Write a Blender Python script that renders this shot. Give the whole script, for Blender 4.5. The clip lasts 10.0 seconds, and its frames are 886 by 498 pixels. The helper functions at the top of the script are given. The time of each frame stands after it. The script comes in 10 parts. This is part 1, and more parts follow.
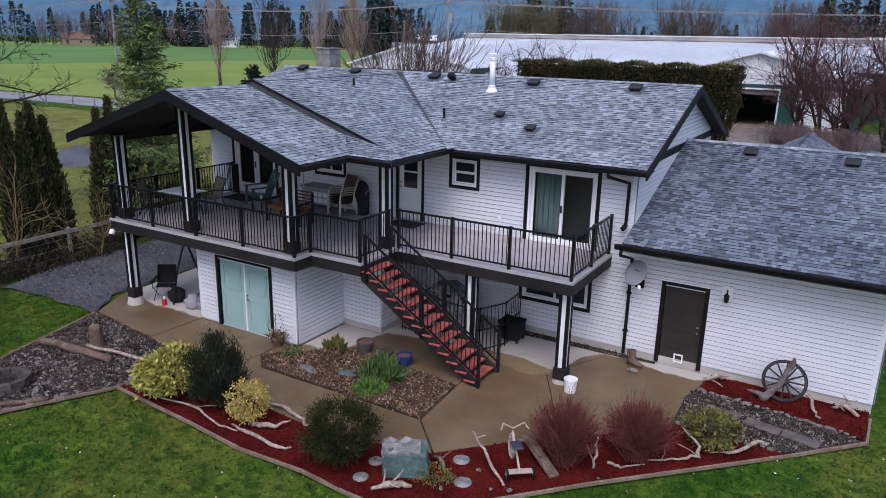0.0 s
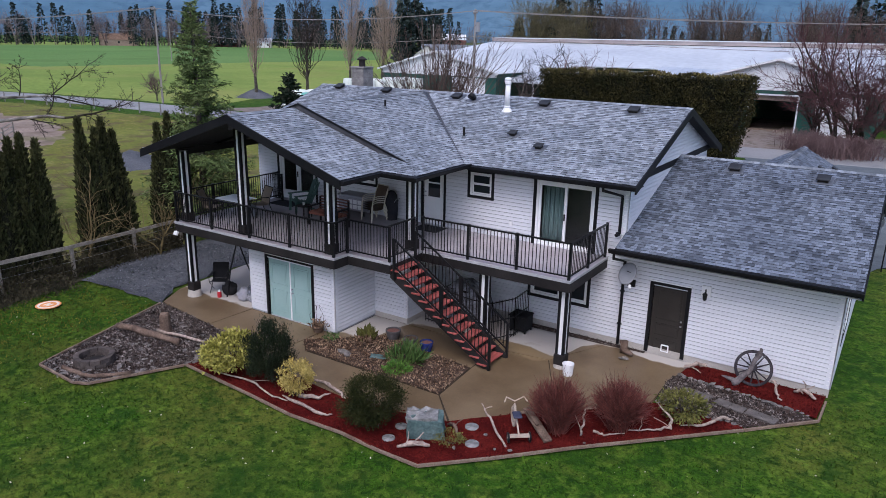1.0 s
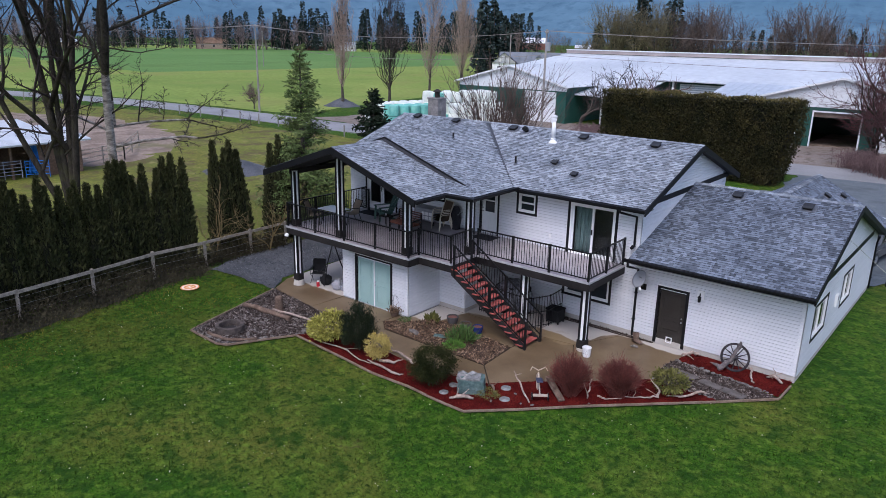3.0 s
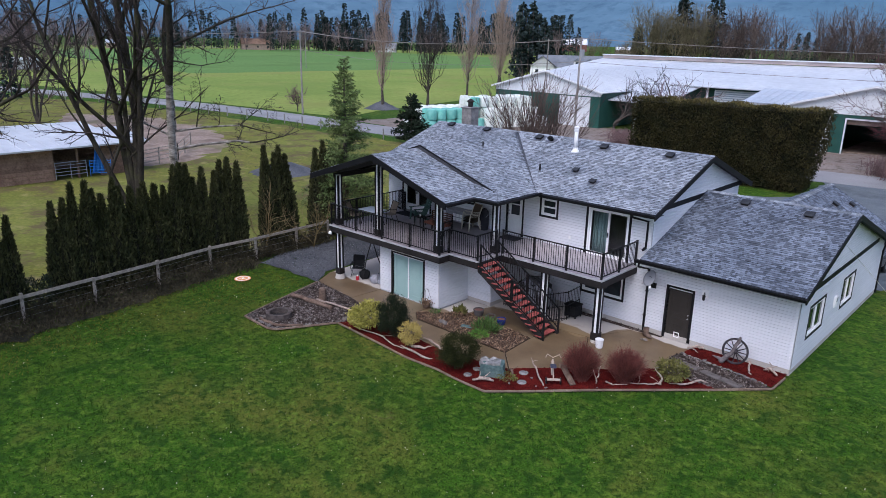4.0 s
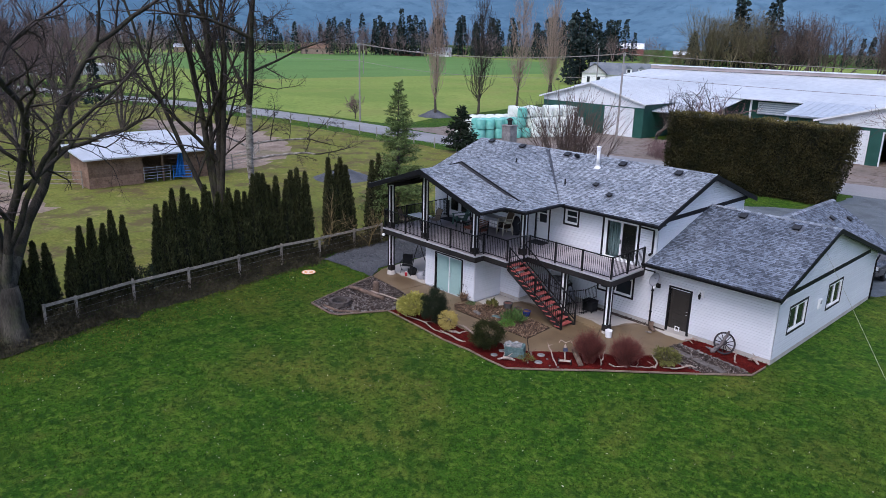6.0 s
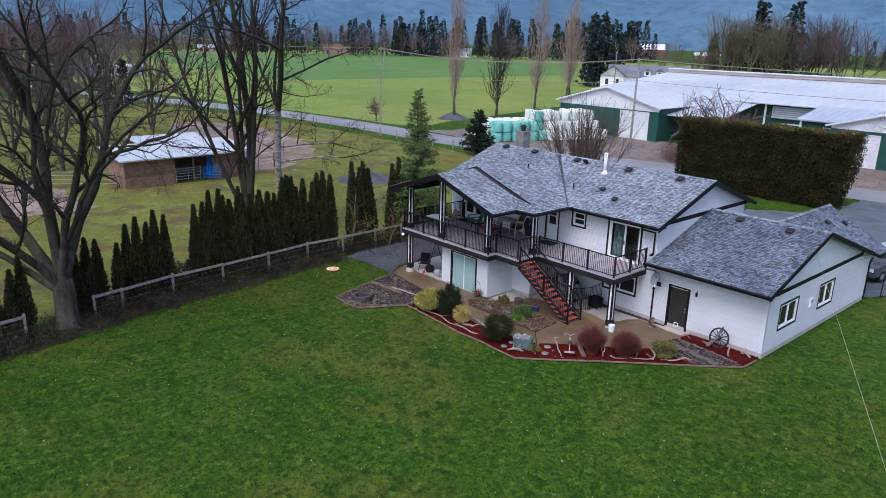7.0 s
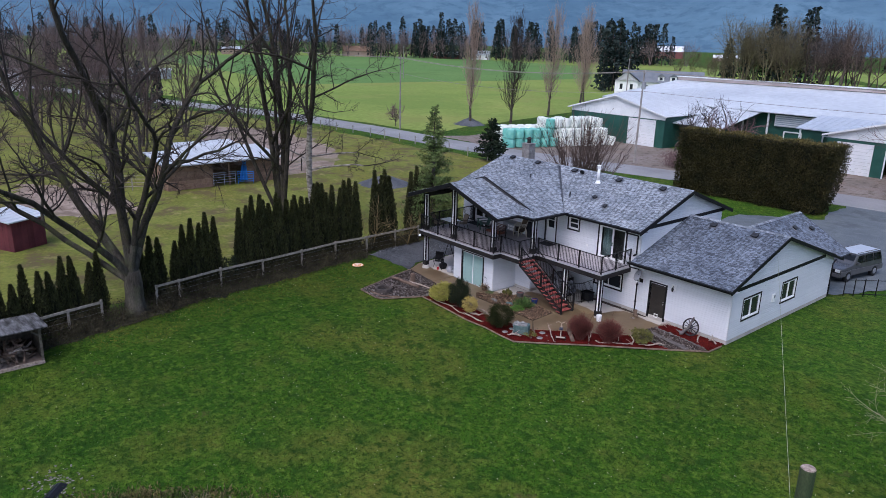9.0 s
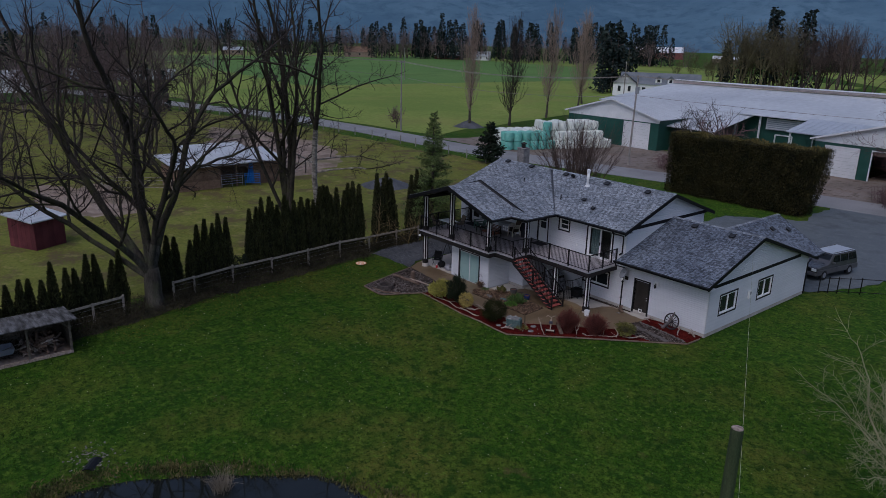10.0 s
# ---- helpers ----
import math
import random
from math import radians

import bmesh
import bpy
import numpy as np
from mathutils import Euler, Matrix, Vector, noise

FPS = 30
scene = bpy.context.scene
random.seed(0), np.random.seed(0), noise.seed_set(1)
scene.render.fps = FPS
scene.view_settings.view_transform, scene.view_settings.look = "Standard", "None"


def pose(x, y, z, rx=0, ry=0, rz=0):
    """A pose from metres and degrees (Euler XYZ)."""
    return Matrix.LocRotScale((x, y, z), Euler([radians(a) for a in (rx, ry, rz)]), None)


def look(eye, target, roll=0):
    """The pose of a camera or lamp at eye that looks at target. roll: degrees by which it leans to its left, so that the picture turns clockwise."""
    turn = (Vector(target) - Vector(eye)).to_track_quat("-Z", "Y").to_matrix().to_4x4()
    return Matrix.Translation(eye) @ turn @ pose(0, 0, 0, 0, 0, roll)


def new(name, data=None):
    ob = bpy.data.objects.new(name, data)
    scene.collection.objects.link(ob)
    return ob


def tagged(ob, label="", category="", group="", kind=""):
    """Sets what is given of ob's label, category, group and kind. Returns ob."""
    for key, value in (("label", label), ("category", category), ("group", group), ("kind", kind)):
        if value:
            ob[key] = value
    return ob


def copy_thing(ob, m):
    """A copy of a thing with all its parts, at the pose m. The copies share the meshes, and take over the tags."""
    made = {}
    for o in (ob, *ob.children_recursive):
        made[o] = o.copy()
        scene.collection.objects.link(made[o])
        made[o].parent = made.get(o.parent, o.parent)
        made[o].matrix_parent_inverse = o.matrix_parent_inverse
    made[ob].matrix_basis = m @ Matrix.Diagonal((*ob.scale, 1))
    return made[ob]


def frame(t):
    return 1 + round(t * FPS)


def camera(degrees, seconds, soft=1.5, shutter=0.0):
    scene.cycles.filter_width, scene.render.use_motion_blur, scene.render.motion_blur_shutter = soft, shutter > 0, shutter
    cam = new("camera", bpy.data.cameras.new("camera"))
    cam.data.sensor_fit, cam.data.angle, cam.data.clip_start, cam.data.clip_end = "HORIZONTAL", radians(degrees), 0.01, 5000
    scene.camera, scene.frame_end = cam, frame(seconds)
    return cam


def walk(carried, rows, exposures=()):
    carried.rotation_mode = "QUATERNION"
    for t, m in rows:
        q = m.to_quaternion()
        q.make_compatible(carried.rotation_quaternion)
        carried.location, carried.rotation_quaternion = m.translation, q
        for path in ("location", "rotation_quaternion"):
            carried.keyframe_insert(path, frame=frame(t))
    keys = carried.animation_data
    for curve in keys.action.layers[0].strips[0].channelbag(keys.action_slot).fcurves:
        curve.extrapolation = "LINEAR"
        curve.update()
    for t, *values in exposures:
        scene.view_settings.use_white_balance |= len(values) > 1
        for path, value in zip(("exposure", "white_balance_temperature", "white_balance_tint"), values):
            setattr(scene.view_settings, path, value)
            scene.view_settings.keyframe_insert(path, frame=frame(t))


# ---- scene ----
cam = camera(63.6, 10.0, soft=0.6)
PATH = [
    (0, (0.728, -0.395, 7.685), (-0.246, 1.258, 7.121), 1.2),
    (0.5, (1.514, -1.499, 8.142), (0.509, 0.135, 7.578), 1.2),
    (1, (2.331, -2.561, 8.586), (1.292, -0.95, 8.017), 1.1),
    (1.5, (3.127, -3.629, 9.037), (2.053, -2.042, 8.466), 1.1),
    (2, (4.037, -4.635, 9.54), (2.919, -3.079, 8.965), 1.1),
    (2.5, (4.946, -5.649, 10.005), (3.787, -4.124, 9.429), 1.2),
    (3.8, (7.574, -8.047, 10.875), (6.299, -6.615, 10.308), 1.2),
    (4, (7.896, -8.41, 11.052), (6.611, -6.988, 10.481), 1.3),
    (4.5, (8.842, -9.296, 11.423), (7.529, -7.9, 10.854), 1.3),
    (5, (9.788, -10.075, 11.835), (8.449, -8.704, 11.265), 1.3),
    (5.5, (10.796, -10.786, 12.174), (9.43, -9.441, 11.605), 1.3),
    (7, (13.631, -13.095, 13.174), (12.207, -11.811, 12.604), 1.4),
    (7.5, (14.652, -13.872, 13.559), (13.213, -12.605, 12.988), 1.4),
    (8, (15.676, -14.706, 13.91), (14.225, -13.453, 13.339), 1.5),
    (8.5, (16.686, -15.492, 14.301), (15.229, -14.247, 13.729), 1.5),
    (9, (17.763, -16.336, 14.697), (16.307, -15.089, 14.126), 1.5),
    (9.5, (18.8, -17.161, 15.091), (17.345, -15.914, 14.518), 1.6),
    (10, (19.858, -17.95, 15.456), (18.401, -16.704, 14.884), 1.6),
]
walk(cam, [(t, look(eye, target, roll)) for t, eye, target, roll in PATH],
     exposures=[(0, 0.64, 5950, 18), (2.5, 0.7, 5900, 17), (5.5, 0.76, 5850, 17), (8.7, 0.74, 5850, 17), (9.3, 0.36, 5850, 17), (10, -0.56, 5850, 17)])

# ---- light: a bright overcast winter sky ----
world = bpy.data.worlds.new("overcast")
scene.world = world
world.use_nodes = True
wn = world.node_tree
sky = wn.nodes.new("ShaderNodeTexSky")
sky.sky_type, sky.sun_disc = "NISHITA", False
sky.sun_elevation, sky.sun_rotation = radians(55), radians(161)
sky.air_density, sky.dust_density, sky.ozone_density = 1.0, 3.0, 1.5
wn.links.new(sky.outputs[0], wn.nodes["Background"].inputs[0])
wn.nodes["Background"].inputs[1].default_value = 0.13
sun = new("sun", bpy.data.lights.new("sun", "SUN"))
sun.data.energy, sun.data.angle, sun.data.color = 1.0, radians(40), (1.0, 0.97, 0.93)
sun.matrix_world = look((0, 0, 50), (-10, 30, 0))


# ---- materials ----
def lin(r, g, b):
    return tuple(((c / 255 + 0.055) / 1.055) ** 2.4 if c > 10 else c / 255 / 12.92 for c in (r, g, b)) + (1.0,)


def mat(name, a, b=None, rough=0.7, metal=0.0, big=1.5, fine=40.0, bump=0.3, grain=0.25, island=0.0, obj=0.0,
        stretch=(1, 1, 1), c=None, spec=0.22, bump_dist=0.01):
    """A surface whose colour drifts from a to b in large patches, with a fine grain and relief."""
    m = bpy.data.materials.new(name)
    m.use_nodes = True
    nt = m.node_tree
    n, l = nt.nodes, nt.links
    bsdf = n["Principled BSDF"]
    bsdf.inputs["Roughness"].default_value = rough
    bsdf.inputs["Metallic"].default_value = metal
    bsdf.inputs["Specular IOR Level"].default_value = spec
    tc = n.new("ShaderNodeTexCoord")
    mp = n.new("ShaderNodeMapping")
    mp.inputs["Scale"].default_value = stretch
    l.new(tc.outputs["Object"], mp.inputs["Vector"])
    n1 = n.new("ShaderNodeTexNoise")
    n1.inputs["Scale"].default_value, n1.inputs["Detail"].default_value = big, 5.0
    n2 = n.new("ShaderNodeTexNoise")
    n2.inputs["Scale"].default_value, n2.inputs["Detail"].default_value = fine, 3.0
    l.new(mp.outputs[0], n1.inputs["Vector"])
    l.new(mp.outputs[0], n2.inputs["Vector"])
    ramp = n.new("ShaderNodeValToRGB")
    e = ramp.color_ramp.elements
    e[0].position, e[1].position = 0.35, 0.65
    e[0].color, e[1].color = (*a[:3], 1), (*(b or a)[:3], 1)
    if c:
        k = e.new(0.5)
        k.color = (*c[:3], 1)
    l.new(n1.outputs["Fac"], ramp.inputs["Fac"])
    col = ramp.outputs["Color"]

    def times(col, source, lo, hi):
        r = n.new("ShaderNodeMapRange")
        r.inputs["To Min"].default_value, r.inputs["To Max"].default_value = lo, hi
        l.new(source, r.inputs["Value"])
        mx = n.new("ShaderNodeVectorMath")
        mx.operation = "SCALE"
        l.new(col, mx.inputs[0])
        l.new(r.outputs[0], mx.inputs["Scale"])
        return mx.outputs[0]
    if grain:
        r = n.new("ShaderNodeMapRange")
        r.inputs["From Min"].default_value, r.inputs["From Max"].default_value = 0.25, 0.75
        r.inputs["To Min"].default_value, r.inputs["To Max"].default_value = 1 - grain, 1 + grain
        l.new(n2.outputs["Fac"], r.inputs["Value"])
        mx = n.new("ShaderNodeVectorMath")
        mx.operation = "SCALE"
        l.new(col, mx.inputs[0])
        l.new(r.outputs[0], mx.inputs["Scale"])
        col = mx.outputs[0]
    if island:
        g = n.new("ShaderNodeNewGeometry")
        col = times(col, g.outputs["Random Per Island"], 1 - island, 1 + island)
    if obj:
        o = n.new("ShaderNodeObjectInfo")
        col = times(col, o.outputs["Random"], 1 - obj, 1 + obj)
    l.new(col, bsdf.inputs["Base Color"])
    if bump:
        bp = n.new("ShaderNodeBump")
        bp.inputs["Strength"].default_value, bp.inputs["Distance"].default_value = bump, bump_dist
        l.new(n2.outputs["Fac"], bp.inputs["Height"])
        l.new(bp.outputs[0], bsdf.inputs["Normal"])
    return m


def plain_glass(name, tint=(0.02, 0.025, 0.03)):
    m = bpy.data.materials.new(name)
    m.use_nodes = True
    b = m.node_tree.nodes["Principled BSDF"]
    b.inputs["Base Color"].default_value = (*tint, 1)
    b.inputs["Roughness"].default_value = 0.03
    b.inputs["Transmission Weight"].default_value = 0.0
    b.inputs["IOR"].default_value = 1.5
    return m


M = {
    "siding": mat("siding", (0.64, 0.655, 0.69), (0.69, 0.70, 0.735), 0.55, big=0.7, fine=25, grain=0.05, bump=0.05, obj=0.03),
    "wall_core": mat("wall_core", (0.40, 0.41, 0.43), (0.45, 0.46, 0.48), 0.7, grain=0.1),
    "black_trim": mat("black_trim", (0.005, 0.005, 0.006), (0.009, 0.009, 0.01), 0.55, grain=0.2, bump=0.1),
    "soffit": mat("soffit", (0.02, 0.018, 0.017), (0.03, 0.026, 0.024), 0.7, grain=0.2),
    "white_trim": mat("white_trim", (0.76, 0.76, 0.76), (0.8, 0.8, 0.8), 0.4, grain=0.04, bump=0.05),
    "shingle": mat("shingle", (0.172, 0.195, 0.224), (0.25, 0.275, 0.306), 0.8, big=0.7, fine=45, grain=0.35, island=0.42, bump=0.5),
    "shingle_blue": mat("shingle_blue", (0.095, 0.112, 0.142), (0.138, 0.16, 0.195), 0.8, big=0.5, fine=45, grain=0.35, island=0.52, bump=0.5),
    "shingle_piece": mat("shingle_piece", (0.095, 0.112, 0.142), (0.138, 0.16, 0.195), 0.8, big=0.5, fine=45, grain=0.35, obj=0.52, bump=0.5),
    # near-black butt faces: the shadow line under each course, put into the colour
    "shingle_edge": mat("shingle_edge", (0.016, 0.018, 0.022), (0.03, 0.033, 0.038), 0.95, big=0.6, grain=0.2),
    "roof_deck": mat("roof_deck", (0.05, 0.055, 0.065), (0.07, 0.075, 0.09), 0.9),
    "concrete": mat("concrete", (0.40, 0.37, 0.33), (0.5, 0.47, 0.43), 0.8, big=1.2, fine=30, grain=0.12, bump=0.2),
    "wet_concrete": mat("wet_concrete", (0.16, 0.118, 0.085), (0.225, 0.175, 0.13), 0.4, big=0.9, fine=30, grain=0.14, bump=0.15),
    "teal": mat("teal", (0.27, 0.41, 0.385), (0.31, 0.45, 0.425), 0.5, grain=0.05, bump=0.05),
    "brown_door": mat("brown_door", (0.03, 0.026, 0.022), (0.04, 0.035, 0.03), 0.5, grain=0.1, bump=0.05),
    "glass": plain_glass("glass"),
    "deck_floor": mat("deck_floor", (0.33, 0.3, 0.31), (0.4, 0.37, 0.38), 0.6, grain=0.08),
    "red_tread": mat("red_tread", (0.26, 0.06, 0.05), (0.36, 0.10, 0.085), 0.55, big=3, fine=35, grain=0.3, stretch=(3, 1, 3)),
    "dark_wood": mat("dark_wood", (0.014, 0.012, 0.012), (0.026, 0.023, 0.022), 0.6, grain=0.3),
    "metal_black": mat("metal_black", (0.008, 0.008, 0.009), (0.012, 0.012, 0.013), 0.35, grain=0.1, bump=0.0),
    "galv": mat("galv", (0.30, 0.31, 0.33), (0.38, 0.39, 0.41), 0.45, 0.6, grain=0.15),
}


# ---- building helpers ----
def box(bm, x0, x1, y0, y1, z0, z1):
    v = [bm.verts.new((x, y, z)) for z in (z0, z1) for y in (y0, y1) for x in (x0, x1)]
    for f in ((0, 2, 3, 1), (4, 5, 7, 6), (0, 1, 5, 4), (2, 6, 7, 3), (0, 4, 6, 2), (1, 3, 7, 5)):
        bm.faces.new([v[i] for i in f])
    return v


def obox(bm, m, sx, sy, sz):
    """A box of that size centred on the origin of the pose m."""
    v = box(bm, -sx / 2, sx / 2, -sy / 2, sy / 2, -sz / 2, sz / 2)
    bmesh.ops.transform(bm, matrix=m, verts=v)
    return v


def tube(bm, pts, radii, n=8, cap=True):
    """A round bar along the points, with a radius at each."""
    rings = []
    pts = [Vector(p) for p in pts]
    side = None
    for i, p in enumerate(pts):
        d = (pts[min(i + 1, len(pts) - 1)] - pts[max(i - 1, 0)]).normalized()
        if side is None:
            side = d.orthogonal().normalized()
        side = (side - d * side.dot(d)).normalized()
        up = d.cross(side)
        r = radii[i] if hasattr(radii, "__len__") else radii
        rings.append([bm.verts.new(p + (side * math.cos(k * math.tau / n) + up * math.sin(k * math.tau / n)) * r) for k in range(n)])
    for a, b in zip(rings, rings[1:]):
        for k in range(n):
            bm.faces.new((a[k], a[(k + 1) % n], b[(k + 1) % n], b[k]))
    if cap:
        bm.faces.new(rings[0][::-1])
        bm.faces.new(rings[-1])
    return rings


def lathe(bm, centre, profile, n=20):
    """A turned body: profile of (radius, height) about the upright axis at centre."""
    cx, cy, cz = centre
    rings = [[bm.verts.new((cx + r * math.cos(k * math.tau / n), cy + r * math.sin(k * math.tau / n), cz + z)) for k in range(n)] for r, z in profile]
    for a, b in zip(rings, rings[1:]):
        for k in range(n):
            bm.faces.new((a[k], a[(k + 1) % n], b[(k + 1) % n], b[k]))
    bm.faces.new(rings[0][::-1])
    bm.faces.new(rings[-1])


def part(name, bm, material, parent=None, label="", smooth=False, bevel=0.0):
    """Links a bmesh as one mesh object, under its parent."""
    if bevel:
        bmesh.ops.bevel(bm, geom=bm.edges[:], offset=bevel, segments=1, affect="EDGES", clamp_overlap=True)
    me = bpy.data.meshes.new(name)
    bm.to_mesh(me)
    bm.free()
    return mesh_part(name, me, material, parent, label, smooth)


def mesh_part(name, me, material, parent=None, label="", smooth=False):
    if not me.materials:
        me.materials.append(material)
    if smooth:
        me.polygons.foreach_set("use_smooth", [True] * len(me.polygons))
    ob = new(name, me)
    ob.parent = parent
    if label:
        tagged(ob, label=label)
    return ob


def data_mesh(name, verts, faces, material):
    me = bpy.data.meshes.new(name)
    me.from_pydata(verts, [], faces)
    me.update()
    me.materials.append(material)
    return me


def thing(name, label, category, group="", kind="", at=None):
    ob = new(name)
    ob.empty_display_size = 0.2
    if at:
        ob.location = at
    return tagged(ob, label, category, group, kind)


def bar(name, p0, p1, w, material, parent=None, label="", up=(0, 0, 1), h=None):
    """A square bar from p0 to p1."""
    p0, p1 = Vector(p0), Vector(p1)
    d = p1 - p0
    bm = bmesh.new()
    box(bm, -w / 2, w / 2, -(h or w) / 2, (h or w) / 2, 0, d.length)
    z = d.normalized()
    x = Vector(up).cross(z)
    x = x.normalized() if x.length > 1e-4 else Vector((1, 0, 0))
    y = z.cross(x)
    m = Matrix((x, y, z)).transposed().to_4x4()
    bmesh.ops.transform(bm, matrix=Matrix.Translation(p0) @ m, verts=bm.verts[:])
    return part(name, bm, material, parent, label)


# ---- fast meshes: leaves, twigs, sheets ----
def raw_mesh(name, V, sizes, material):
    """A mesh of separate polygons: V all corners in order, sizes the corners of each polygon."""
    V = np.asarray(V, dtype=np.float32).reshape(-1, 3)
    sizes = np.asarray(sizes, dtype=np.int32)
    me = bpy.data.meshes.new(name)
    me.vertices.add(len(V))
    me.vertices.foreach_set("co", V.ravel())
    me.loops.add(len(V))
    me.loops.foreach_set("vertex_index", np.arange(len(V), dtype=np.int32))
    me.polygons.add(len(sizes))
    me.polygons.foreach_set("loop_start", np.concatenate(([0], np.cumsum(sizes)[:-1])).astype(np.int32))
    me.update(calc_edges=True)
    me.materials.append(material)
    return me


def leaves(name, P, size, material, rng, aspect=0.45, lean=None, droop=0.0):
    """Pointed leaves (kites) at the points P, turned at random; lean: a main direction for each leaf."""
    n = len(P)
    d = rng.normal(size=(n, 3))
    if lean is not None:
        d = d * 0.55 + lean
    d[:, 2] -= droop
    d /= np.linalg.norm(d, axis=1, keepdims=True) + 1e-9
    s = np.cross(d, rng.normal(size=(n, 3)))
    s /= np.linalg.norm(s, axis=1, keepdims=True) + 1e-9
    L = (size * rng.uniform(0.6, 1.3, n))[:, None]
    V = np.stack([P, P + d * L * 0.45 + s * L * aspect * 0.5, P + d * L, P + d * L * 0.45 - s * L * aspect * 0.5], axis=1)
    return raw_mesh(name, V, np.full(n, 4), material)


def rods(name, segs, material, n=3):
    """Tapered rods: rows of p0 (3), p1 (3), r0, r1."""
    S = np.asarray(segs, dtype=np.float64)
    p0, p1, r0, r1 = S[:, 0:3], S[:, 3:6], S[:, 6], S[:, 7]
    d = p1 - p0
    d /= np.linalg.norm(d, axis=1, keepdims=True) + 1e-9
    ref = np.where(np.abs(d[:, 2:3]) > 0.9, np.array([[1.0, 0, 0]]), np.array([[0, 0, 1.0]]))
    s = np.cross(d, ref)
    s /= np.linalg.norm(s, axis=1, keepdims=True) + 1e-9
    t = np.cross(d, s)
    k = len(S)
    V = np.zeros((k, 2 * n, 3))
    for i in range(n):
        a = i * math.tau / n
        o = s * math.cos(a) + t * math.sin(a)
        V[:, i] = p0 + o * r0[:, None]
        V[:, n + i] = p1 + o * r1[:, None]
    me = bpy.data.meshes.new(name)
    me.vertices.add(k * 2 * n)
    me.vertices.foreach_set("co", V.astype(np.float32).ravel())
    q = np.array([[i, (i + 1) % n, n + (i + 1) % n, n + i] for i in range(n)])
    F = (np.arange(k)[:, None, None] * 2 * n + q[None]).reshape(-1, 4)
    me.loops.add(F.size)
    me.loops.foreach_set("vertex_index", F.astype(np.int32).ravel())
    me.polygons.add(len(F))
    me.polygons.foreach_set("loop_start", (np.arange(len(F)) * 4).astype(np.int32))
    me.polygons.foreach_set("use_smooth", [True] * len(F))
    me.update(calc_edges=True)
    me.materials.append(material)
    return me


def grow(rnd, p, d, length, r, depth, out, spread=0.7, up=0.12, wob=0.16, kids=(3, 5), taper=0.62, shrink=0.62, parts=5, start=0.3, rmin=0.006):
    """One limb and all that springs from it, as rods in out[depth]."""
    step = length / parts
    for i in range(parts):
        d = (d + Vector((rnd.gauss(0, wob), rnd.gauss(0, wob), rnd.gauss(0, wob) + up))).normalized()
        q = p + d * step
        r2 = r * (1 - (1 - taper) / parts)
        out.setdefault(depth, []).append((*p, *q, r, r2))
        p, r = q, r2
        if depth > 0 and (i + 1) / parts > start:
            for _ in range(int(rnd.uniform(*kids) / parts * (1.6 if depth > 1 else 1.9) + rnd.random())):
                side = d.orthogonal().normalized()
                side.rotate(Matrix.Rotation(rnd.uniform(0, math.tau), 3, d))
                ang = rnd.uniform(0.6, 1.25) * spread
                nd = d * math.cos(ang) + side * math.sin(ang)
                grow(rnd, p, nd, length * shrink * rnd.uniform(0.5, 1.2), max(r * rnd.uniform(0.42, 0.7), rmin), depth - 1, out, spread, up * 0.8, wob * 1.3, kids, taper, shrink, max(3, parts - 1), 0.15, rmin)
    if depth > 0:
        grow(rnd, p, d, length * shrink, r * 0.9, depth - 1, out, spread, up, wob, kids, taper, shrink, max(3, parts - 1), 0.1, rmin)


def inside(P, poly):
    """Which of the points (x, y) lie inside the polygon."""
    x, y = P[:, 0], P[:, 1]
    c = np.zeros(len(P), bool)
    for (x0, y0), (x1, y1) in zip(poly, poly[1:] + poly[:1]):
        hit = ((y0 > y) != (y1 > y)) & (x < (x1 - x0) * (y - y0) / ((y1 - y0) or 1e-9) + x0)
        c ^= hit
    return c


def sheet(name, poly, z, material, label, cat, jitter=0.0, step=0.8, thick=0.0, seed=1, kind="structure"):
    """A flat piece of ground with a slightly uneven border; thick: with an edge down to the ground."""
    rnd = random.Random(seed)
    pts = []
    for (x0, y0), (x1, y1) in zip(poly, poly[1:] + poly[:1]):
        n = max(1, int(math.hypot(x1 - x0, y1 - y0) / step)) if jitter else 1
        for i in range(n):
            k = i / n
            pts.append((x0 + (x1 - x0) * k + rnd.gauss(0, jitter), y0 + (y1 - y0) * k + rnd.gauss(0, jitter)))
    bm = bmesh.new()
    f = bm.faces.new([bm.verts.new((x, y, z)) for x, y in pts])
    if f.normal.z < 0 or f.calc_area() and (f.normal_update() or f.normal.z < 0):
        f.normal_flip()
    if thick:
        gg = bmesh.ops.extrude_face_region(bm, geom=[f])
        bmesh.ops.translate(bm, vec=(0, 0, -thick), verts=[e for e in gg["geom"] if isinstance(e, bmesh.types.BMVert)])
        bmesh.ops.recalc_face_normals(bm, faces=bm.faces[:])
    bmesh.ops.triangulate(bm, faces=[f for f in bm.faces if len(f.verts) > 4])
    return tagged(part(name, bm, material), label, cat, kind=kind)


def ground_z(x, y):
    """The lie of the land: flat, with a hollow for the pond."""
    c, s = math.cos(0.72), math.sin(0.72)
    u, v = (x - 1.2) * c + (y + 10.2) * s, -(x - 1.2) * s + (y + 10.2) * c
    k = math.hypot(u / 6.6, v / 3.1) + 0.1 * math.sin(3 * math.atan2(v, u) + 0.6)
    k += 0.09 * noise.noise(Vector((x * 0.55, y * 0.55, 3.0))) + 0.05 * noise.noise(Vector((x * 1.4, y * 1.4, 7.0))) if k < 1.5 else 0.0
    return -0.62 * max(0.0, min(1.0, (1.22 - k) / 0.5)) ** 1.2 if k < 1.22 else 0.0

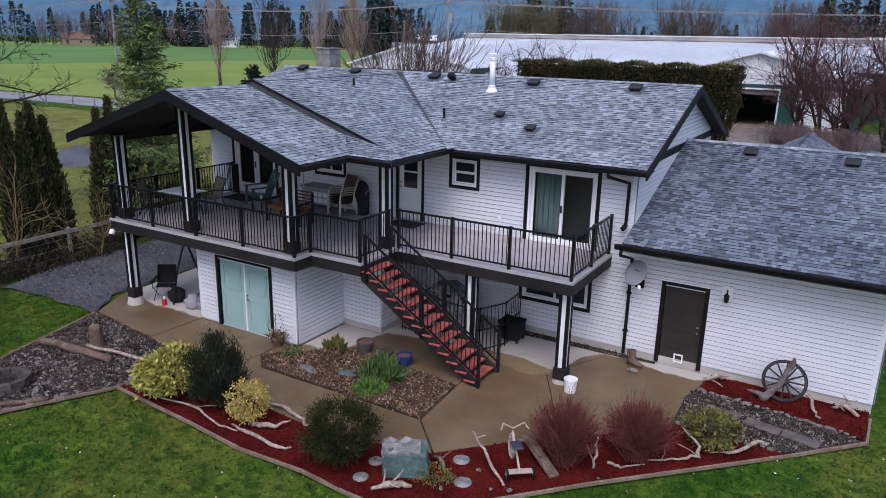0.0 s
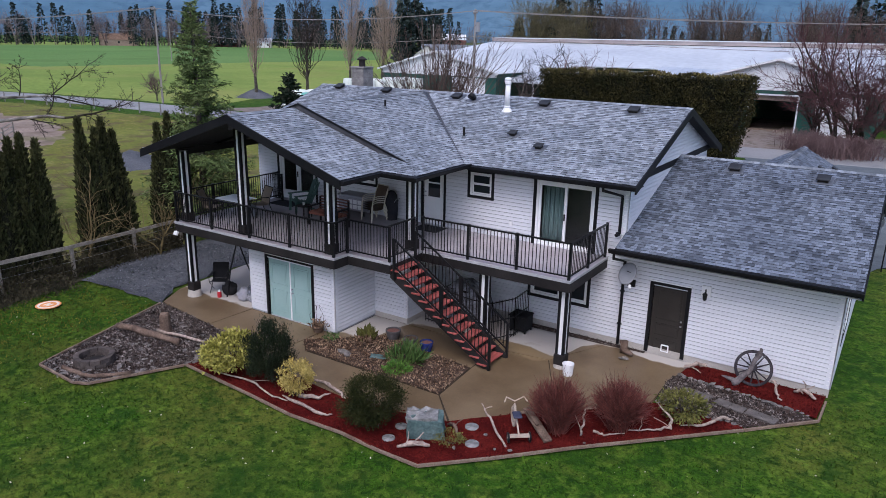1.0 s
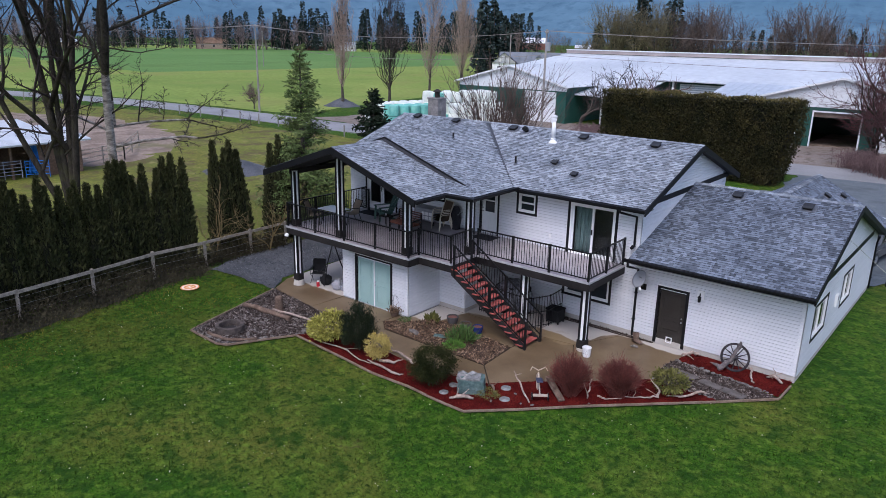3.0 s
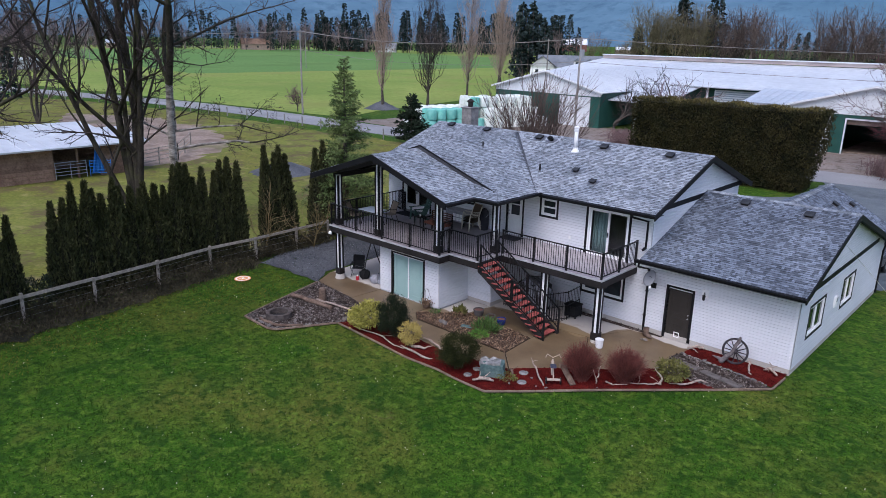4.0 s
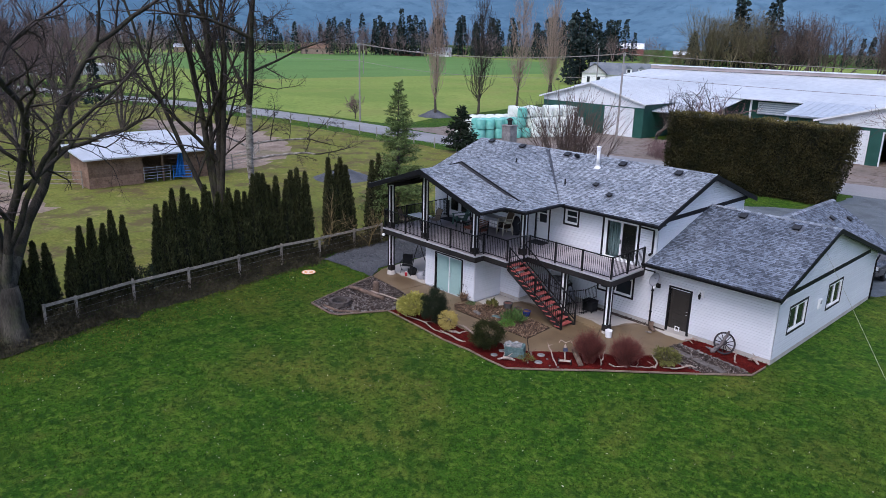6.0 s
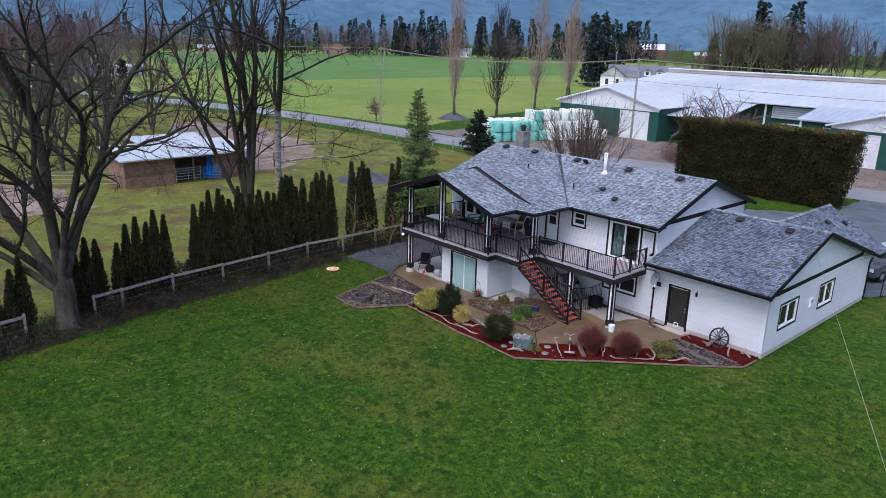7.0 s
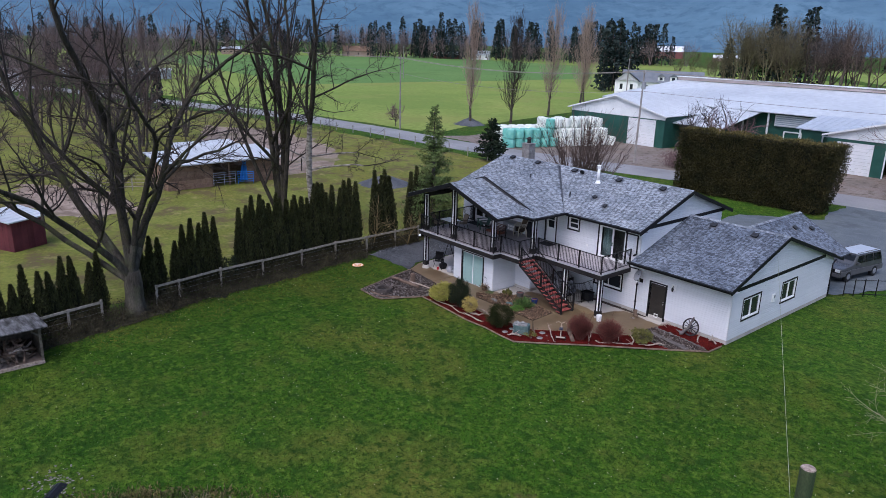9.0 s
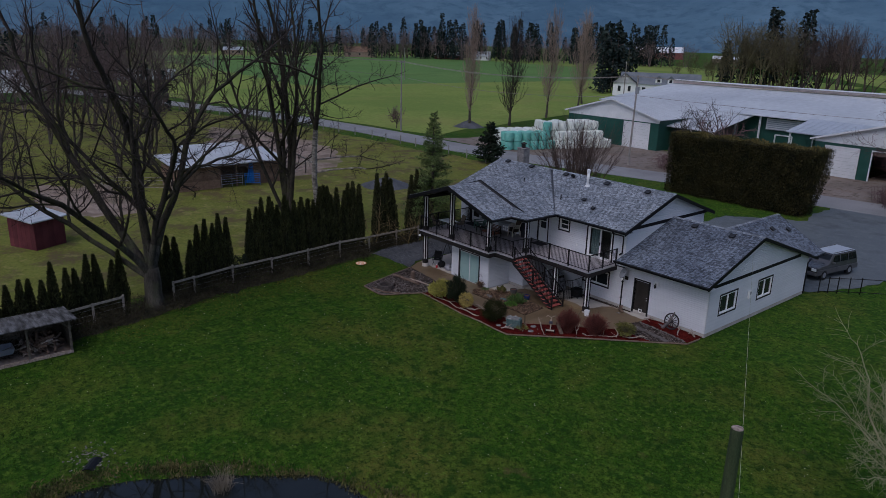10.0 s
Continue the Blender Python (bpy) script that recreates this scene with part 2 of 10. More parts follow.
# ---- the house ----
Y0 = 16.47            # street-far front wall of house and garage
XR, XG = -3.85, 1.715  # end wall of the house, end wall of the garage
XL = -18.4
YB, YGB = 24.8, 28.4
DECK = 2.64


class Wall:
    """An upright wall: origin, direction along it, outward normal; a core round its openings and lapped boards."""

    def __init__(self, name, ox, oy, ux, uy, length, z0, z1, openings=(), top=None, thick=0.16, label="", boards=True, base=0.0):
        self.o, self.u = Vector((ox, oy, 0)), Vector((ux, uy, 0))
        self.n = Vector((uy, -ux, 0))
        self.root = thing(name, label or "white horizontal lap siding wall of the house", "wall", kind="structure")
        us = sorted({0, length, *[a for o in openings for a in o[:2]]})
        zs = sorted({z0, z1, *[a for o in openings for a in o[2:]]})
        bm = bmesh.new()
        for a, b in zip(us, us[1:]):
            for c, d in zip(zs, zs[1:]):
                if any(o[0] <= (a + b) / 2 <= o[1] and o[2] <= (c + d) / 2 <= o[3] for o in openings):
                    continue
                if top:
                    ta, tb = min(d, top(a)), min(d, top(b))
                    if max(ta, tb) <= c:
                        continue
                    k = [(a, c), (b, c), (b, max(c, tb)), (a, max(c, ta))]
                    if ta < d or tb < d:
                        mid = [(u, top(u)) for u in np.linspace(b, a, 13)[1:-1]]
                        k = k[:3] + [(u, max(c, min(d, t))) for u, t in mid] + k[3:]
                else:
                    k = [(a, c), (b, c), (b, d), (a, d)]
                fr = [bm.verts.new(self.p(u, z, 0)) for u, z in k]
                bk = [bm.verts.new(self.p(u, z, -thick)) for u, z in k]
                bm.faces.new(fr)
                bm.faces.new(bk[::-1])
                for i in range(len(k)):
                    j = (i + 1) % len(k)
                    bm.faces.new((fr[j], fr[i], bk[i], bk[j]))
        part("wall_core", bm, M["wall_core"], self.root)
        if boards:
            step, z = 0.115, z0 + base
            while z < z1 - 0.03:
                zt = min(z + step, z1)
                zm = (z + zt) / 2
                cuts = sorted((o[0], o[1]) for o in openings if o[2] < zm < o[3])
                lo, hi = 0.0, length
                if top:
                    ok = [u for u in np.linspace(0, length, 400) if top(u) > zm]
                    if not ok:
                        break
                    lo, hi = min(ok), max(ok)
                spans, s = [], lo
                for a, b in cuts:
                    if a > s:
                        spans.append((s, min(a, hi)))
                    s = max(s, b)
                if s < hi:
                    spans.append((s, hi))
                for a, b in spans:
                    if b - a > 0.02:
                        vs = [self.p(u, zz, d) for u in (a, b) for zz, d in ((z, 0.001), (z, 0.036), (z + (zt - z) * 0.7, 0.035), (zt - 0.017, 0.034), (zt - 0.015, 0.001))]
                        me = data_mesh("siding_board", vs, [(0, 1, 2, 3, 4), (9, 8, 7, 6, 5), (1, 6, 7, 2), (2, 7, 8, 3), (0, 5, 6, 1), (4, 3, 8, 9)], M["siding"])
                        mesh_part("siding_board", me, None, self.root)
                z += step

    def p(self, u, z, d):
        """The point u along, at height z, d in front of the wall."""
        return self.o + self.u * u + self.n * d + Vector((0, 0, z))

    def block(self, bm, u0, u1, z0, z1, d0, d1):
        v = [bm.verts.new(self.p(u, z, d)) for z in (z0, z1) for d in (d0, d1) for u in (u0, u1)]
        for f in ((0, 2, 3, 1), (4, 5, 7, 6), (0, 1, 5, 4), (2, 6, 7, 3), (0, 4, 6, 2), (1, 3, 7, 5)):
            bm.faces.new([v[i] for i in f])

    def rim(self, bm, u0, u1, z0, z1, w, d0, d1):
        """Four bars round a rectangle, w wide, inside it."""
        self.block(bm, u0, u1, z0, z0 + w, d0, d1)
        self.block(bm, u0, u1, z1 - w, z1, d0, d1)
        self.block(bm, u0, u0 + w, z0 + w, z1 - w, d0, d1)
        self.block(bm, u1 - w, u1, z0 + w, z1 - w, d0, d1)


def window(wall, name, u0, u1, z0, z1, split="v", label="white vinyl window with black outer trim", trim=0.09, curtain=False):
    """A window in an opening: black casing, white frame, panes; split: v two side by side, h two stacked."""
    w = thing(name, label, "window", kind="structure")
    bm = bmesh.new()
    wall.rim(bm, u0 - trim, u1 + trim, z0 - trim, z1 + trim, trim + 0.002, -0.005, 0.045)
    part("casing", bm, M["black_trim"], w, "black painted casing")
    bm = bmesh.new()
    f = 0.06
    wall.rim(bm, u0 + 0.002, u1 - 0.002, z0 + 0.002, z1 - 0.002, f, -0.08, 0.03)
    part("window_frame", bm, M["white_trim"], w)
    if split == "v":
        um = (u0 + u1) / 2
        cells = [(u0 + f, um, z0 + f, z1 - f), (um, u1 - f, z0 + f, z1 - f)]
    else:
        zm = (z0 + z1) / 2
        cells = [(u0 + f, u1 - f, z0 + f, zm), (u0 + f, u1 - f, zm, z1 - f)]
    for i, (a, b, c, d) in enumerate(cells):
        bm = bmesh.new()
        wall.rim(bm, a, b, c, d, 0.035, -0.06 + 0.02 * i, -0.02 + 0.025 * i)
        s = part("sash", bm, M["white_trim"], w)
        bm = bmesh.new()
        wall.block(bm, a + 0.03, b - 0.03, c + 0.03, d - 0.03, -0.05 + 0.02 * i, -0.044 + 0.02 * i)
        part("pane", bm, M["glass"], s, "dark window glass")
    return w


FRONT = 1 / 3


def shingles(o, u, v, rows, name, parent, seed=1, pieces=None, material="shingle"):
    """Courses of shingles on a roof slope. o: a point on the eave line, u: along the eave, v: up the slope (unit),
    rows(s): the start and end along u at the distance s up the slope, or None past the top."""
    rnd = random.Random(seed)
    o, u, v = Vector(o), Vector(u).normalized(), Vector(v).normalized()
    n = u.cross(v)
    if n.z < 0:
        n = -n
    verts, faces, s, step = [], [], 0.0, 0.122
    k = 0
    while True:
        r = rows(s + step * 0.5)
        if r is None:
            break
        a = r[0] - rnd.random() * 0.3
        while a < r[1]:
            w = rnd.choice((0.09, 0.12, 0.16, 0.2))
            b = min(a + w - 0.006, r[1])
            c = max(a, r[0])
            if b - c > 0.02:
                h = rnd.choice((0.014, 0.018, 0.024))
                q = [(c, s - 0.01, h), (b, s - 0.01, h), (b, s + step + 0.02, 0.006), (c, s + step + 0.02, 0.006), (c, s - 0.01, -0.004), (b, s - 0.01, -0.004), (b, s + step + 0.02, -0.004), (c, s + step + 0.02, -0.004)]
                ps = [o + u * x + v * y + n * z for x, y, z in q]
                fs = [(0, 1, 2, 3), (4, 5, 1, 0), (5, 6, 2, 1), (7, 4, 0, 3)]
                if pieces and pieces(ps[0]) and k < 290:
                    k += 1
                    me = data_mesh("shingle", ps, fs, M["shingle_piece"])
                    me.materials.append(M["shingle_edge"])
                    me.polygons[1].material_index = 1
                    mesh_part("shingle", me, None, parent)
                else:
                    i = len(verts)
                    verts += ps
                    faces += [tuple(i + j for j in f) for f in fs]
            a += w
        s += step
    me = data_mesh("shingle_courses", verts, faces, M[material])
    # the second face of each tab is its butt, given the shadow-line colour
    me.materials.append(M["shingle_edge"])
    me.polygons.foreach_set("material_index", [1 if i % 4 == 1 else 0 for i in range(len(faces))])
    tagged(mesh_part("shingle_courses", me, None, parent), kind="stuff")


def slab(name, pts, thick, material, parent):
    """A flat plate under the polygon pts, thick downwards."""
    bm = bmesh.new()
    a = [bm.verts.new(p) for p in pts]
    b = [bm.verts.new(Vector(p) - Vector((0, 0, thick))) for p in pts]
    f = bm.faces.new(a)
    bm.faces.new(b[::-1])
    for i in range(len(pts)):
        j = (i + 1) % len(pts)
        bm.faces.new((a[j], a[i], b[i], b[j]))
    bmesh.ops.recalc_face_normals(bm, faces=bm.faces[:])
    return part(name, bm, material, parent)


C, S = math.cos(math.atan(FRONT)), math.sin(math.atan(FRONT))

# main roof: ridge along x
RX0, RX1, RY, RZ = -18.8, -3.475, 20.62, 6.58
EY, EZ, BY = 15.77, 6.58 - (20.62 - 15.77) * 0.345, 25.35
# wing roof: ridge along y over the door and porch
WX, WZ, WY = -13.35, 6.56, 13.55
WE = -8.6
WEZ = WZ - (WE - WX) * FRONT * 1.0
# porch roof: a little lower, over the deck
PX, PZ, PY = -13.52, 6.41, 10.89
PL, PR = -17.58, -9.45
PEZ = 5.08

main_roof = thing("main_roof", "grey asphalt shingle gable roof of the main house", "roof", kind="structure")
slab("roof_deck", [(RX0, EY, EZ), (RX1, EY, EZ), (RX1, RY, RZ), (RX0, RY, RZ)], 0.10, M["roof_deck"], main_roof)
slab("roof_deck", [(RX0, RY, RZ), (RX1, RY, RZ), (RX1, BY, EZ), (RX0, BY, EZ)], 0.10, M["roof_deck"], main_roof)
ms = (RZ - EZ) / (RY - EY)
mL = math.hypot(RY - EY, RZ - EZ)


def valley_x(y):
    return -8.6 - (y - 15.43) * (4.72 / 4.69)


shingles((0, EY, EZ), (1, 0, 0), (0, RY - EY, RZ - EZ),
         lambda s: None if s > mL else (max(valley_x(EY + s * (RY - EY) / mL) - 0.05, -13.4), RX1), "f", main_roof, seed=3)
shingles((0, EY, EZ), (1, 0, 0), (0, RY - EY, RZ - EZ),
         lambda s: None if s > mL else (RX0, min(2 * WX - valley_x(EY + s * (RY - EY) / mL), -13.3)), "f", main_roof, seed=4)
shingles((0, BY, EZ), (1, 0, 0), (0, RY - BY, RZ - EZ), lambda s: None if s > 4.9 else (RX0, RX1), "b", main_roof, seed=5)

wing_roof = thing("wing_roof", "grey asphalt shingle roof of the front wing", "roof", kind="structure")
slab("roof_deck", [(WE, WY, WEZ), (WE, 15.5, WEZ), (WX, 20.5, WZ), (WX, WY, WZ)], 0.10, M["roof_deck"], wing_roof)
slab("roof_deck", [(2 * WX - WE, WY, WEZ), (2 * WX - WE, 15.5, WEZ), (WX, 20.5, WZ), (WX, WY, WZ)], 0.10, M["roof_deck"], wing_roof)
wl = math.hypot(WE - WX, WZ - WEZ)
for sgn, sd in ((1, 6), (-1, 7)):
    ex = WX + sgn * (WE - WX)
    shingles((ex, 0, WEZ), (0, 1, 0), (WX - ex, 0, WZ - WEZ), lambda s: None if s > wl else (WY, 15.45 + s / wl * 4.72), "w", wing_roof, seed=sd)

porch_roof = thing("porch_roof", "grey asphalt shingle gable roof over the covered deck", "roof", kind="structure")
pl = math.hypot(PR - PX, PZ - PEZ)
for ex, sd in ((PR, 8), (PL, 9)):
    slab("roof_deck", [(ex, PY, PEZ), (ex, WY + 0.2, PEZ), (PX, WY + 0.2, PZ), (PX, PY, PZ)], 0.10, M["roof_deck"], porch_roof)
    shingles((ex, 0, PEZ), (0, 1, 0), (PX - ex, 0, PZ - PEZ), lambda s: None if s > pl else (PY, WY + 0.05), "p", porch_roof, seed=sd)

# little return roof that fills the corner between porch eave and wing eave
RA, RB, RC, RD = Vector((-9.45, 12.5, 5.07)), Vector((WE, 12.88, WEZ)), Vector((-9.2, 13.6, 5.18)), Vector((-10.35, 13.6, 5.39))
slab("roof_deck", [RA, RB, RC, RD], 0.08, M["roof_deck"], wing_roof)
slab("roof_deck", [RB, (WE, 13.62, WEZ), RC], 0.08, M["roof_deck"], wing_roof)
ru = (RB - RA).normalized()
rv_ = (RD - RA) - ru * (RD - RA).dot(ru)
shingles(RA + Vector((0, 0, 0.012)), ru, rv_, lambda s: None if s > rv_.length else (-0.29 * s, 0.94 - 0.29 * s), "r", wing_roof, seed=10)
shingles((WE, 0, WEZ), (0, 1, 0), (WX - WE, 0, WZ - WEZ), lambda s: None if s > 0.55 else (12.92 + 1.25 * s, WY + 0.02), "r", wing_roof, seed=15)

# garage roof: long back slope
GX0, GX1, GEY, GEZ, GRY, GRZ, GBY, GBZ = XR, 2.06, 15.66, 3.16, 21.19, 5.03, 28.95, 2.50
garage_roof = thing("garage_roof", "grey asphalt shingle gable roof of the garage", "roof", kind="structure")
slab("roof_deck", [(GX0, GEY, GEZ), (GX1, GEY, GEZ), (GX1, GRY, GRZ), (GX0, GRY, GRZ)], 0.10, M["roof_deck"], garage_roof)
slab("roof_deck", [(GX0, GRY, GRZ), (GX1, GRY, GRZ), (GX1, GBY, GBZ), (GX0, GBY, GBZ)], 0.10, M["roof_deck"], garage_roof)
gl = math.hypot(GRY - GEY, GRZ - GEZ)
gb = math.hypot(GBY - GRY, GRZ - GBZ)

shingles((0, GEY, GEZ), (1, 0, 0), (0, GRY - GEY, GRZ - GEZ), lambda s: None if s > gl else (GX0, GX1), "g", garage_roof, seed=11, material="shingle_blue",
         pieces=lambda p: p.x > -1.2 and p.y < 18.6)
shingles((0, GBY, GBZ), (1, 0, 0), (0, GRY - GBY, GRZ - GBZ), lambda s: None if s > gb else (GX0, GX1), "h", garage_roof, seed=12, material="shingle_blue")
# street-side cross gable of the garage
XP, XPZ, XPY, XPE, XPW = -1.12, 4.62, 29.45, 2.75, 3.35
for sg, sd in ((1, 13), (-1, 14)):
    slab("roof_deck", [(XP + sg * XPW, 28.15, XPE), (XP + sg * XPW, XPY, XPE), (XP, XPY, XPZ), (XP, 22.4, XPZ)], 0.08, M["roof_deck"], garage_roof)
    xl = math.hypot(XPW, XPZ - XPE)
    shingles((XP + sg * XPW, 0, XPE), (0, 1, 0), (-sg * XPW, 0, XPZ - XPE), lambda s: None if s > xl else (28.1 - 5.7 * s / xl, XPY), "x", garage_roof, seed=sd, material="shingle_blue")

# walls
GW = Wall("wall_front", XL, Y0, 1, 0, XR - XL, 0.0, 4.84,
          openings=[(11.753, 13.583, 2.62, 4.6), (9.45, 10.22, 3.84, 4.57), (11.72, 13.56, 1.05, 1.95), (1.1, 2.9, 2.66, 4.62), (7.67, 8.47, 2.66, 4.66), (4.64, 5.68, 3.69, 4.36)], base=0.24)
GF = Wall("wall_garage_front", XR, Y0, 1, 0, XG - XR, 0.0, 2.95, openings=[(0.94, 1.86, 0.1, 2.11)], base=0.24,
          label="white lap siding wall of the garage")


def g_top(u):
    y = u + Y0
    return min(GEZ - 0.12 + (y - GEY) * (GRZ - GEZ) / (GRY - GEY), GRZ - 0.12 - (y - GRY) * (GRZ - GBZ) / (GBY - GRY))


ES = Wall("wall_garage_end", XG, Y0, 0, 1, YGB - Y0, 0.0, 5.0, openings=[(1.22, 3.0, 1.08, 2.19), (5.5, 7.15, 1.08, 2.19)], top=g_top, base=0.24,
          label="white lap siding gable wall of the garage")
HE = Wall("wall_gable", XR, Y0, 0, 1, YB - Y0, 2.6, 6.5, top=lambda u: RZ - 0.12 - abs(u + Y0 - RY) * ms)
HL = Wall("wall_west", XL, YB, 0, -1, YB - Y0, 0.0, 6.5, top=lambda u: RZ - 0.12 - abs(YB - u - RY) * ms, boards=False)
HB = Wall("wall_street", XG, YB, -1, 0, XG - XL, 0.0, 2.4, boards=False)
HB2 = Wall("wall_street_upper", XR, YB, -1, 0, XR - XL, 2.4, 4.84, boards=False)
GB = Wall("wall_garage_street", XG, YGB, -1, 0, XG + 6.0, 0.0, 2.4, boards=False)
SX0, SX1, SY, WYF = -14.52, -10.99, 12.28, 14.15
SF = Wall("wall_shed_front", SX0, SY, 1, 0, SX1 - SX0, 0.0, 2.3, openings=[(0.82, 2.65, 0.05, 1.98)], base=0.1, label="white lap siding wall of the storage room under the deck")
SR = Wall("wall_shed_side", SX1, SY, 0, 1, WYF - SY, 0.0, 2.3, base=0.1, label="white lap siding side wall of the storage room")
SL = Wall("wall_shed_west", SX0, Y0, 0, -1, Y0 - SY, 0.0, 2.3, base=0.1, label="white lap siding side wall of the storage room")
WXR = -9.72
WL = Wall("wall_wing_lower", SX1, WYF, 1, 0, WXR - SX1, 0.0, 2.33, base=0.22, label="white lap siding lower wall of the wing")
WRL = Wall("wall_wing_side", WXR, WYF, 0, 1, Y0 - WYF, 0.0, 2.33, base=0.22, label="white lap siding lower side wall under the deck")

# ---- trim, windows and doors of the house ----
def trim(name, bm, material=None, label="black painted trim board", cat="trim"):
    ob = part(name, bm, material or M["black_trim"])
    return tagged(ob, label, cat, kind="structure")


def board(name, p0, p1, h, w=0.045, up=(0, 0, 1), label="black painted fascia board", material=None):
    """A plank on edge from p0 to p1 (its top edge)."""
    p0, p1 = Vector(p0), Vector(p1)
    d = (p1 - p0).normalized()
    s = Vector((d.y, -d.x, 0)).normalized() * w / 2
    bm = bmesh.new()
    v = [bm.verts.new(q + k + Vector((0, 0, z))) for q in (p0, p1) for k in (-s, s) for z in (-h, 0)]
    for f in ((0, 2, 3, 1), (4, 5, 7, 6), (0, 1, 5, 4), (2, 6, 7, 3), (0, 4, 6, 2), (1, 3, 7, 5)):
        bm.faces.new([v[i] for i in f])
    bmesh.ops.recalc_face_normals(bm, faces=bm.faces[:])
    return trim(name, bm, material, label)


# rake boards
M["rake_grey"] = mat("rake_grey", (0.045, 0.045, 0.05), (0.075, 0.075, 0.082), 0.7, big=2, grain=0.2)
board("trim_rake", (RX1 + 0.02, EY - 0.05, EZ - 0.005), (RX1 + 0.02, RY, RZ + 0.01), 0.22)
board("trim_rake", (RX1 + 0.02, RY, RZ + 0.01), (RX1 + 0.02, BY + 0.05, EZ - 0.005), 0.22)
board("trim_rake", (GX1 + 0.02, GEY - 0.05, GEZ - 0.01), (GX1 + 0.02, GRY, GRZ + 0.01), 0.20)
board("trim_rake", (GX1 + 0.02, GRY, GRZ + 0.01), (GX1 + 0.02, GBY + 0.05, GBZ - 0.01), 0.20)
for ex in (PR, PL):
    board("trim_rake", (ex, PY - 0.02, PEZ), (PX, PY - 0.02, PZ + 0.01), 0.24)
for ex, ez in ((-9.15, WZ - (WX - -9.15) * -FRONT), (2 * WX - WE, WEZ)):
    board("trim_rake", (ex, WY - 0.03, ez), (WX, WY - 0.03, WZ + 0.01), 0.2, material=M["rake_grey"], label="weathered grey barge board")
    board("trim_rake", (ex, WY - 0.065, ez + 0.012), (WX, WY - 0.065, WZ + 0.022), 0.05, w=0.03)
    board("trim_rake", (ex, WY + 0.06, ez - 0.14), (WX, WY + 0.06, WZ - 0.13), 0.16)
for sg in (1, -1):
    board("trim_rake", (XP + sg * XPW, XPY + 0.02, XPE), (XP, XPY + 0.02, XPZ + 0.01), 0.18)
board("trim_rake", (RX0 - 0.02, EY, EZ), (RX0 - 0.02, RY, RZ), 0.2)
# soffits under the overhangs
for pts in ([(XR, EY, EZ - 0.11), (RX1, EY, EZ - 0.11), (RX1, RY, RZ - 0.11), (XR, RY, RZ - 0.11)], [(XR, RY, RZ - 0.11), (RX1, RY, RZ - 0.11), (RX1, BY, EZ - 0.11), (XR, BY, EZ - 0.11)]):
    tagged(slab("soffit", pts, 0.02, M["soffit"], None), "dark boarded soffit", "soffit", kind="structure")
for pts in ([(PL, PY, PEZ - 0.12), (PX, PY, PZ - 0.12), (PX, Y0, PZ - 0.12), (PL, Y0, PEZ - 0.12)], [(PX, PY, PZ - 0.12), (PR, PY, PEZ - 0.12), (PR, WY, PEZ - 0.12), (PX, WY, PZ - 0.12)]):
    tagged(slab("porch_ceiling", pts, 0.02, M["soffit"], None), "dark stained ceiling of the porch", "ceiling", kind="structure")
tagged(slab("soffit", [(-8.75, EY + 0.02, EZ - 0.1), (RX1, EY + 0.02, EZ - 0.1), (RX1, Y0, EZ - 0.1), (-8.75, Y0, EZ - 0.1)], 0.02, M["soffit"], None), "dark boarded soffit", "soffit", kind="structure")
tagged(slab("soffit", [(XR, GEY + 0.02, GEZ - 0.2), (GX1, GEY + 0.02, GEZ - 0.2), (GX1, Y0, GEZ - 0.2), (XR, Y0, GEZ - 0.2)], 0.02, M["white_trim"], None), "white soffit of the garage eave", "soffit", kind="structure")
tagged(slab("soffit", [(-13.52, WY, WEZ - 0.1), (WE, WY, WEZ - 0.1), (WE, Y0, WEZ - 0.1), (-13.52, Y0, WEZ - 0.1)], 0.02, M["soffit"], None), "dark boarded ceiling over the deck", "ceiling", kind="structure")

# ridge caps and valley
for nm, a, b in (("ridge_cap", (RX0, RY, RZ + 0.02), (RX1, RY, RZ + 0.02)), ("ridge_cap", (WX, WY, WZ + 0.02), (WX, 20.0, WZ + 0.02)),
                 ("ridge_cap", (PX, PY, PZ + 0.02), (PX, WY, PZ + 0.02)), ("ridge_cap", (GX0, GRY, GRZ + 0.02), (GX1, GRY, GRZ + 0.02)), ("ridge_cap", (XP, 22.6, XPZ + 0.02), (XP, XPY, XPZ + 0.02))):
    a, b = Vector(a), Vector(b)
    d = (b - a).normalized()
    s = Vector((-d.y, d.x, 0))
    n = max(1, int((b - a).length / 0.16))
    vs, fs = [], []
    for i in range(n):
        p, q = a + d * (b - a).length * i / n, a + d * ((b - a).length * (i + 1) / n + 0.03)
        for e, h in ((p, 0.016), (q, 0.004)):
            vs += [e - s * 0.15 + Vector((0, 0, h - 0.05)), e + Vector((0, 0, h)), e + s * 0.15 + Vector((0, 0, h - 0.05))]
        k = i * 6
        fs += [(k, k + 1, k + 4, k + 3), (k + 1, k + 2, k + 5, k + 4)]
    ob = mesh_part(nm, data_mesh(nm, vs, fs, M["shingle"]), None)
    tagged(ob, "grey shingle ridge cap", "ridge cap", kind="structure")
M["flashing"] = mat("flashing", (0.10, 0.11, 0.13), (0.14, 0.15, 0.17), 0.45, 0.3, grain=0.1)
bm = bmesh.new()
va, vb = Vector((WX, 20.2, WZ)), Vector((WE, 15.44, EZ - 0.02 + 0.0))
vb.z = EZ - (EY - 15.44) * ms + 0.0
sd = (vb - va).cross(Vector((0, 0, 1))).normalized() * 0.06
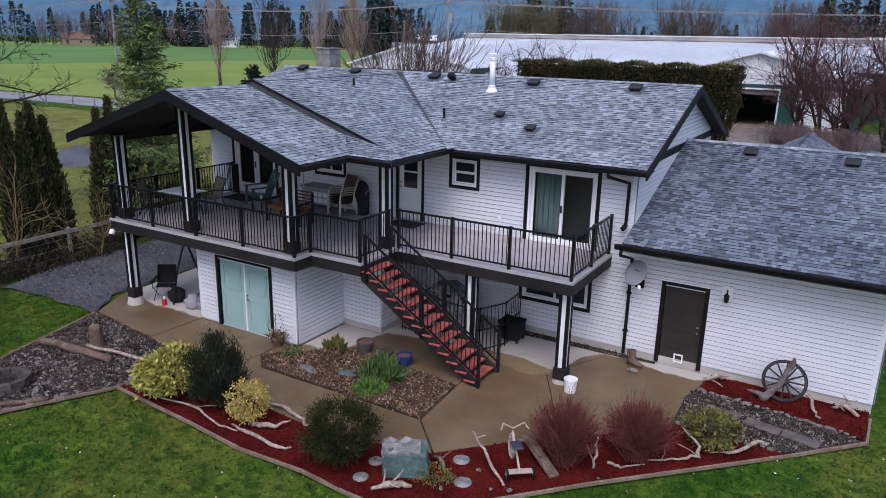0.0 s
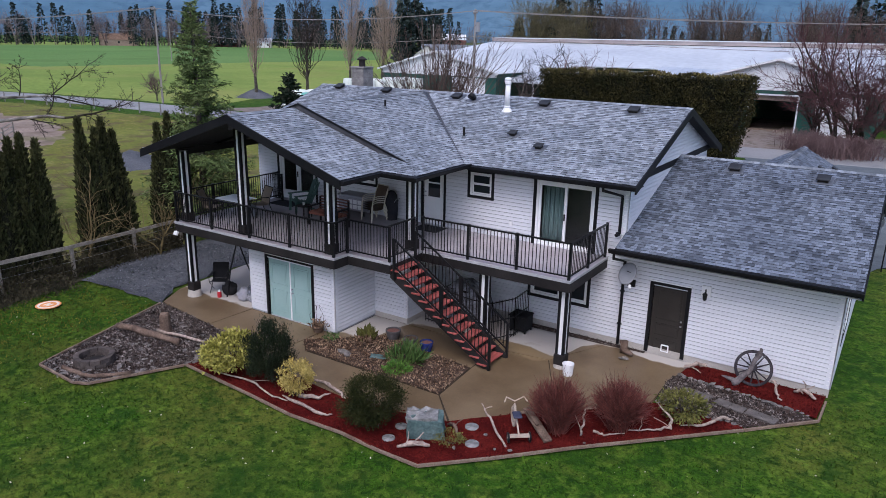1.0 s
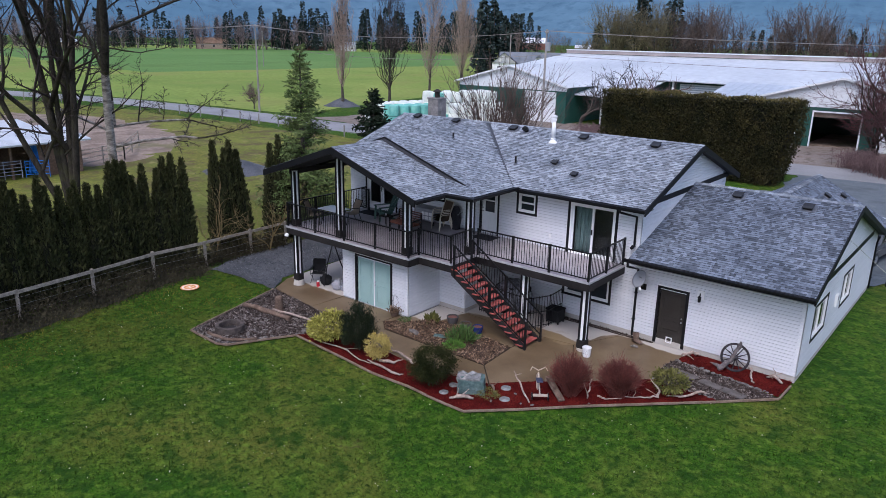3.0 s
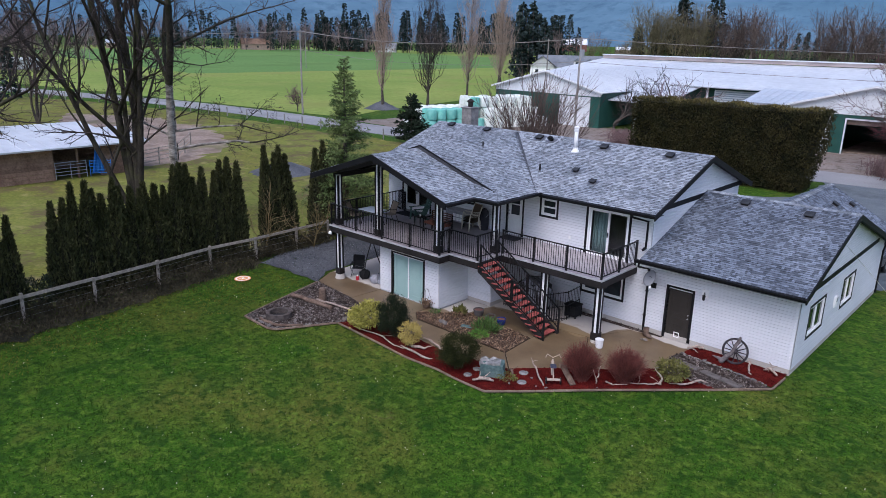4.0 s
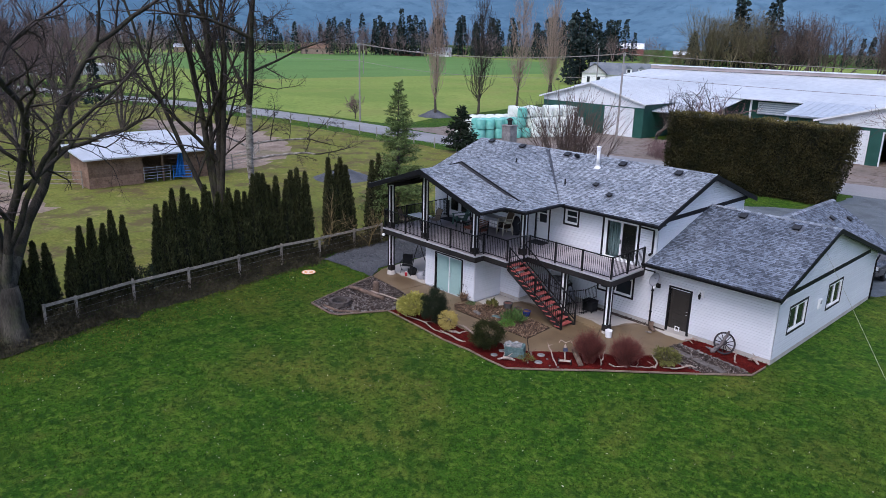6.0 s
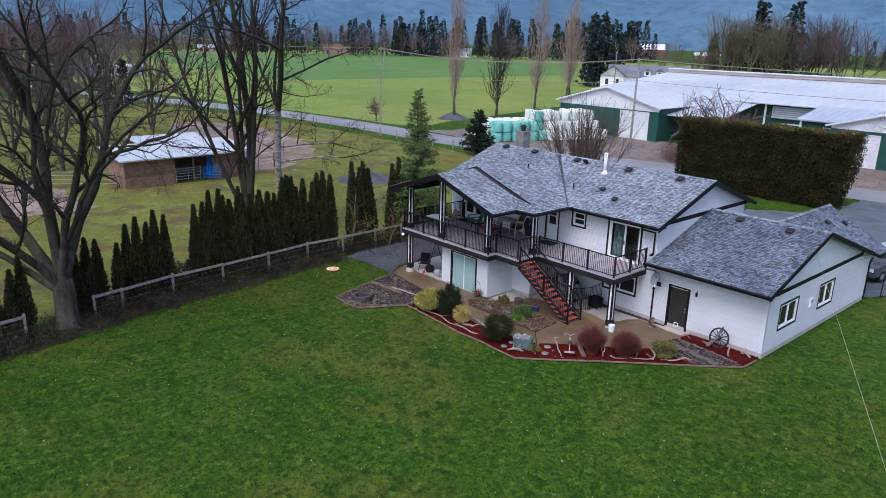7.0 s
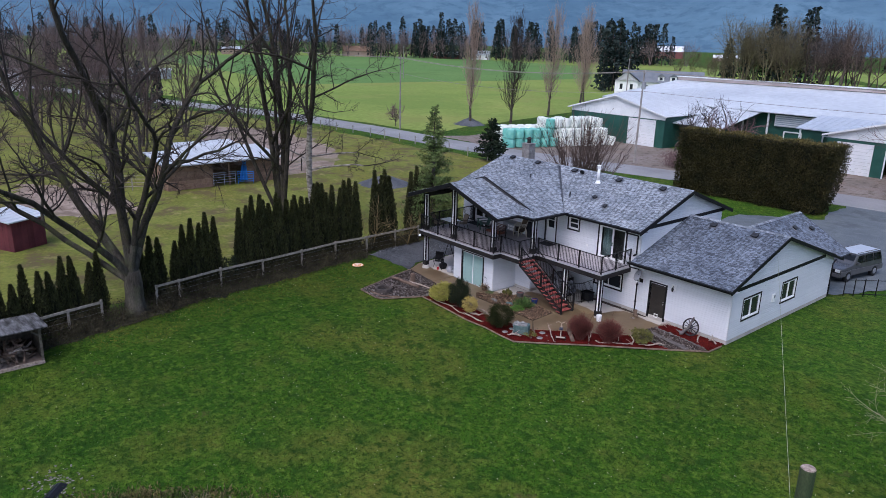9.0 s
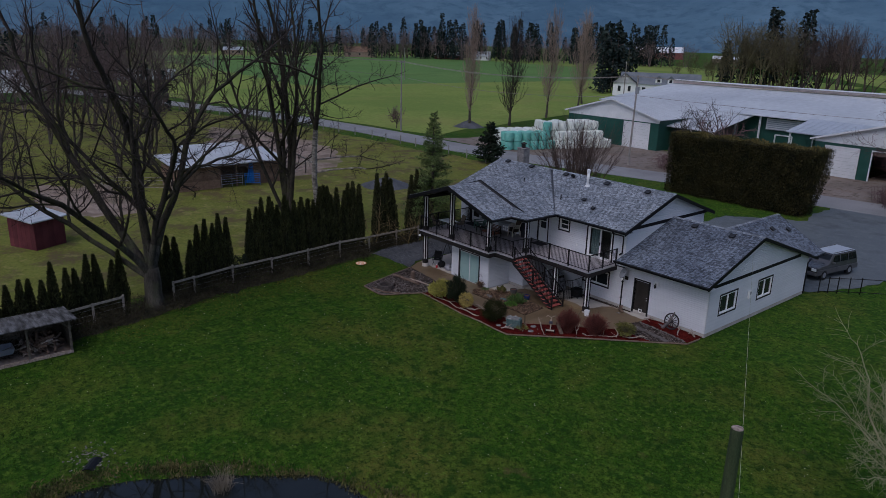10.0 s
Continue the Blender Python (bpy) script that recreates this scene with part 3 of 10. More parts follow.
v = [bm.verts.new(p) for p in (va - sd + Vector((0, 0, 0.035)), va + sd + Vector((0, 0, 0.035)), vb + sd + Vector((0, 0, 0.04)), vb - sd + Vector((0, 0, 0.04)))]
bm.faces.new(v)
bmesh.ops.solidify(bm, geom=bm.faces[:], thickness=0.01)
trim("valley_flashing", bm, M["flashing"], "grey metal valley flashing", "flashing")


# gutters and downpipes
def gutter(a, b):
    a, b = Vector(a), Vector(b)
    d = (b - a).normalized()
    s = Vector((d.y, -d.x, 0))
    prof = [(0, 0), (0.11, 0), (0.11, -0.03), (0.08, -0.12), (0.0, -0.12)]
    bm = bmesh.new()
    r0, r1 = ([bm.verts.new(e + s * x + Vector((0, 0, z))) for x, z in prof] for e in (a, b))
    for i in range(5):
        j = (i + 1) % 5
        bm.faces.new((r0[i], r0[j], r1[j], r1[i]))
    bm.faces.new(r0[::-1])
    bm.faces.new(r1)
    bmesh.ops.recalc_face_normals(bm, faces=bm.faces[:])
    return tagged(part("gutter", bm, M["black_trim"]), "black metal eave gutter", "gutter", kind="structure")


gutter((-8.62, EY - 0.01, EZ - 0.02), (RX1 + 0.04, EY - 0.01, EZ - 0.02))
gutter((WE, 12.88, WEZ - 0.02), (WE, 15.72, WEZ - 0.02))
gutter((PR, PY, PEZ - 0.02), (PR, 12.5, PEZ - 0.02))
gutter((PR + 0.03, 12.5, PEZ - 0.02), (WE + 0.1, 12.9, WEZ - 0.02))
gutter((XR - 0.15, GEY - 0.01, GEZ - 0.02), (GX1 + 0.04, GEY - 0.01, GEZ - 0.02))


def downpipe(pts):
    bm = bmesh.new()
    tube(bm, pts, 0.042, 8)
    ob = thing("downpipe", "black metal downpipe fixed to the siding", "downpipe", kind="structure")
    part("pipe", bm, M["black_trim"], ob)
    for k in (0.35, 0.75):
        a, b = Vector(pts[-2]), Vector(pts[-1])
        c = a.lerp(b, k)
        bm = bmesh.new()
        box(bm, c.x - 0.06, c.x + 0.06, c.y - 0.05, c.y + 0.06, c.z - 0.02, c.z + 0.02)
        part("strap", bm, M["black_trim"], ob)


downpipe([(-4.35, EY - 0.06, EZ - 0.1), (-4.35, EY - 0.06, EZ - 0.22), (-4.02, Y0 - 0.07, EZ - 0.45), (-4.02, Y0 - 0.07, 3.45), (-4.02, Y0 - 0.3, 3.36)])
downpipe([(-3.85, GEY - 0.05, GEZ - 0.1), (-3.85, GEY - 0.05, GEZ - 0.28), (-3.78, Y0 - 0.07, GEZ - 0.55), (-3.78, Y0 - 0.07, 0.1)])
downpipe([(XG + 0.07, YGB + 0.3, 2.35), (XG + 0.07, YGB - 0.1, 2.15), (XG + 0.07, YGB - 0.1, 0.1)])

# bands, corner boards, foundation
for w, u0, u1, z0, z1, nm in ((HE, -0.3, YB - Y0 + 0.3, 4.78, 4.98, "trim_band"), (ES, -0.3, 10.6, 2.78, 2.97, "trim_band")):
    bm = bmesh.new()
    w.block(bm, u0, u1, z0, z1, 0.0, 0.05)
    trim(nm, bm, label="black painted band board across the gable")
for w, L, z0, z1 in ((GF, XG - XR, 0.24, 2.9), (ES, 0.1, 0.24, 2.9), (SF, 0.1, 0.1, 2.25), (SF, SX1 - SX0, 0.1, 2.25), (SR, 0.1, 0.1, 2.25), (WL, WXR - SX1, 0.22, 2.3), (HE, 0.1, 3.3, 4.75), (GW, XR - XL, 3.4, 4.75)):
    bm = bmesh.new()
    w.block(bm, L - 0.1, L + 0.004, z0, z1, 0.0, 0.03)
    trim("trim_corner", bm, M["white_trim"], "white vinyl corner post")
for w, L in ((GF, XG - XR), (ES, YGB - Y0), (GW, XR - XL), (WL, WXR - SX1), (WRL, Y0 - WYF)):
    bm = bmesh.new()
    w.block(bm, -0.0, L, 0.0, 0.23, -0.1, 0.006)
    tagged(part("foundation", bm, M["concrete"]), "bare concrete foundation strip", "foundation", kind="structure")

# windows
window(GW, "window_1", 9.45, 10.22, 3.84, 4.57, "h")
window(GW, "window_2", 11.72, 13.56, 1.05, 1.95, "v", "white basement window with black outer trim")
window(ES, "window_3", 1.22, 3.0, 1.08, 2.19)
window(ES, "window_4", 5.5, 7.15, 1.08, 2.19)
window(GW, "window_5", 4.64, 5.68, 3.69, 4.36, "v", "small white window under the porch roof")

M["curtain"] = mat("curtain", (0.13, 0.19, 0.185), (0.2, 0.27, 0.26), 0.8, big=3, stretch=(8, 1, 0.3))
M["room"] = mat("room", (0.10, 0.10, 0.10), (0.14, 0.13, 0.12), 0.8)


def clear_glass(name):
    m = bpy.data.materials.new(name)
    m.use_nodes = True
    b = m.node_tree.nodes["Principled BSDF"]
    b.inputs["Base Color"].default_value = (0.9, 0.95, 0.95, 1)
    b.inputs["Roughness"].default_value = 0.02
    b.inputs["Transmission Weight"].default_value = 1.0
    b.inputs["IOR"].default_value = 1.25
    return m


def slider(name, u0, u1, z0, z1, stile=0.075, foot=0.075, curtain=True):
    w = thing(name, "white sliding glass patio door with black outer trim", "sliding door", kind="structure")
    bm = bmesh.new()
    GW.block(bm, u0 - 0.1, u0, z0, z1 + 0.1, -0.005, 0.045)
    GW.block(bm, u1, u1 + 0.1, z0, z1 + 0.1, -0.005, 0.045)
    GW.block(bm, u0, u1, z1, z1 + 0.1, -0.005, 0.045)
    part("casing", bm, M["black_trim"], w, "black painted casing")
    bm = bmesh.new()
    GW.rim(bm, u0 + 0.002, u1 - 0.002, z0 + 0.002, z1 - 0.002, 0.07, -0.1, 0.035)
    part("door_frame", bm, M["white_trim"], w)
    um = (u0 + u1) / 2
    for i, (a, b) in enumerate(((u0 + 0.07, um + 0.04), (um - 0.04, u1 - 0.07))):
        bm = bmesh.new()
        d0, d1 = -0.035 - 0.045 * i, 0.0 - 0.045 * i
        GW.block(bm, a, b, z0 + 0.07, z0 + 0.07 + foot, d0, d1)
        GW.block(bm, a, b, z1 - 0.145, z1 - 0.07, d0, d1)
        GW.block(bm, a, a + stile, z0 + 0.07 + foot, z1 - 0.145, d0, d1)
        GW.block(bm, b - stile, b, z0 + 0.07 + foot, z1 - 0.145, d0, d1)
        d = part("door_panel", bm, M["white_trim"], w)
        bm = bmesh.new()
        GW.block(bm, a + stile - 0.004, b - stile + 0.004, z0 + 0.066 + foot, z1 - 0.141, -0.022 - 0.045 * i, -0.016 - 0.045 * i)
        part("pane", bm, M["door_glass"], d, "reflecting door glass").visible_shadow = False
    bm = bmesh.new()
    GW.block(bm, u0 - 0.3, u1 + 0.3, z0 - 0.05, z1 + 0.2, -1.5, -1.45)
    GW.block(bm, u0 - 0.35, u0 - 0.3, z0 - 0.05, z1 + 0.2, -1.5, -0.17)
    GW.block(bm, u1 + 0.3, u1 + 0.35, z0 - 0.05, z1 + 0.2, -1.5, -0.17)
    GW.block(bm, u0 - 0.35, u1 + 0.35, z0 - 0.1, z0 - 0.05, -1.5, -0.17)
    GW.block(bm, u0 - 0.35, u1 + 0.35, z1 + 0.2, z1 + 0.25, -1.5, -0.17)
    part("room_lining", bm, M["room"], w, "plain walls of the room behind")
    if curtain:
        bm = bmesh.new()
        for k in range(9):
            ua = u0 + 0.1 + k * (um - u0 - 0.25) / 9
            tube(bm, [GW.p(ua + 0.04, z0 + 0.06, -0.26 - 0.03 * (k % 2)), GW.p(ua + 0.04, z1 - 0.1, -0.26 - 0.03 * (k % 2))], 0.045, 8)
        part("curtain", bm, M["curtain"], w, "pale green drawn curtain", smooth=True)
    bm = bmesh.new()
    GW.block(bm, um - 0.02, um + 0.02, z0 + 0.85, z0 + 1.05, 0.0, 0.03)
    part("handle", bm, M["metal_black"], w, "black pull handle")


M["door_glass"] = clear_glass("door_glass")
slider("door_1", 11.753, 13.583, 2.62, 4.6)
slider("door_2", 1.1, 2.9, 2.66, 4.62, 0.12, 0.24, False)


def leaf_door(wall, name, u0, u1, z0, z1, material, panels, label, knob=1, trim_w=0.1, trim_mat="black_trim"):
    w = thing(name, label, "door", kind="structure")
    bm = bmesh.new()
    wall.block(bm, u0 - trim_w, u0, z0 - 0.02, z1 + trim_w * 0.9, -0.02, 0.05)
    wall.block(bm, u1, u1 + trim_w, z0 - 0.02, z1 + trim_w * 0.9, -0.02, 0.05)
    wall.block(bm, u0, u1, z1, z1 + trim_w * 0.9, -0.02, 0.05)
    part("door_frame", bm, M[trim_mat], w)
    bm = bmesh.new()
    wall.block(bm, u0, u1, z0, z1, -0.06, -0.02)
    d = part("door_leaf", bm, material, w)
    for a, b, c, e in panels:
        bm = bmesh.new()
        wall.rim(bm, a, b, c, e, 0.02, -0.02, -0.008)
        wall.block(bm, a + 0.045, b - 0.045, c + 0.045, e - 0.045, -0.02, -0.012)
        part("panel", bm, material, d)
    if knob:
        u = u1 - 0.08 if knob > 0 else u0 + 0.08
        for z in (z0 + 0.92, z0 + 1.06):
            bm = bmesh.new()
            tube(bm, [wall.p(u, z, -0.02), wall.p(u, z, 0.03), wall.p(u, z, 0.055)], [0.015, 0.028, 0.02], 10)
            part("knob", bm, M["galv"], d, "brushed steel knob")
    return w


gd = leaf_door(GF, "door_3", 0.94, 1.86, 0.1, 2.11, M["brown_door"], [(1.07, 1.73, 1.1, 1.98), (1.07, 1.73, 0.62, 0.98), (1.07, 1.73, 0.2, 0.5)],
               "dark brown panelled garage side door with a pet flap")
bm = bmesh.new()
GF.block(bm, 0.82, 1.98, 2.2, 2.235, -0.02, 0.07)
part("drip_cap", bm, M["white_trim"], gd, "white drip cap")
bm = bmesh.new()
GF.rim(bm, 1.3, 1.52, 0.16, 0.37, 0.03, -0.01, 0.015)
part("pet_flap", bm, M["white_trim"], gd, "white framed pet flap")
td = thing("door_4", "pale teal panelled double door of the storage room", "double door", kind="structure")
bm = bmesh.new()
for a, b in ((0.72, 0.82), (2.65, 2.75)):
    SF.block(bm, a, b, 0.03, 2.06, -0.02, 0.05)
SF.block(bm, 0.82, 2.65, 1.98, 2.06, -0.02, 0.05)
part("door_frame", bm, M["black_trim"], td)
bm = bmesh.new()
SF.block(bm, 0.7, 2.77, 2.06, 2.095, 0.0, 0.07)
part("drip_cap", bm, M["white_trim"], td, "white drip cap")
for i, a in enumerate((0.82, 1.745)):
    bm = bmesh.new()
    SF.block(bm, a + 0.003, a + 0.902, 0.06, 1.975, -0.06, -0.02)
    d = part("door_leaf", bm, M["teal"], td)
    for z0, z1 in ((0.25, 0.95), (1.12, 1.8)):
        for ua, ub in ((0.13, 0.77),):
            bm = bmesh.new()
            SF.rim(bm, a + ua, a + ub, z0, z1, 0.022, -0.02, -0.006)
            SF.block(bm, a + ua + 0.06, a + ub - 0.06, z0 + 0.06, z1 - 0.06, -0.02, -0.01)
            part("panel", bm, M["teal"], d)
bm = bmesh.new()
SF.block(bm, 1.715, 1.755, 0.06, 1.975, -0.02, 0.0)
part("astragal", bm, M["white_trim"], td, "white meeting strip")
for z in (0.95, 1.08):
    bm = bmesh.new()
    tube(bm, [SF.p(1.82, z, -0.02), SF.p(1.82, z, 0.04)], [0.02, 0.03], 10)
    part("knob", bm, M["galv"], td, "steel knob")

wd = leaf_door(GW, "door_5", 7.67, 8.47, 2.66, 4.66, M["white_trim"], [], "white entry door with a two-pane window and beaded lower panel", -1, 0.08)
bm = bmesh.new()
GW.rim(bm, 7.79, 8.35, 3.52, 4.5, 0.05, -0.02, 0.0)
GW.block(bm, 7.79, 8.35, 4.01, 4.06, -0.02, 0.0)
part("window_frame", bm, M["white_trim"], wd)
for z0, z1 in ((3.57, 4.01), (4.06, 4.45)):
    bm = bmesh.new()
    GW.block(bm, 7.84, 8.3, z0, z1, -0.019, -0.012)
    part("pane", bm, M["glass"], wd, "dark window glass")
for i in range(7):
    bm = bmesh.new()
    GW.block(bm, 7.79 + i * 0.081, 7.861 + i * 0.081, 2.8, 3.4, -0.02, -0.012)
    part("bead", bm, M["white_trim"], wd)

# ---- vents and flues on the roofs ----
def on_main(x, y):
    return RZ - abs(RY - y) * ms + 0.02


def on_wing(x, y):
    return WZ - abs(x - WX) * FRONT + 0.02


def on_garage(x, y):
    return GRZ - (GRY - y) * (GRZ - GEZ) / (GRY - GEY) + 0.02


def box_vent(x, y, z, tilt=(-18, 0), size=0.36):
    v = thing("roof_vent", "dark grey low box vent on the shingles", "roof vent", "roof vents", at=(x, y, z))
    m = pose(0, 0, 0, -tilt[0], tilt[1], 0)
    bm = bmesh.new()
    obox(bm, m @ pose(0, 0, 0.005), size + 0.16, size + 0.16, 0.012)
    part("flange", bm, M["flashing"], v)
    bm = bmesh.new()
    obox(bm, m @ pose(0, 0, 0.05), size - 0.08, size - 0.08, 0.09)
    part("throat", bm, M["soffit"], v)
    bm = bmesh.new()
    obox(bm, m @ pose(0, -0.02, 0.11), size, size, 0.04)
    part("hood", bm, M["vent_grey"], v, bevel=0.012)
    return v


M["vent_grey"] = mat("vent_grey", (0.02, 0.021, 0.024), (0.032, 0.034, 0.038), 0.6, grain=0.1)
for x, y in ((-11.84, 20.2), (-8.26, 20.1), (-5.14, 20.1), (-17.64, 20.35), (-15.17, 20.3)):
    box_vent(x, y, on_main(x, y), (-19, 0))
for x, y in ((-1.97, 20.6), (0.48, 20.5)):
    box_vent(x, y, on_garage(x, y), (-19, 0))
for x, y in ((-0.2, 26.9), (0.15, 28.4)):
    box_vent(x, y, XPZ - (x - XP) * (XPZ - XPE) / XPW + 0.02, (0, 29), 0.32)


def goose(x, y):
    z = on_main(x, y)
    v = thing("roof_exhaust", "black hooded exhaust vent on the shingles", "roof vent", "roof vents", at=(x, y, z))
    bm = bmesh.new()
    obox(bm, pose(0, 0, 0.01, 19), 0.42, 0.42, 0.012)
    part("flange", bm, M["flashing"], v)
    bm = bmesh.new()
    tube(bm, [(0, 0, 0), (0, 0, 0.08), (0, -0.04, 0.15), (0, -0.14, 0.17), (0, -0.2, 0.12)], [0.09, 0.09, 0.1, 0.11, 0.12], 12)
    part("hood", bm, M["metal_black"], v, smooth=True)


goose(-11.08, 20.08)
for x, y in ((-8.24, 17.83), (-7.0, 17.18)):
    box_vent(x, y, on_main(x, y), (-19, 0), 0.27)


def pipe_vent(x, y, z, r, h, material, label):
    v = thing("vent_pipe", label, "vent pipe", "vent pipes", at=(x, y, z - 0.05))
    bm = bmesh.new()
    tube(bm, [(0, 0, 0), (0, 0, h)], r, 12)
    part("pipe", bm, material, v)
    bm = bmesh.new()
    lathe(bm, (0, 0, 0.02), [(r + 0.05, 0.0), (r + 0.04, 0.03), (r + 0.012, 0.07), (r + 0.004, 0.08)], 14)
    part("boot", bm, M["flashing"], v, "grey flashing boot")


pipe_vent(-9.79, 17.36, on_main(0, 17.36), 0.04, 0.38, M["metal_black"], "short black plumbing vent pipe on the roof")
pipe_vent(-12.48, 16.68, on_wing(-12.48, 0), 0.035, 0.3, M["metal_black"], "short black plumbing vent pipe on the roof")
fl = thing("gas_flue", "tall white metal gas flue with a flared cap", "flue", at=(-9.36, 19.45, on_main(0, 19.45) - 0.05))
bm = bmesh.new()
lathe(bm, (0, 0, 0), [(0.2, 0.0), (0.18, 0.05), (0.11, 0.15), (0.1, 0.17), (0.115, 0.18), (0.115, 0.2), (0.09, 0.22)], 20)
part("boot", bm, M["white_trim"], fl, "white flashing cone", smooth=True)
bm = bmesh.new()
tube(bm, [(0, 0, 0.2), (0, 0, 0.95)], 0.085, 18)
part("pipe", bm, M["white_trim"], fl, smooth=True)
bm = bmesh.new()
lathe(bm, (0, 0, 0.93), [(0.09, 0.0), (0.11, 0.02), (0.11, 0.1), (0.095, 0.11), (0.095, 0.14), (0.125, 0.16), (0.125, 0.21), (0.05, 0.24)], 20)
part("cap", bm, M["white_trim"], fl, "white rain cap")

ch = thing("chimney", "grey concrete block chimney with a metal flue pipe", "chimney", at=(-18.55, 22.9, 5.4))
M["chimney_block"] = mat("chimney_block", (0.16, 0.152, 0.148), (0.25, 0.238, 0.23), 0.9, big=4, grain=0.25, obj=0.12)
M["block"] = mat("block", (0.055, 0.045, 0.04), (0.10, 0.083, 0.075), 0.9, big=4, grain=0.25, obj=0.12)
for k in range(9):
    for i in range(2):
        bm = bmesh.new()
        if k % 2:
            box(bm, -0.34 + 0.34 * i, -0.005 + 0.34 * i, -0.34, 0.34, 0.2 * k, 0.2 * k + 0.192)
        else:
            box(bm, -0.34, 0.34, -0.34 + 0.34 * i, -0.005 + 0.34 * i, 0.2 * k, 0.2 * k + 0.192)
        part("block", bm, M["chimney_block"], ch)
bm = bmesh.new()
box(bm, -0.38, 0.38, -0.38, 0.38, 1.8, 1.86)
part("crown", bm, M["chimney_block"], ch, "concrete crown", bevel=0.015)
bm = bmesh.new()
tube(bm, [(0, 0, 1.85), (0, 0, 2.16)], 0.14, 12)
part("flue_pipe", bm, M["soffit"], ch, "dark metal flue pipe")
bm = bmesh.new()
tube(bm, [(0, 0, 2.14), (0, 0, 2.18), (0, 0, 2.3)], [0.22, 0.23, 0.05], 12)
part("cowl", bm, M["soffit"], ch)

# ---- fixtures on the garage wall ----
dish = thing("satellite_dish", "grey satellite dish on a wall bracket", "satellite dish", at=(-3.55, Y0 - 0.05, 2.2))
M["dish_grey"] = mat("dish_grey", (0.25, 0.26, 0.28), (0.3, 0.31, 0.33), 0.45, grain=0.06)
dm = pose(0, -0.32, 0.16, 62, 0, -25)
bm = bmesh.new()
rings = []
for r, z in ((0.02, 0.0), (0.12, 0.008), (0.24, 0.032), (0.32, 0.062), (0.325, 0.05), (0.24, 0.018), (0.12, -0.006), (0.02, -0.012)):
    rings.append([bm.verts.new((r * 0.92 * math.cos(k * math.tau / 24), r * math.sin(k * math.tau / 24), z)) for k in range(24)])
for a, b in zip(rings, rings[1:]):
    for k in range(24):
        bm.faces.new((a[k], a[(k + 1) % 24], b[(k + 1) % 24], b[k]))
bm.faces.new(rings[0][::-1])
bm.faces.new(rings[-1])
bmesh.ops.transform(bm, matrix=dm, verts=bm.verts[:])
part("reflector", bm, M["dish_grey"], dish, smooth=True)
for nm, pts, r, mt in (("mast", [(0, 0.03, -0.15), (0, -0.12, -0.15), (0, -0.24, 0.1)], 0.022, "metal_black"),
                       ("feed_arm", [(0.02, -0.3, -0.1), (0.16, -0.62, -0.16), (0.17, -0.66, -0.1)], 0.016, "dish_grey")):
    bm = bmesh.new()
    tube(bm, pts, r, 8)
    part(nm, bm, M[mt], dish)
bm = bmesh.new()
obox(bm, pose(0.17, -0.66, -0.08, 20, 0, 20), 0.07, 0.14, 0.07)
part("feed_horn", bm, M["white_trim"], dish, bevel=0.012)
bm = bmesh.new()
box(bm, -0.1, 0.12, 0.0, 0.03, -0.3, -0.08)
part("wall_plate", bm, M["metal_black"], dish)
bm = bmesh.new()
obox(bm, dm @ pose(0.0, 0.06, 0.03), 0.14, 0.02, 0.004)
part("label", bm, M["black_trim"], dish)

wl_ = thing("wall_lantern", "black outdoor wall lantern on a white mounting block", "wall lamp", at=(-1.5, Y0 - 0.02, 2.17))
bm = bmesh.new()
box(bm, -0.12, 0.12, -0.075, 0.03, -0.12, 0.18)
part("mount", bm, M["white_trim"], wl_, "white mounting block")
bm = bmesh.new()
lathe(bm, (0, -0.17, -0.2), [(0.02, 0.0), (0.05, 0.03), (0.06, 0.16), (0.075, 0.17), (0.02, 0.23), (0.01, 0.26)], 8)
part("lantern", bm, M["metal_black"], wl_)
bm = bmesh.new()
tube(bm, [(0, -0.06, 0.0), (0, -0.12, 0.1), (0, -0.17, 0.07)], 0.014, 6)
part("arm", bm, M["metal_black"], wl_)
mb = thing("meter_box", "small white utility box on the siding", "utility box", at=(XG + 0.03, 20.95, 1.62))
bm = bmesh.new()
box(bm, 0, 0.09, -0.14, 0.14, -0.25, 0.2)
part("case", bm, M["white_trim"], mb, bevel=0.01)
bm = bmesh.new()
box(bm, 0.09, 0.1, -0.08, 0.08, -0.02, 0.14)
part("cover", bm, M["galv"], mb)
for u, z, nm in ((10.9, 3.05, GW), (10.9, 1.3, GW)):
    o = thing("outlet_cover", "white outdoor outlet cover on the siding", "outlet", "outlets")
    bm = bmesh.new()
    nm.block(bm, u, u + 0.1, z, z + 0.14, 0.0, 0.06)
    part("cover", bm, M["white_trim"], o, bevel=0.008)

# ---- the deck ----
DX0, DXM, DXS, DXR = -17.3, -10.45, -8.95, -4.32
DY0, DYJ, DYS, DYN = 11.69, 12.42, 13.4, 13.77
outline = [(DX0, DY0), (DXM, DY0), (DXM, DYJ - 0.15), (DXS, DYJ - 0.15), (DXS, DYN), (DXR, DYN), (DXR, Y0 - 0.03), (DX0, Y0 - 0.03)]
M["grey_trim"] = mat("grey_trim", (0.32, 0.32, 0.33), (0.4, 0.4, 0.41), 0.6, big=3, grain=0.15)
deck = thing("deck", "raised deck with a pale grey vinyl floor and dark rim", "deck", kind="structure")
bm = bmesh.new()
fv = [bm.verts.new((x, y, DECK)) for x, y in outline]
bm.faces.new(fv)
gg = bmesh.ops.extrude_face_region(bm, geom=bm.faces[:])
bmesh.ops.translate(bm, vec=(0, 0, -0.05), verts=[e for e in gg["geom"] if isinstance(e, bmesh.types.BMVert)])
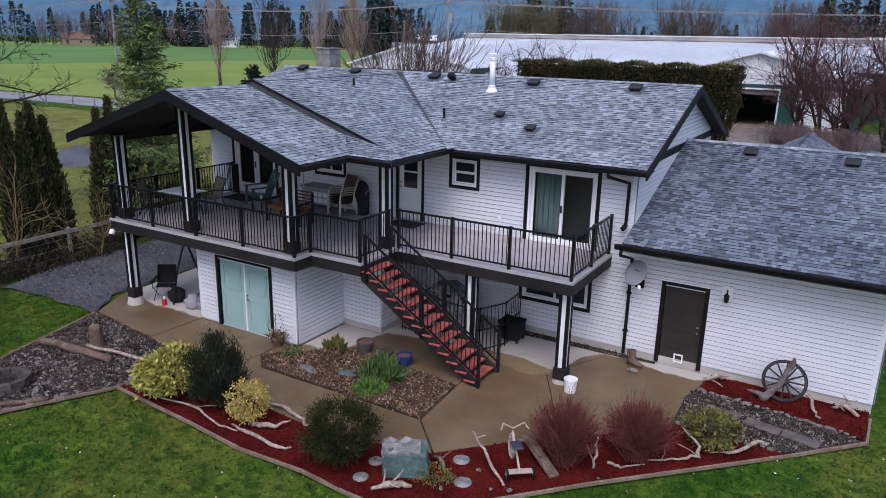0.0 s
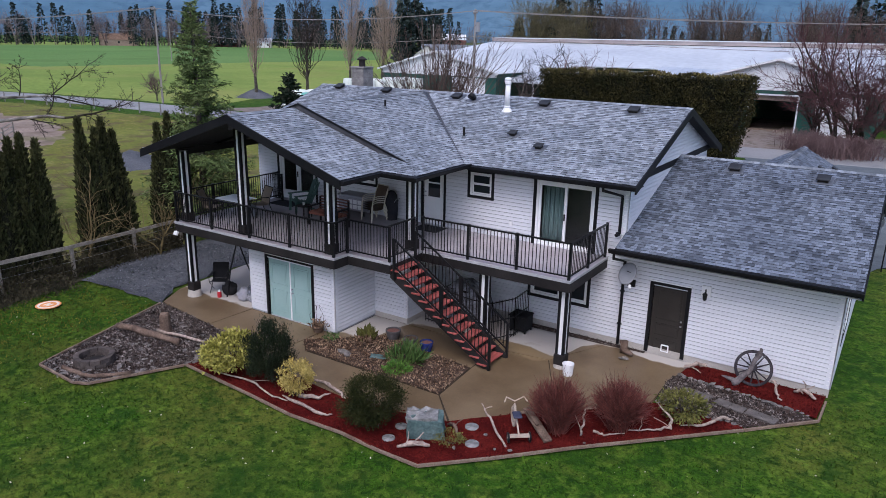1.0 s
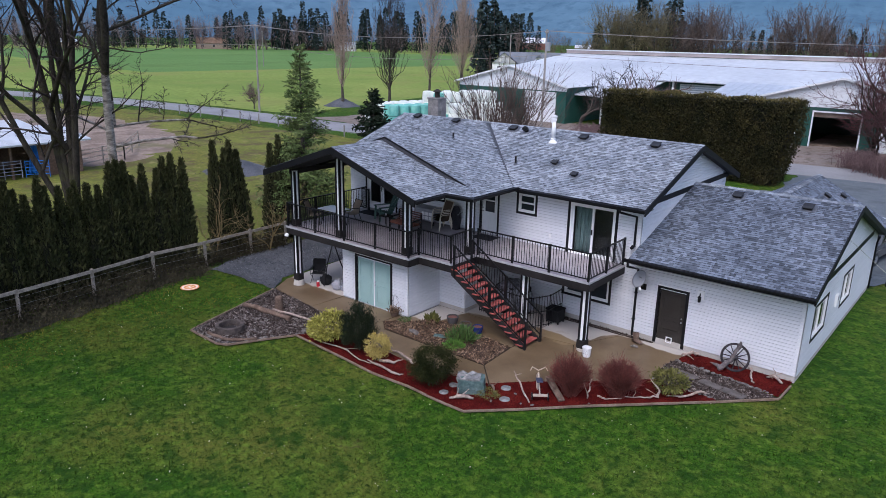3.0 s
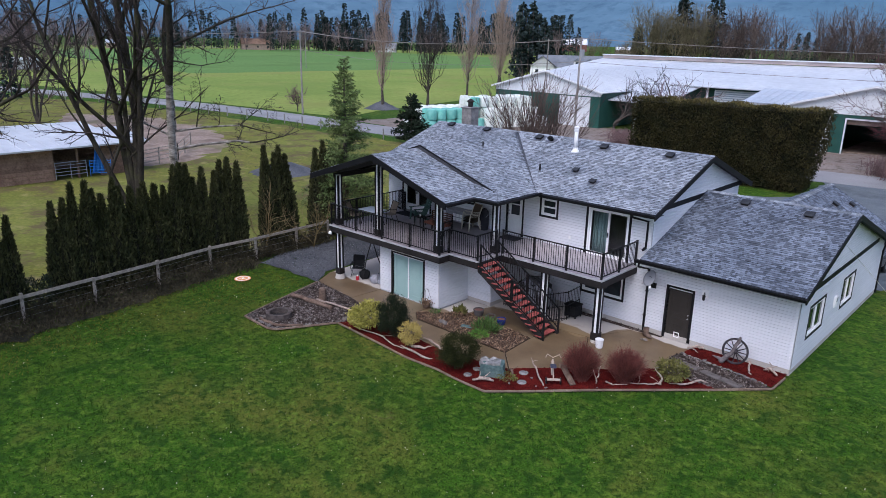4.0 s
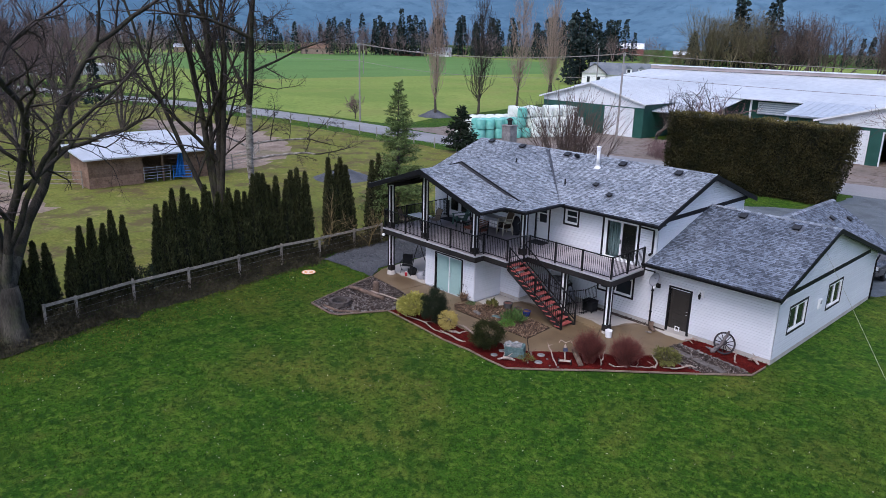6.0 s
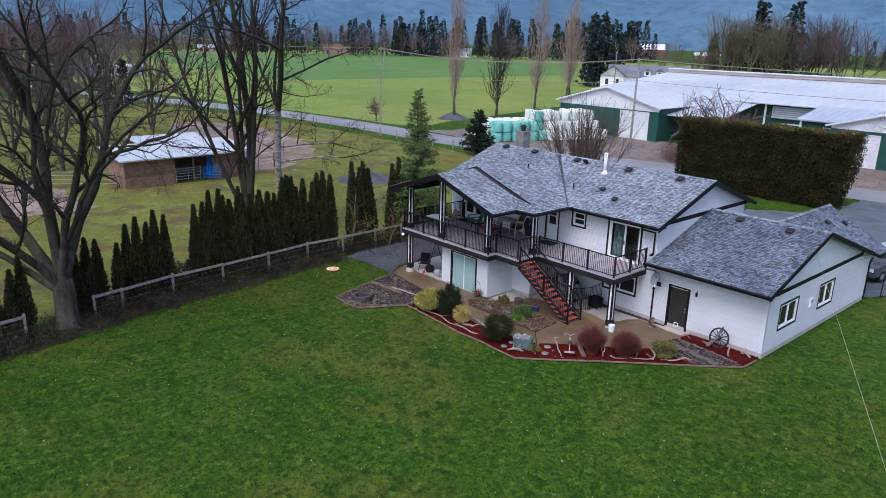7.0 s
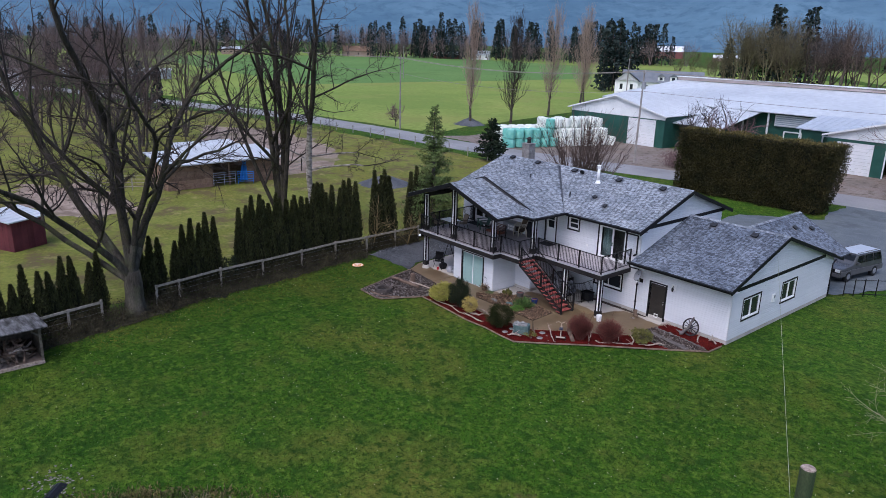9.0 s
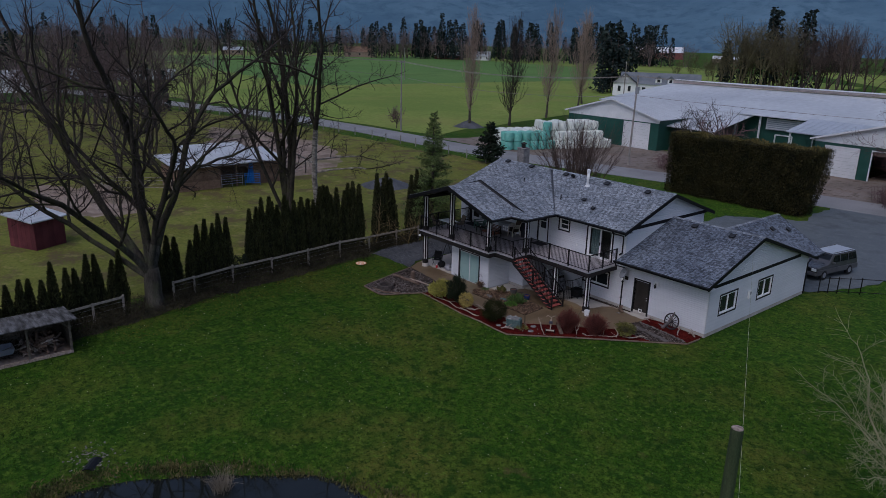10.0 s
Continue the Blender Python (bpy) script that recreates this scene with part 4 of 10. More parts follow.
bmesh.ops.recalc_face_normals(bm, faces=bm.faces[:])
part("deck_floor", bm, M["deck_floor"], deck)
edge = outline[:7]
runs = [(outline[-1], outline[0])] + list(zip(edge, edge[1:]))
for a, b in runs:
    a, b = Vector((*a, 0)), Vector((*b, 0))
    d = (b - a).normalized()
    n = Vector((d.y, -d.x, 0))
    for nm, z0, z1, o0, o1, mt in (("edge_strip", DECK - 0.06, DECK + 0.01, 0.0, 0.03, "grey_trim"), ("rim_joist", DECK - 0.32, DECK - 0.06, -0.02, 0.02, "dark_wood")):
        bm = bmesh.new()
        v = [bm.verts.new(p + n * o + Vector((0, 0, z))) for z in (z0, z1) for o in (o0, o1) for p in (a - d * 0.0, b + d * (o1 if nm == "edge_strip" else 0.0))]
        for f in ((0, 2, 3, 1), (4, 5, 7, 6), (0, 1, 5, 4), (2, 6, 7, 3), (0, 4, 6, 2), (1, 3, 7, 5)):
            bm.faces.new([v[i] for i in f])
        bmesh.ops.recalc_face_normals(bm, faces=bm.faces[:])
        part(nm, bm, M[mt], deck)
for x in np.arange(DX0 + 0.4, DXR, 0.45):
    y0 = DY0 + 0.05 if x < DXM else (DYJ if x < DXS else DYN + 0.05)
    bm = bmesh.new()
    box(bm, x, x + 0.045, y0, Y0 - 0.1, DECK - 0.3, DECK - 0.055)
    part("joist", bm, M["dark_wood"], deck)
for x0, x1, y in ((DX0 + 0.1, -14.6, 12.25), (DXS, DXR - 0.1, 14.35)):
    bm = bmesh.new()
    box(bm, x0, x1, y - 0.07, y + 0.07, DECK - 0.46, DECK - 0.3)
    part("beam", bm, M["dark_wood"], deck)


def column(x, y, z0, z1, plinth=0.3, w=0.24):
    """A square white column with black corner boards and a dark plinth."""
    c = thing("deck_column", "square white column with black corner boards and plinth", "column", "columns of the deck", at=(x, y, z0))
    h = z1 - z0
    bm = bmesh.new()
    box(bm, -w / 2 + 0.015, w / 2 - 0.015, -w / 2 + 0.015, w / 2 - 0.015, 0, h)
    part("shaft", bm, M["white_trim"], c)
    for sx in (-1, 1):
        for sy in (-1, 1):
            bm = bmesh.new()
            cx, cy = sx * (w / 2 - 0.03), sy * (w / 2 - 0.03)
            box(bm, cx - 0.036, cx + 0.036, cy - 0.036, cy + 0.036, 0, h - 0.002)
            part("corner_board", bm, M["black_trim"], c)
    if plinth:
        bm = bmesh.new()
        box(bm, -w / 2 - 0.035, w / 2 + 0.035, -w / 2 - 0.035, w / 2 + 0.035, 0.001, plinth)
        part("plinth", bm, M["dark_wood"], c, bevel=0.012)
    return c


column(-17.02, 12.0, 0.26, DECK - 0.31)
column(-17.02, 12.0, DECK, 4.95)
column(-14.35, 12.02, DECK, 5.95)
column(-10.82, 12.02, DECK, 5.3)
column(-9.25, 13.72, DECK, 4.75)
column(-4.56, 14.12, 0.14, DECK - 0.31)
column(-6.95, 14.05, 0.05, DECK - 0.31)
for x, y, r, z in ((-17.02, 12.0, 0.2, 0.26), (-4.56, 14.12, 0.17, 0.14)):
    bm = bmesh.new()
    lathe(bm, (x, y, 0), [(r * 1.25, 0.0), (r, z)], 14)
    tagged(part("concrete_footing", bm, M["concrete"]), "concrete pier under a deck column", "footing")
# porch beams on the columns
for a, b, z in (((-17.3, 12.0), (-17.3 + 0.01, 16.4), 4.98),):
    bm = bmesh.new()
    box(bm, a[0] - 0.08, a[0] + 0.08, a[1], b[1], z - 0.2, z)
    tagged(part("porch_beam", bm, M["dark_wood"]), "dark timber beam of the porch", "beam", kind="structure")
bm = bmesh.new()
box(bm, PX - 0.1, PX + 0.1, PY + 0.1, WY, PZ - 0.42, PZ - 0.14)
tagged(part("porch_beam", bm, M["dark_wood"]), "dark timber ridge beam of the porch", "beam", kind="structure")


def railing(a, b, posts, label="black metal deck railing with thin balusters", z=DECK, slope=0.0, top=0.98, first=True, last=True, name="railing"):
    """A run of railing from a to b: posts, top and bottom rail, and balusters."""
    a, b = Vector((*a, z)), Vector((*b, z - slope))
    r = thing(name, label, name.split("_")[-1], "deck railings" if name == "railing" else "")
    flat = Vector((b.x - a.x, b.y - a.y, 0)).length
    up = Vector((0, 0, 1))
    for k in range(posts + 1):
        if (k == 0 and not first) or (k == posts and not last):
            continue
        p = a.lerp(b, k / posts)
        bm = bmesh.new()
        box(bm, p.x - 0.032, p.x + 0.032, p.y - 0.032, p.y + 0.032, p.z - 0.30, p.z + top + 0.02)
        q = part("post", bm, M["metal_black"], r)
        if not slope:
            bm = bmesh.new()
            box(bm, p.x - 0.04, p.x + 0.04, p.y - 0.04, p.y + 0.04, p.z + top + 0.02, p.z + top + 0.035)
            part("post_cap", bm, M["metal_black"], q)
    bar("top_rail", a + up * top, b + up * top, 0.05, M["metal_black"], r, h=0.04)
    bar("bottom_rail", a + up * 0.1, b + up * 0.1, 0.035, M["metal_black"], r)
    n = max(2, round(flat / 0.105))
    d = (b - a).normalized()
    me = None
    for i in range(1, n):
        p = a.lerp(b, i / n)
        if me is None:
            bm = bmesh.new()
            box(bm, -0.0085, 0.0085, -0.0085, 0.0085, 0.1, top)
            me = bpy.data.meshes.new("baluster")
            bm.to_mesh(me)
            bm.free()
            me.materials.append(M["metal_black"])
        ob = mesh_part("baluster", me, None, r)
        ob.location = p
    return r


IN = 0.05
railing((DX0 + IN, DY0 + IN), (DXM - IN, DY0 + IN), 4)
railing((DXM - IN, DY0 + IN), (DXM - IN, DYJ - 0.1), 1, first=False)
railing((DXM - IN, DYJ - 0.1), (DXS - IN, DYJ - 0.1), 1, first=False)
railing((DXS - IN - 0.1, DYJ - 0.06), (DXS - IN - 0.1, 13.62), 1, "closed black metal gate at the head of the deck stairs", first=False, name="metal_gate")
railing((DX0 + IN, DY0 + IN), (DX0 + IN, Y0 - 0.15), 3, first=False)
railing((DX0 + IN, Y0 - 0.5), (DX0 + 0.55, Y0 - 0.5), 1, first=False)
railing((DXS + 0.02, DYN + IN), (DXR - IN, DYN + IN), 3)
railing((DXR - IN, DYN + IN), (DXR - IN, Y0 - 0.1), 2, first=False)

# ---- stairs ----
STEPS, TOPX, FOOTX, SW = 13, -8.93, -6.13, 1.05
RISE, RUN = DECK / 14, (FOOTX - TOPX) / 13
SKEW = 0.036   # the flight runs out a little to the street side
stairs = thing("deck_stairs", "straight flight of worn red painted plank steps on dark stringers", "stairs", kind="structure")
SY0 = 12.28
for i in range(STEPS):
    x, z, y = TOPX + RUN * i, DECK - RISE * (i + 1), SY0 + SKEW * i
    for k in range(2):
        bm = bmesh.new()
        box(bm, x - 0.04 + 0.145 * k, x + 0.1 + 0.145 * k, y, y + SW, z - 0.04, z)
        part("tread_plank", bm, M["red_tread"], stairs, bevel=0.006)
for off, t in ((0.04, 0.05), (SW - 0.09, 0.05)):
    bm = bmesh.new()
    a = (TOPX - 0.05, SY0 + off, DECK - 0.1)
    b = (FOOTX + 0.12, SY0 + SKEW * STEPS + off, 0.05)
    for p, q in ((a, b),):
        v = [bm.verts.new(c) for c in ((p[0], p[1], p[2]), (p[0], p[1], p[2] - 0.34), (q[0] - 0.22, q[1], 0.02), (q[0], q[1], 0.02), (q[0], q[1], q[2] + 0.1))]
        w = [bm.verts.new(c.co + Vector((0, t, 0))) for c in v]
        bm.faces.new(v)
        bm.faces.new(w[::-1])
        for i in range(5):
            j = (i + 1) % 5
            bm.faces.new((v[j], v[i], w[i], w[j]))
        bmesh.ops.recalc_face_normals(bm, faces=bm.faces[:])
    part("stringer", bm, M["dark_wood"], stairs)
for off in (0.02, SW - 0.02):
    railing((TOPX + 0.1, SY0 + off), (FOOTX + 0.1, SY0 + SKEW * STEPS + off), 2, "sloping black metal stair railing with thin balusters", z=DECK - RISE * 0.9, slope=DECK - RISE * 1.9, top=0.86)

# ---- things on the deck ----
M["tan_fabric"] = mat("tan_fabric", (0.20, 0.16, 0.12), (0.26, 0.21, 0.16), 0.8, fine=120, grain=0.2)
M["sling_brown"] = mat("sling_brown", (0.085, 0.06, 0.042), (0.12, 0.085, 0.06), 0.8, fine=120, grain=0.2)
M["cream_metal"] = mat("cream_metal", (0.52, 0.48, 0.38), (0.6, 0.55, 0.45), 0.4, grain=0.08)
M["green_plastic"] = mat("green_plastic", (0.05, 0.105, 0.088), (0.075, 0.14, 0.118), 0.5, grain=0.15)
M["redwood"] = mat("redwood", (0.13, 0.05, 0.033), (0.2, 0.08, 0.052), 0.6, grain=0.25, stretch=(1, 6, 6))
M["grey_plastic"] = mat("grey_plastic", (0.27, 0.27, 0.30), (0.33, 0.33, 0.36), 0.5, grain=0.08)
M["mat_dark"] = mat("mat_dark", (0.02, 0.02, 0.025), (0.035, 0.035, 0.04), 0.95, fine=150, grain=0.3)
M["frost"] = mat("frost", (0.62, 0.66, 0.68), (0.7, 0.74, 0.76), 0.3, grain=0.05, bump=0)


def patio_chair(name, label, cat, m, seat_mat, frame_mat, tall=0.95, group=""):
    """A sling chair: bent tube sides, seat and back slung between them."""
    c = thing(name, label, cat, group)
    for s in (-0.28, 0.28):
        bm = bmesh.new()
        tube(bm, [(s, 0.3, 0.0), (s, 0.3, 0.42), (s, 0.27, 0.62), (s, 0.1, 0.66), (s, -0.2, 0.64)], 0.016, 6)
        part("front_leg", bm, frame_mat, c)
        bm = bmesh.new()
        tube(bm, [(s, -0.35, 0.0), (s, -0.2, 0.4), (s, -0.24, 0.64), (s, -0.38, tall)], 0.016, 6)
        part("back_leg", bm, frame_mat, c)
    bm = bmesh.new()
    tube(bm, [(-0.28, -0.38, tall), (0.28, -0.38, tall)], 0.016, 6)
    part("top_bar", bm, frame_mat, c)
    for nm, pts in (("seat", [(0.28, 0.42), (0.1, 0.39), (-0.1, 0.38), (-0.2, 0.42)]), ("backrest", [(-0.2, 0.43), (-0.26, 0.65), (-0.33, 0.82), (-0.38, tall)])):
        bm = bmesh.new()
        a = [[bm.verts.new((x, y, z + dz)) for y, z in pts] for x in (-0.27, 0.27) for dz in (0, 0.012)]
        for i in range(3):
            bm.faces.new((a[0][i], a[2][i], a[2][i + 1], a[0][i + 1]))
            bm.faces.new((a[1][i], a[1][i + 1], a[3][i + 1], a[3][i]))
            bm.faces.new((a[0][i], a[0][i + 1], a[1][i + 1], a[1][i]))
            bm.faces.new((a[2][i], a[3][i], a[3][i + 1], a[2][i + 1]))
        part(nm, bm, seat_mat, c)
    c.matrix_world = m
    return c


for k in range(4):
    patio_chair("stacking_chair", "cream metal patio chair with brown sling, in a stack", "chair", pose(-12.25 + 0.008 * k, 15.72 + 0.012 * k, DECK + 0.068 * k, 0, 0, 166), M["sling_brown"], M["cream_metal"], group="stack of patio chairs")
patio_chair("sling_chair", "tan sling patio chair beside the glass table", "chair", pose(-16.75, 12.75, DECK, 0, 0, -60), M["tan_fabric"], M["soffit"], group="chairs round the glass table")
patio_chair("sling_chair", "tan sling patio chair beside the glass table", "chair", pose(-15.75, 13.95, DECK, 0, 0, 165), M["tan_fabric"], M["soffit"], group="chairs round the glass table")

tb = thing("patio_table", "frosted glass patio table on dark metal legs", "table", at=(-15.95, 13.1, DECK))
bm = bmesh.new()
box(bm, -0.55, 0.55, -0.42, 0.42, 0.70, 0.72)
part("tabletop", bm, M["frost"], tb, "frosted glass top", bevel=0.01)
for x in (-0.45, 0.45):
    for y in (-0.32, 0.32):
        bm = bmesh.new()
        tube(bm, [(x, y, 0), (x * 0.8, y * 0.8, 0.4), (x * 0.95, y * 0.95, 0.7)], 0.018, 6)
        part("leg", bm, M["metal_black"], tb)

# slatted green reclining chair
gc = thing("adirondack_chair", "dark green slatted garden chair with a tall back", "chair")
for s in (-0.3, 0.3):
    for nm, a, b, w, h in (("leg", (s, 0.38, 0), (s, 0.34, 0.58), 0.03, 0.08), ("leg", (s, -0.42, 0), (s, 0.36, 0.4), 0.03, 0.09), ("armrest", (s * 1.1, 0.42, 0.6), (s * 1.1, -0.4, 0.62), 0.12, 0.025)):
        bar(nm, a, b, w, M["green_plastic"], gc, h=h)
for i in range(5):
    bar("seat_slat", (-0.28, 0.34 - i * 0.12, 0.4 - i * 0.03), (0.28, 0.34 - i * 0.12, 0.4 - i * 0.03), 0.02, M["green_plastic"], gc, h=0.1)
for i in range(5):
    bar("back_slat", (-0.22 + i * 0.11, -0.2, 0.28), (-0.26 + i * 0.13, -0.52, 1.12 - abs(i - 2) * 0.05), 0.09, M["green_plastic"], gc, h=0.02, up=(0, 1, 0))
gc.matrix_world = pose(-15.05, 15.3, DECK, 0, 0, 154)

# bench glider with red-brown slats
bn = thing("garden_bench", "red-brown slatted wooden garden bench", "bench")
for s in (-0.62, 0.62):
    for a, b in (((s, 0.25, 0), (s, 0.25, 0.62)), ((s, -0.28, 0), (s, -0.3, 0.85)), ((s, 0.28, 0.6), (s, -0.3, 0.62))):
        bar("side_frame", a, b, 0.05, M["metal_black"], bn)
for i in range(5):
    bar("seat_slat", (-0.62, 0.25 - i * 0.11, 0.42), (0.62, 0.25 - i * 0.11, 0.42), 0.09, M["redwood"], bn, h=0.025, up=(0, 1, 0))
for i in range(5):
    bar("back_slat", (-0.62, -0.27 - i * 0.012, 0.5 + i * 0.09), (0.62, -0.27 - i * 0.012, 0.5 + i * 0.09), 0.022, M["redwood"], bn, h=0.075, up=(0, 1, 0))
bn.matrix_world = pose(-12.95, 14.25, DECK, 0, 0, 178)

# storage box and covered barbecue
sb = thing("deck_box", "grey plastic deck storage box with vented side", "storage box", at=(-13.35, 16.12, DECK))
for x in (-0.5, 0.5):
    for y in (-0.22, 0.22):
        bar("foot", (x, y, 0), (x, y, 0.16), 0.06, M["metal_black"], sb)
bm = bmesh.new()
box(bm, -0.55, 0.55, -0.28, 0.28, 0.16, 0.62)
part("body", bm, M["grey_plastic"], sb, bevel=0.02)
bm = bmesh.new()
box(bm, -0.58, 0.58, -0.31, 0.31, 0.62, 0.7)
part("lid", bm, M["grey_plastic"], sb, bevel=0.02)
for i in range(3):
    for j in range(2):
        bm = bmesh.new()
        box(bm, -0.08 + i * 0.2, 0.08 + i * 0.2, -0.295, -0.278, 0.23 + j * 0.18, 0.37 + j * 0.18)
        part("vent_panel", bm, M["white_trim"], sb)
bq = thing("covered_barbecue", "barbecue under a rounded dark fabric cover", "barbecue", at=(-11.87, 16.2, DECK))
bm = bmesh.new()
lathe(bm, (0, 0, 0), [(0.2, 0.0), (0.22, 0.25), (0.22, 0.65), (0.19, 0.85), (0.11, 0.96), (0.02, 1.0)], 16)
part("cover", bm, M["mat_dark"], bq, smooth=True)
bm = bmesh.new()
tube(bm, [(0.19, -0.1, 0.62), (0.28, -0.1, 0.74), (0.28, 0.1, 0.74), (0.19, 0.1, 0.62)], 0.012, 6)
part("handle", bm, M["galv"], bq)
pp = thing("stand_pole", "thin pale pole in a round black foot", "pole", at=(-13.52, 15.52, DECK))
bm = bmesh.new()
tube(bm, [(0, 0, 0.06), (0, 0, 2.1)], 0.022, 8)
part("pole", bm, M["grey_trim"], pp)
bm = bmesh.new()
lathe(bm, (0, 0, 0), [(0.24, 0.0), (0.22, 0.05), (0.05, 0.1)], 16)
part("base", bm, M["metal_black"], pp)


def floor_mat(x, y, sx, sy, r):
    o = thing("door_mat", "dark woven door mat on the deck", "door mat", "door mats", at=(x, y, DECK))
    bm = bmesh.new()
    obox(bm, pose(0, 0, 0.008, 0, 0, r), sx, sy, 0.012)
    part("pile", bm, M["mat_dark"], o, bevel=0.004)
    bm = bmesh.new()
    obox(bm, pose(0, 0, 0.005, 0, 0, r), sx + 0.06, sy + 0.06, 0.006)
    part("border", bm, M["soffit"], o)


floor_mat(-10.15, 15.95, 0.9, 0.65, 0)
floor_mat(-16.35, 15.75, 1.1, 0.7, 0)
# small potted thing and lantern on the side
lt = thing("side_table", "low dark side table with a white cup", "side table", at=(-14.36, 14.6, DECK))
bm = bmesh.new()
box(bm, -0.22, 0.22, -0.22, 0.22, 0.40, 0.43)
part("tabletop", bm, M["soffit"], lt, bevel=0.008)
for x in (-0.18, 0.18):
    for y in (-0.18, 0.18):
        bar("leg", (x, y, 0), (x, y, 0.4), 0.03, M["soffit"], lt)
cup = thing("cup", "white cup on the side table", "cup", at=(-14.36, 14.6, DECK + 0.43))
bm = bmesh.new()
lathe(bm, (0, 0, 0), [(0.03, 0.0), (0.04, 0.09), (0.034, 0.09), (0.028, 0.01)], 12)
part("bowl", bm, M["white_trim"], cup)
bm = bmesh.new()
tube(bm, [(0.036, 0, 0.07), (0.06, 0, 0.06), (0.06, 0, 0.03), (0.034, 0, 0.02)], 0.006, 6)
part("handle", bm, M["white_trim"], cup)
sp = thing("corner_floodlight", "small white floodlight under the deck corner", "floodlight", at=(DX0 + 0.05, DY0 + 0.0, DECK - 0.36))
bm = bmesh.new()
obox(bm, pose(0, -0.05, -0.02, -30, 0, 0), 0.16, 0.08, 0.13)
part("lamp_head", bm, M["white_trim"], sp, bevel=0.01)
bm = bmesh.new()
box(bm, -0.03, 0.03, -0.03, 0.03, 0.0, 0.06)
part("bracket", bm, M["white_trim"], sp)

# ---- ground ----
M["lawn"] = mat("lawn", (0.033, 0.079, 0.005), (0.064, 0.099, 0.010), 0.9, big=0.22, fine=18, grain=0.5, bump=0.7, bump_dist=0.05, c=(0.036, 0.09, 0.006), spec=0.1)
M["blade"] = mat("blade", (0.034, 0.085, 0.005), (0.08, 0.115, 0.012), 0.7, big=0.22, fine=3, grain=0.35, bump=0, island=0.7, c=(0.038, 0.096, 0.006), spec=0.1)
M["pasture"] = mat("pasture", (0.15, 0.142, 0.03), (0.225, 0.195, 0.06), 0.95, big=0.12, fine=5, grain=0.4, bump=0.5, bump_dist=0.05, c=(0.125, 0.135, 0.027), spec=0.1)
M["field"] = mat("field", (0.155, 0.225, 0.046), (0.22, 0.268, 0.064), 0.95, big=0.015, fine=0.7, grain=0.22, bump=0.2, spec=0.1, stretch=(1, 2.5, 1))
M["crop"] = mat("crop", (0.095, 0.185, 0.05), (0.125, 0.21, 0.06), 0.95, big=0.02, fine=0.8, grain=0.15, bump=0.2, spec=0.1)
M["dirt"] = mat("dirt", (0.20, 0.152, 0.118), (0.30, 0.235, 0.188), 0.95, big=0.25, fine=4, grain=0.35, bump=0.4)
M["gravel_blue"] = mat("gravel_blue", (0.06, 0.065, 0.073), (0.10, 0.105, 0.117), 0.9, big=0.6, fine=22, grain=0.5, bump=0.8, bump_dist=0.03)
M["drive"] = mat("drive", (0.095, 0.112, 0.125), (0.14, 0.158, 0.168), 0.8, big=0.25, fine=14, grain=0.25, bump=0.4)
M["yard"] = mat("yard", (0.15, 0.122, 0.1), (0.24, 0.205, 0.18), 0.9, big=0.15, fine=6, grain=0.25, bump=0.3)
M["asphalt"] = mat("asphalt", (0.20, 0.20, 0.205), (0.26, 0.26, 0.265), 0.8, big=0.2, fine=10, grain=0.12, bump=0.2)
M["mulch"] = mat("mulch", (0.06, 0.006, 0.0055), (0.105, 0.012, 0.0095), 0.95, big=1.5, fine=35, grain=0.6, bump=1.0, bump_dist=0.04, spec=0.04)
M["soil"] = mat("soil", (0.05, 0.034, 0.026), (0.10, 0.068, 0.05), 0.95, big=2, fine=30, grain=0.5, bump=0.9, bump_dist=0.04, spec=0.04)
M["dark_gravel"] = mat("dark_gravel", (0.04, 0.028, 0.023), (0.075, 0.055, 0.046), 0.9, big=2, fine=45, grain=0.6, bump=1.0, bump_dist=0.03, spec=0.04)
M["stone"] = mat("stone", (0.11, 0.10, 0.092), (0.215, 0.195, 0.18), 0.85, big=8, fine=40, grain=0.25, obj=0.35)
M["stone_mix"] = mat("stone_mix", (0.20, 0.19, 0.185), (0.36, 0.34, 0.33), 0.85, big=8, fine=40, grain=0.25, island=0.5)
M["timber_edge"] = mat("timber_edge", (0.16, 0.11, 0.08), (0.24, 0.18, 0.135), 0.85, big=3, fine=30, grain=0.35)
M["water"] = plain_glass("water", (0.012, 0.014, 0.012))



def mottle(m, scale, colour, lo, hi, amount, detail=6.0):
    """Patches of another colour in a material, where a noise of the given scale lies above lo to hi."""
    nt = m.node_tree
    bs = nt.nodes["Principled BSDF"]
    old = bs.inputs["Base Color"].links[0].from_socket
    tc, nz, mr, mx = (nt.nodes.new(k) for k in ("ShaderNodeTexCoord", "ShaderNodeTexNoise", "ShaderNodeMapRange", "ShaderNodeMix"))
    nz.inputs["Scale"].default_value, nz.inputs["Detail"].default_value, nz.inputs["Roughness"].default_value = scale, detail, 0.65
    nt.links.new(tc.outputs["Object"], nz.inputs["Vector"])
    mr.inputs["From Min"].default_value, mr.inputs["From Max"].default_value, mr.inputs["To Max"].default_value = lo, hi, amount
    nt.links.new(nz.outputs["Fac"], mr.inputs["Value"])
    mx.data_type = "RGBA"
    nt.links.new(mr.outputs[0], mx.inputs[0])
    nt.links.new(old, mx.inputs[6])
    mx.inputs[7].default_value = (*colour, 1)
    nt.links.new(mx.outputs[2], bs.inputs["Base Color"])


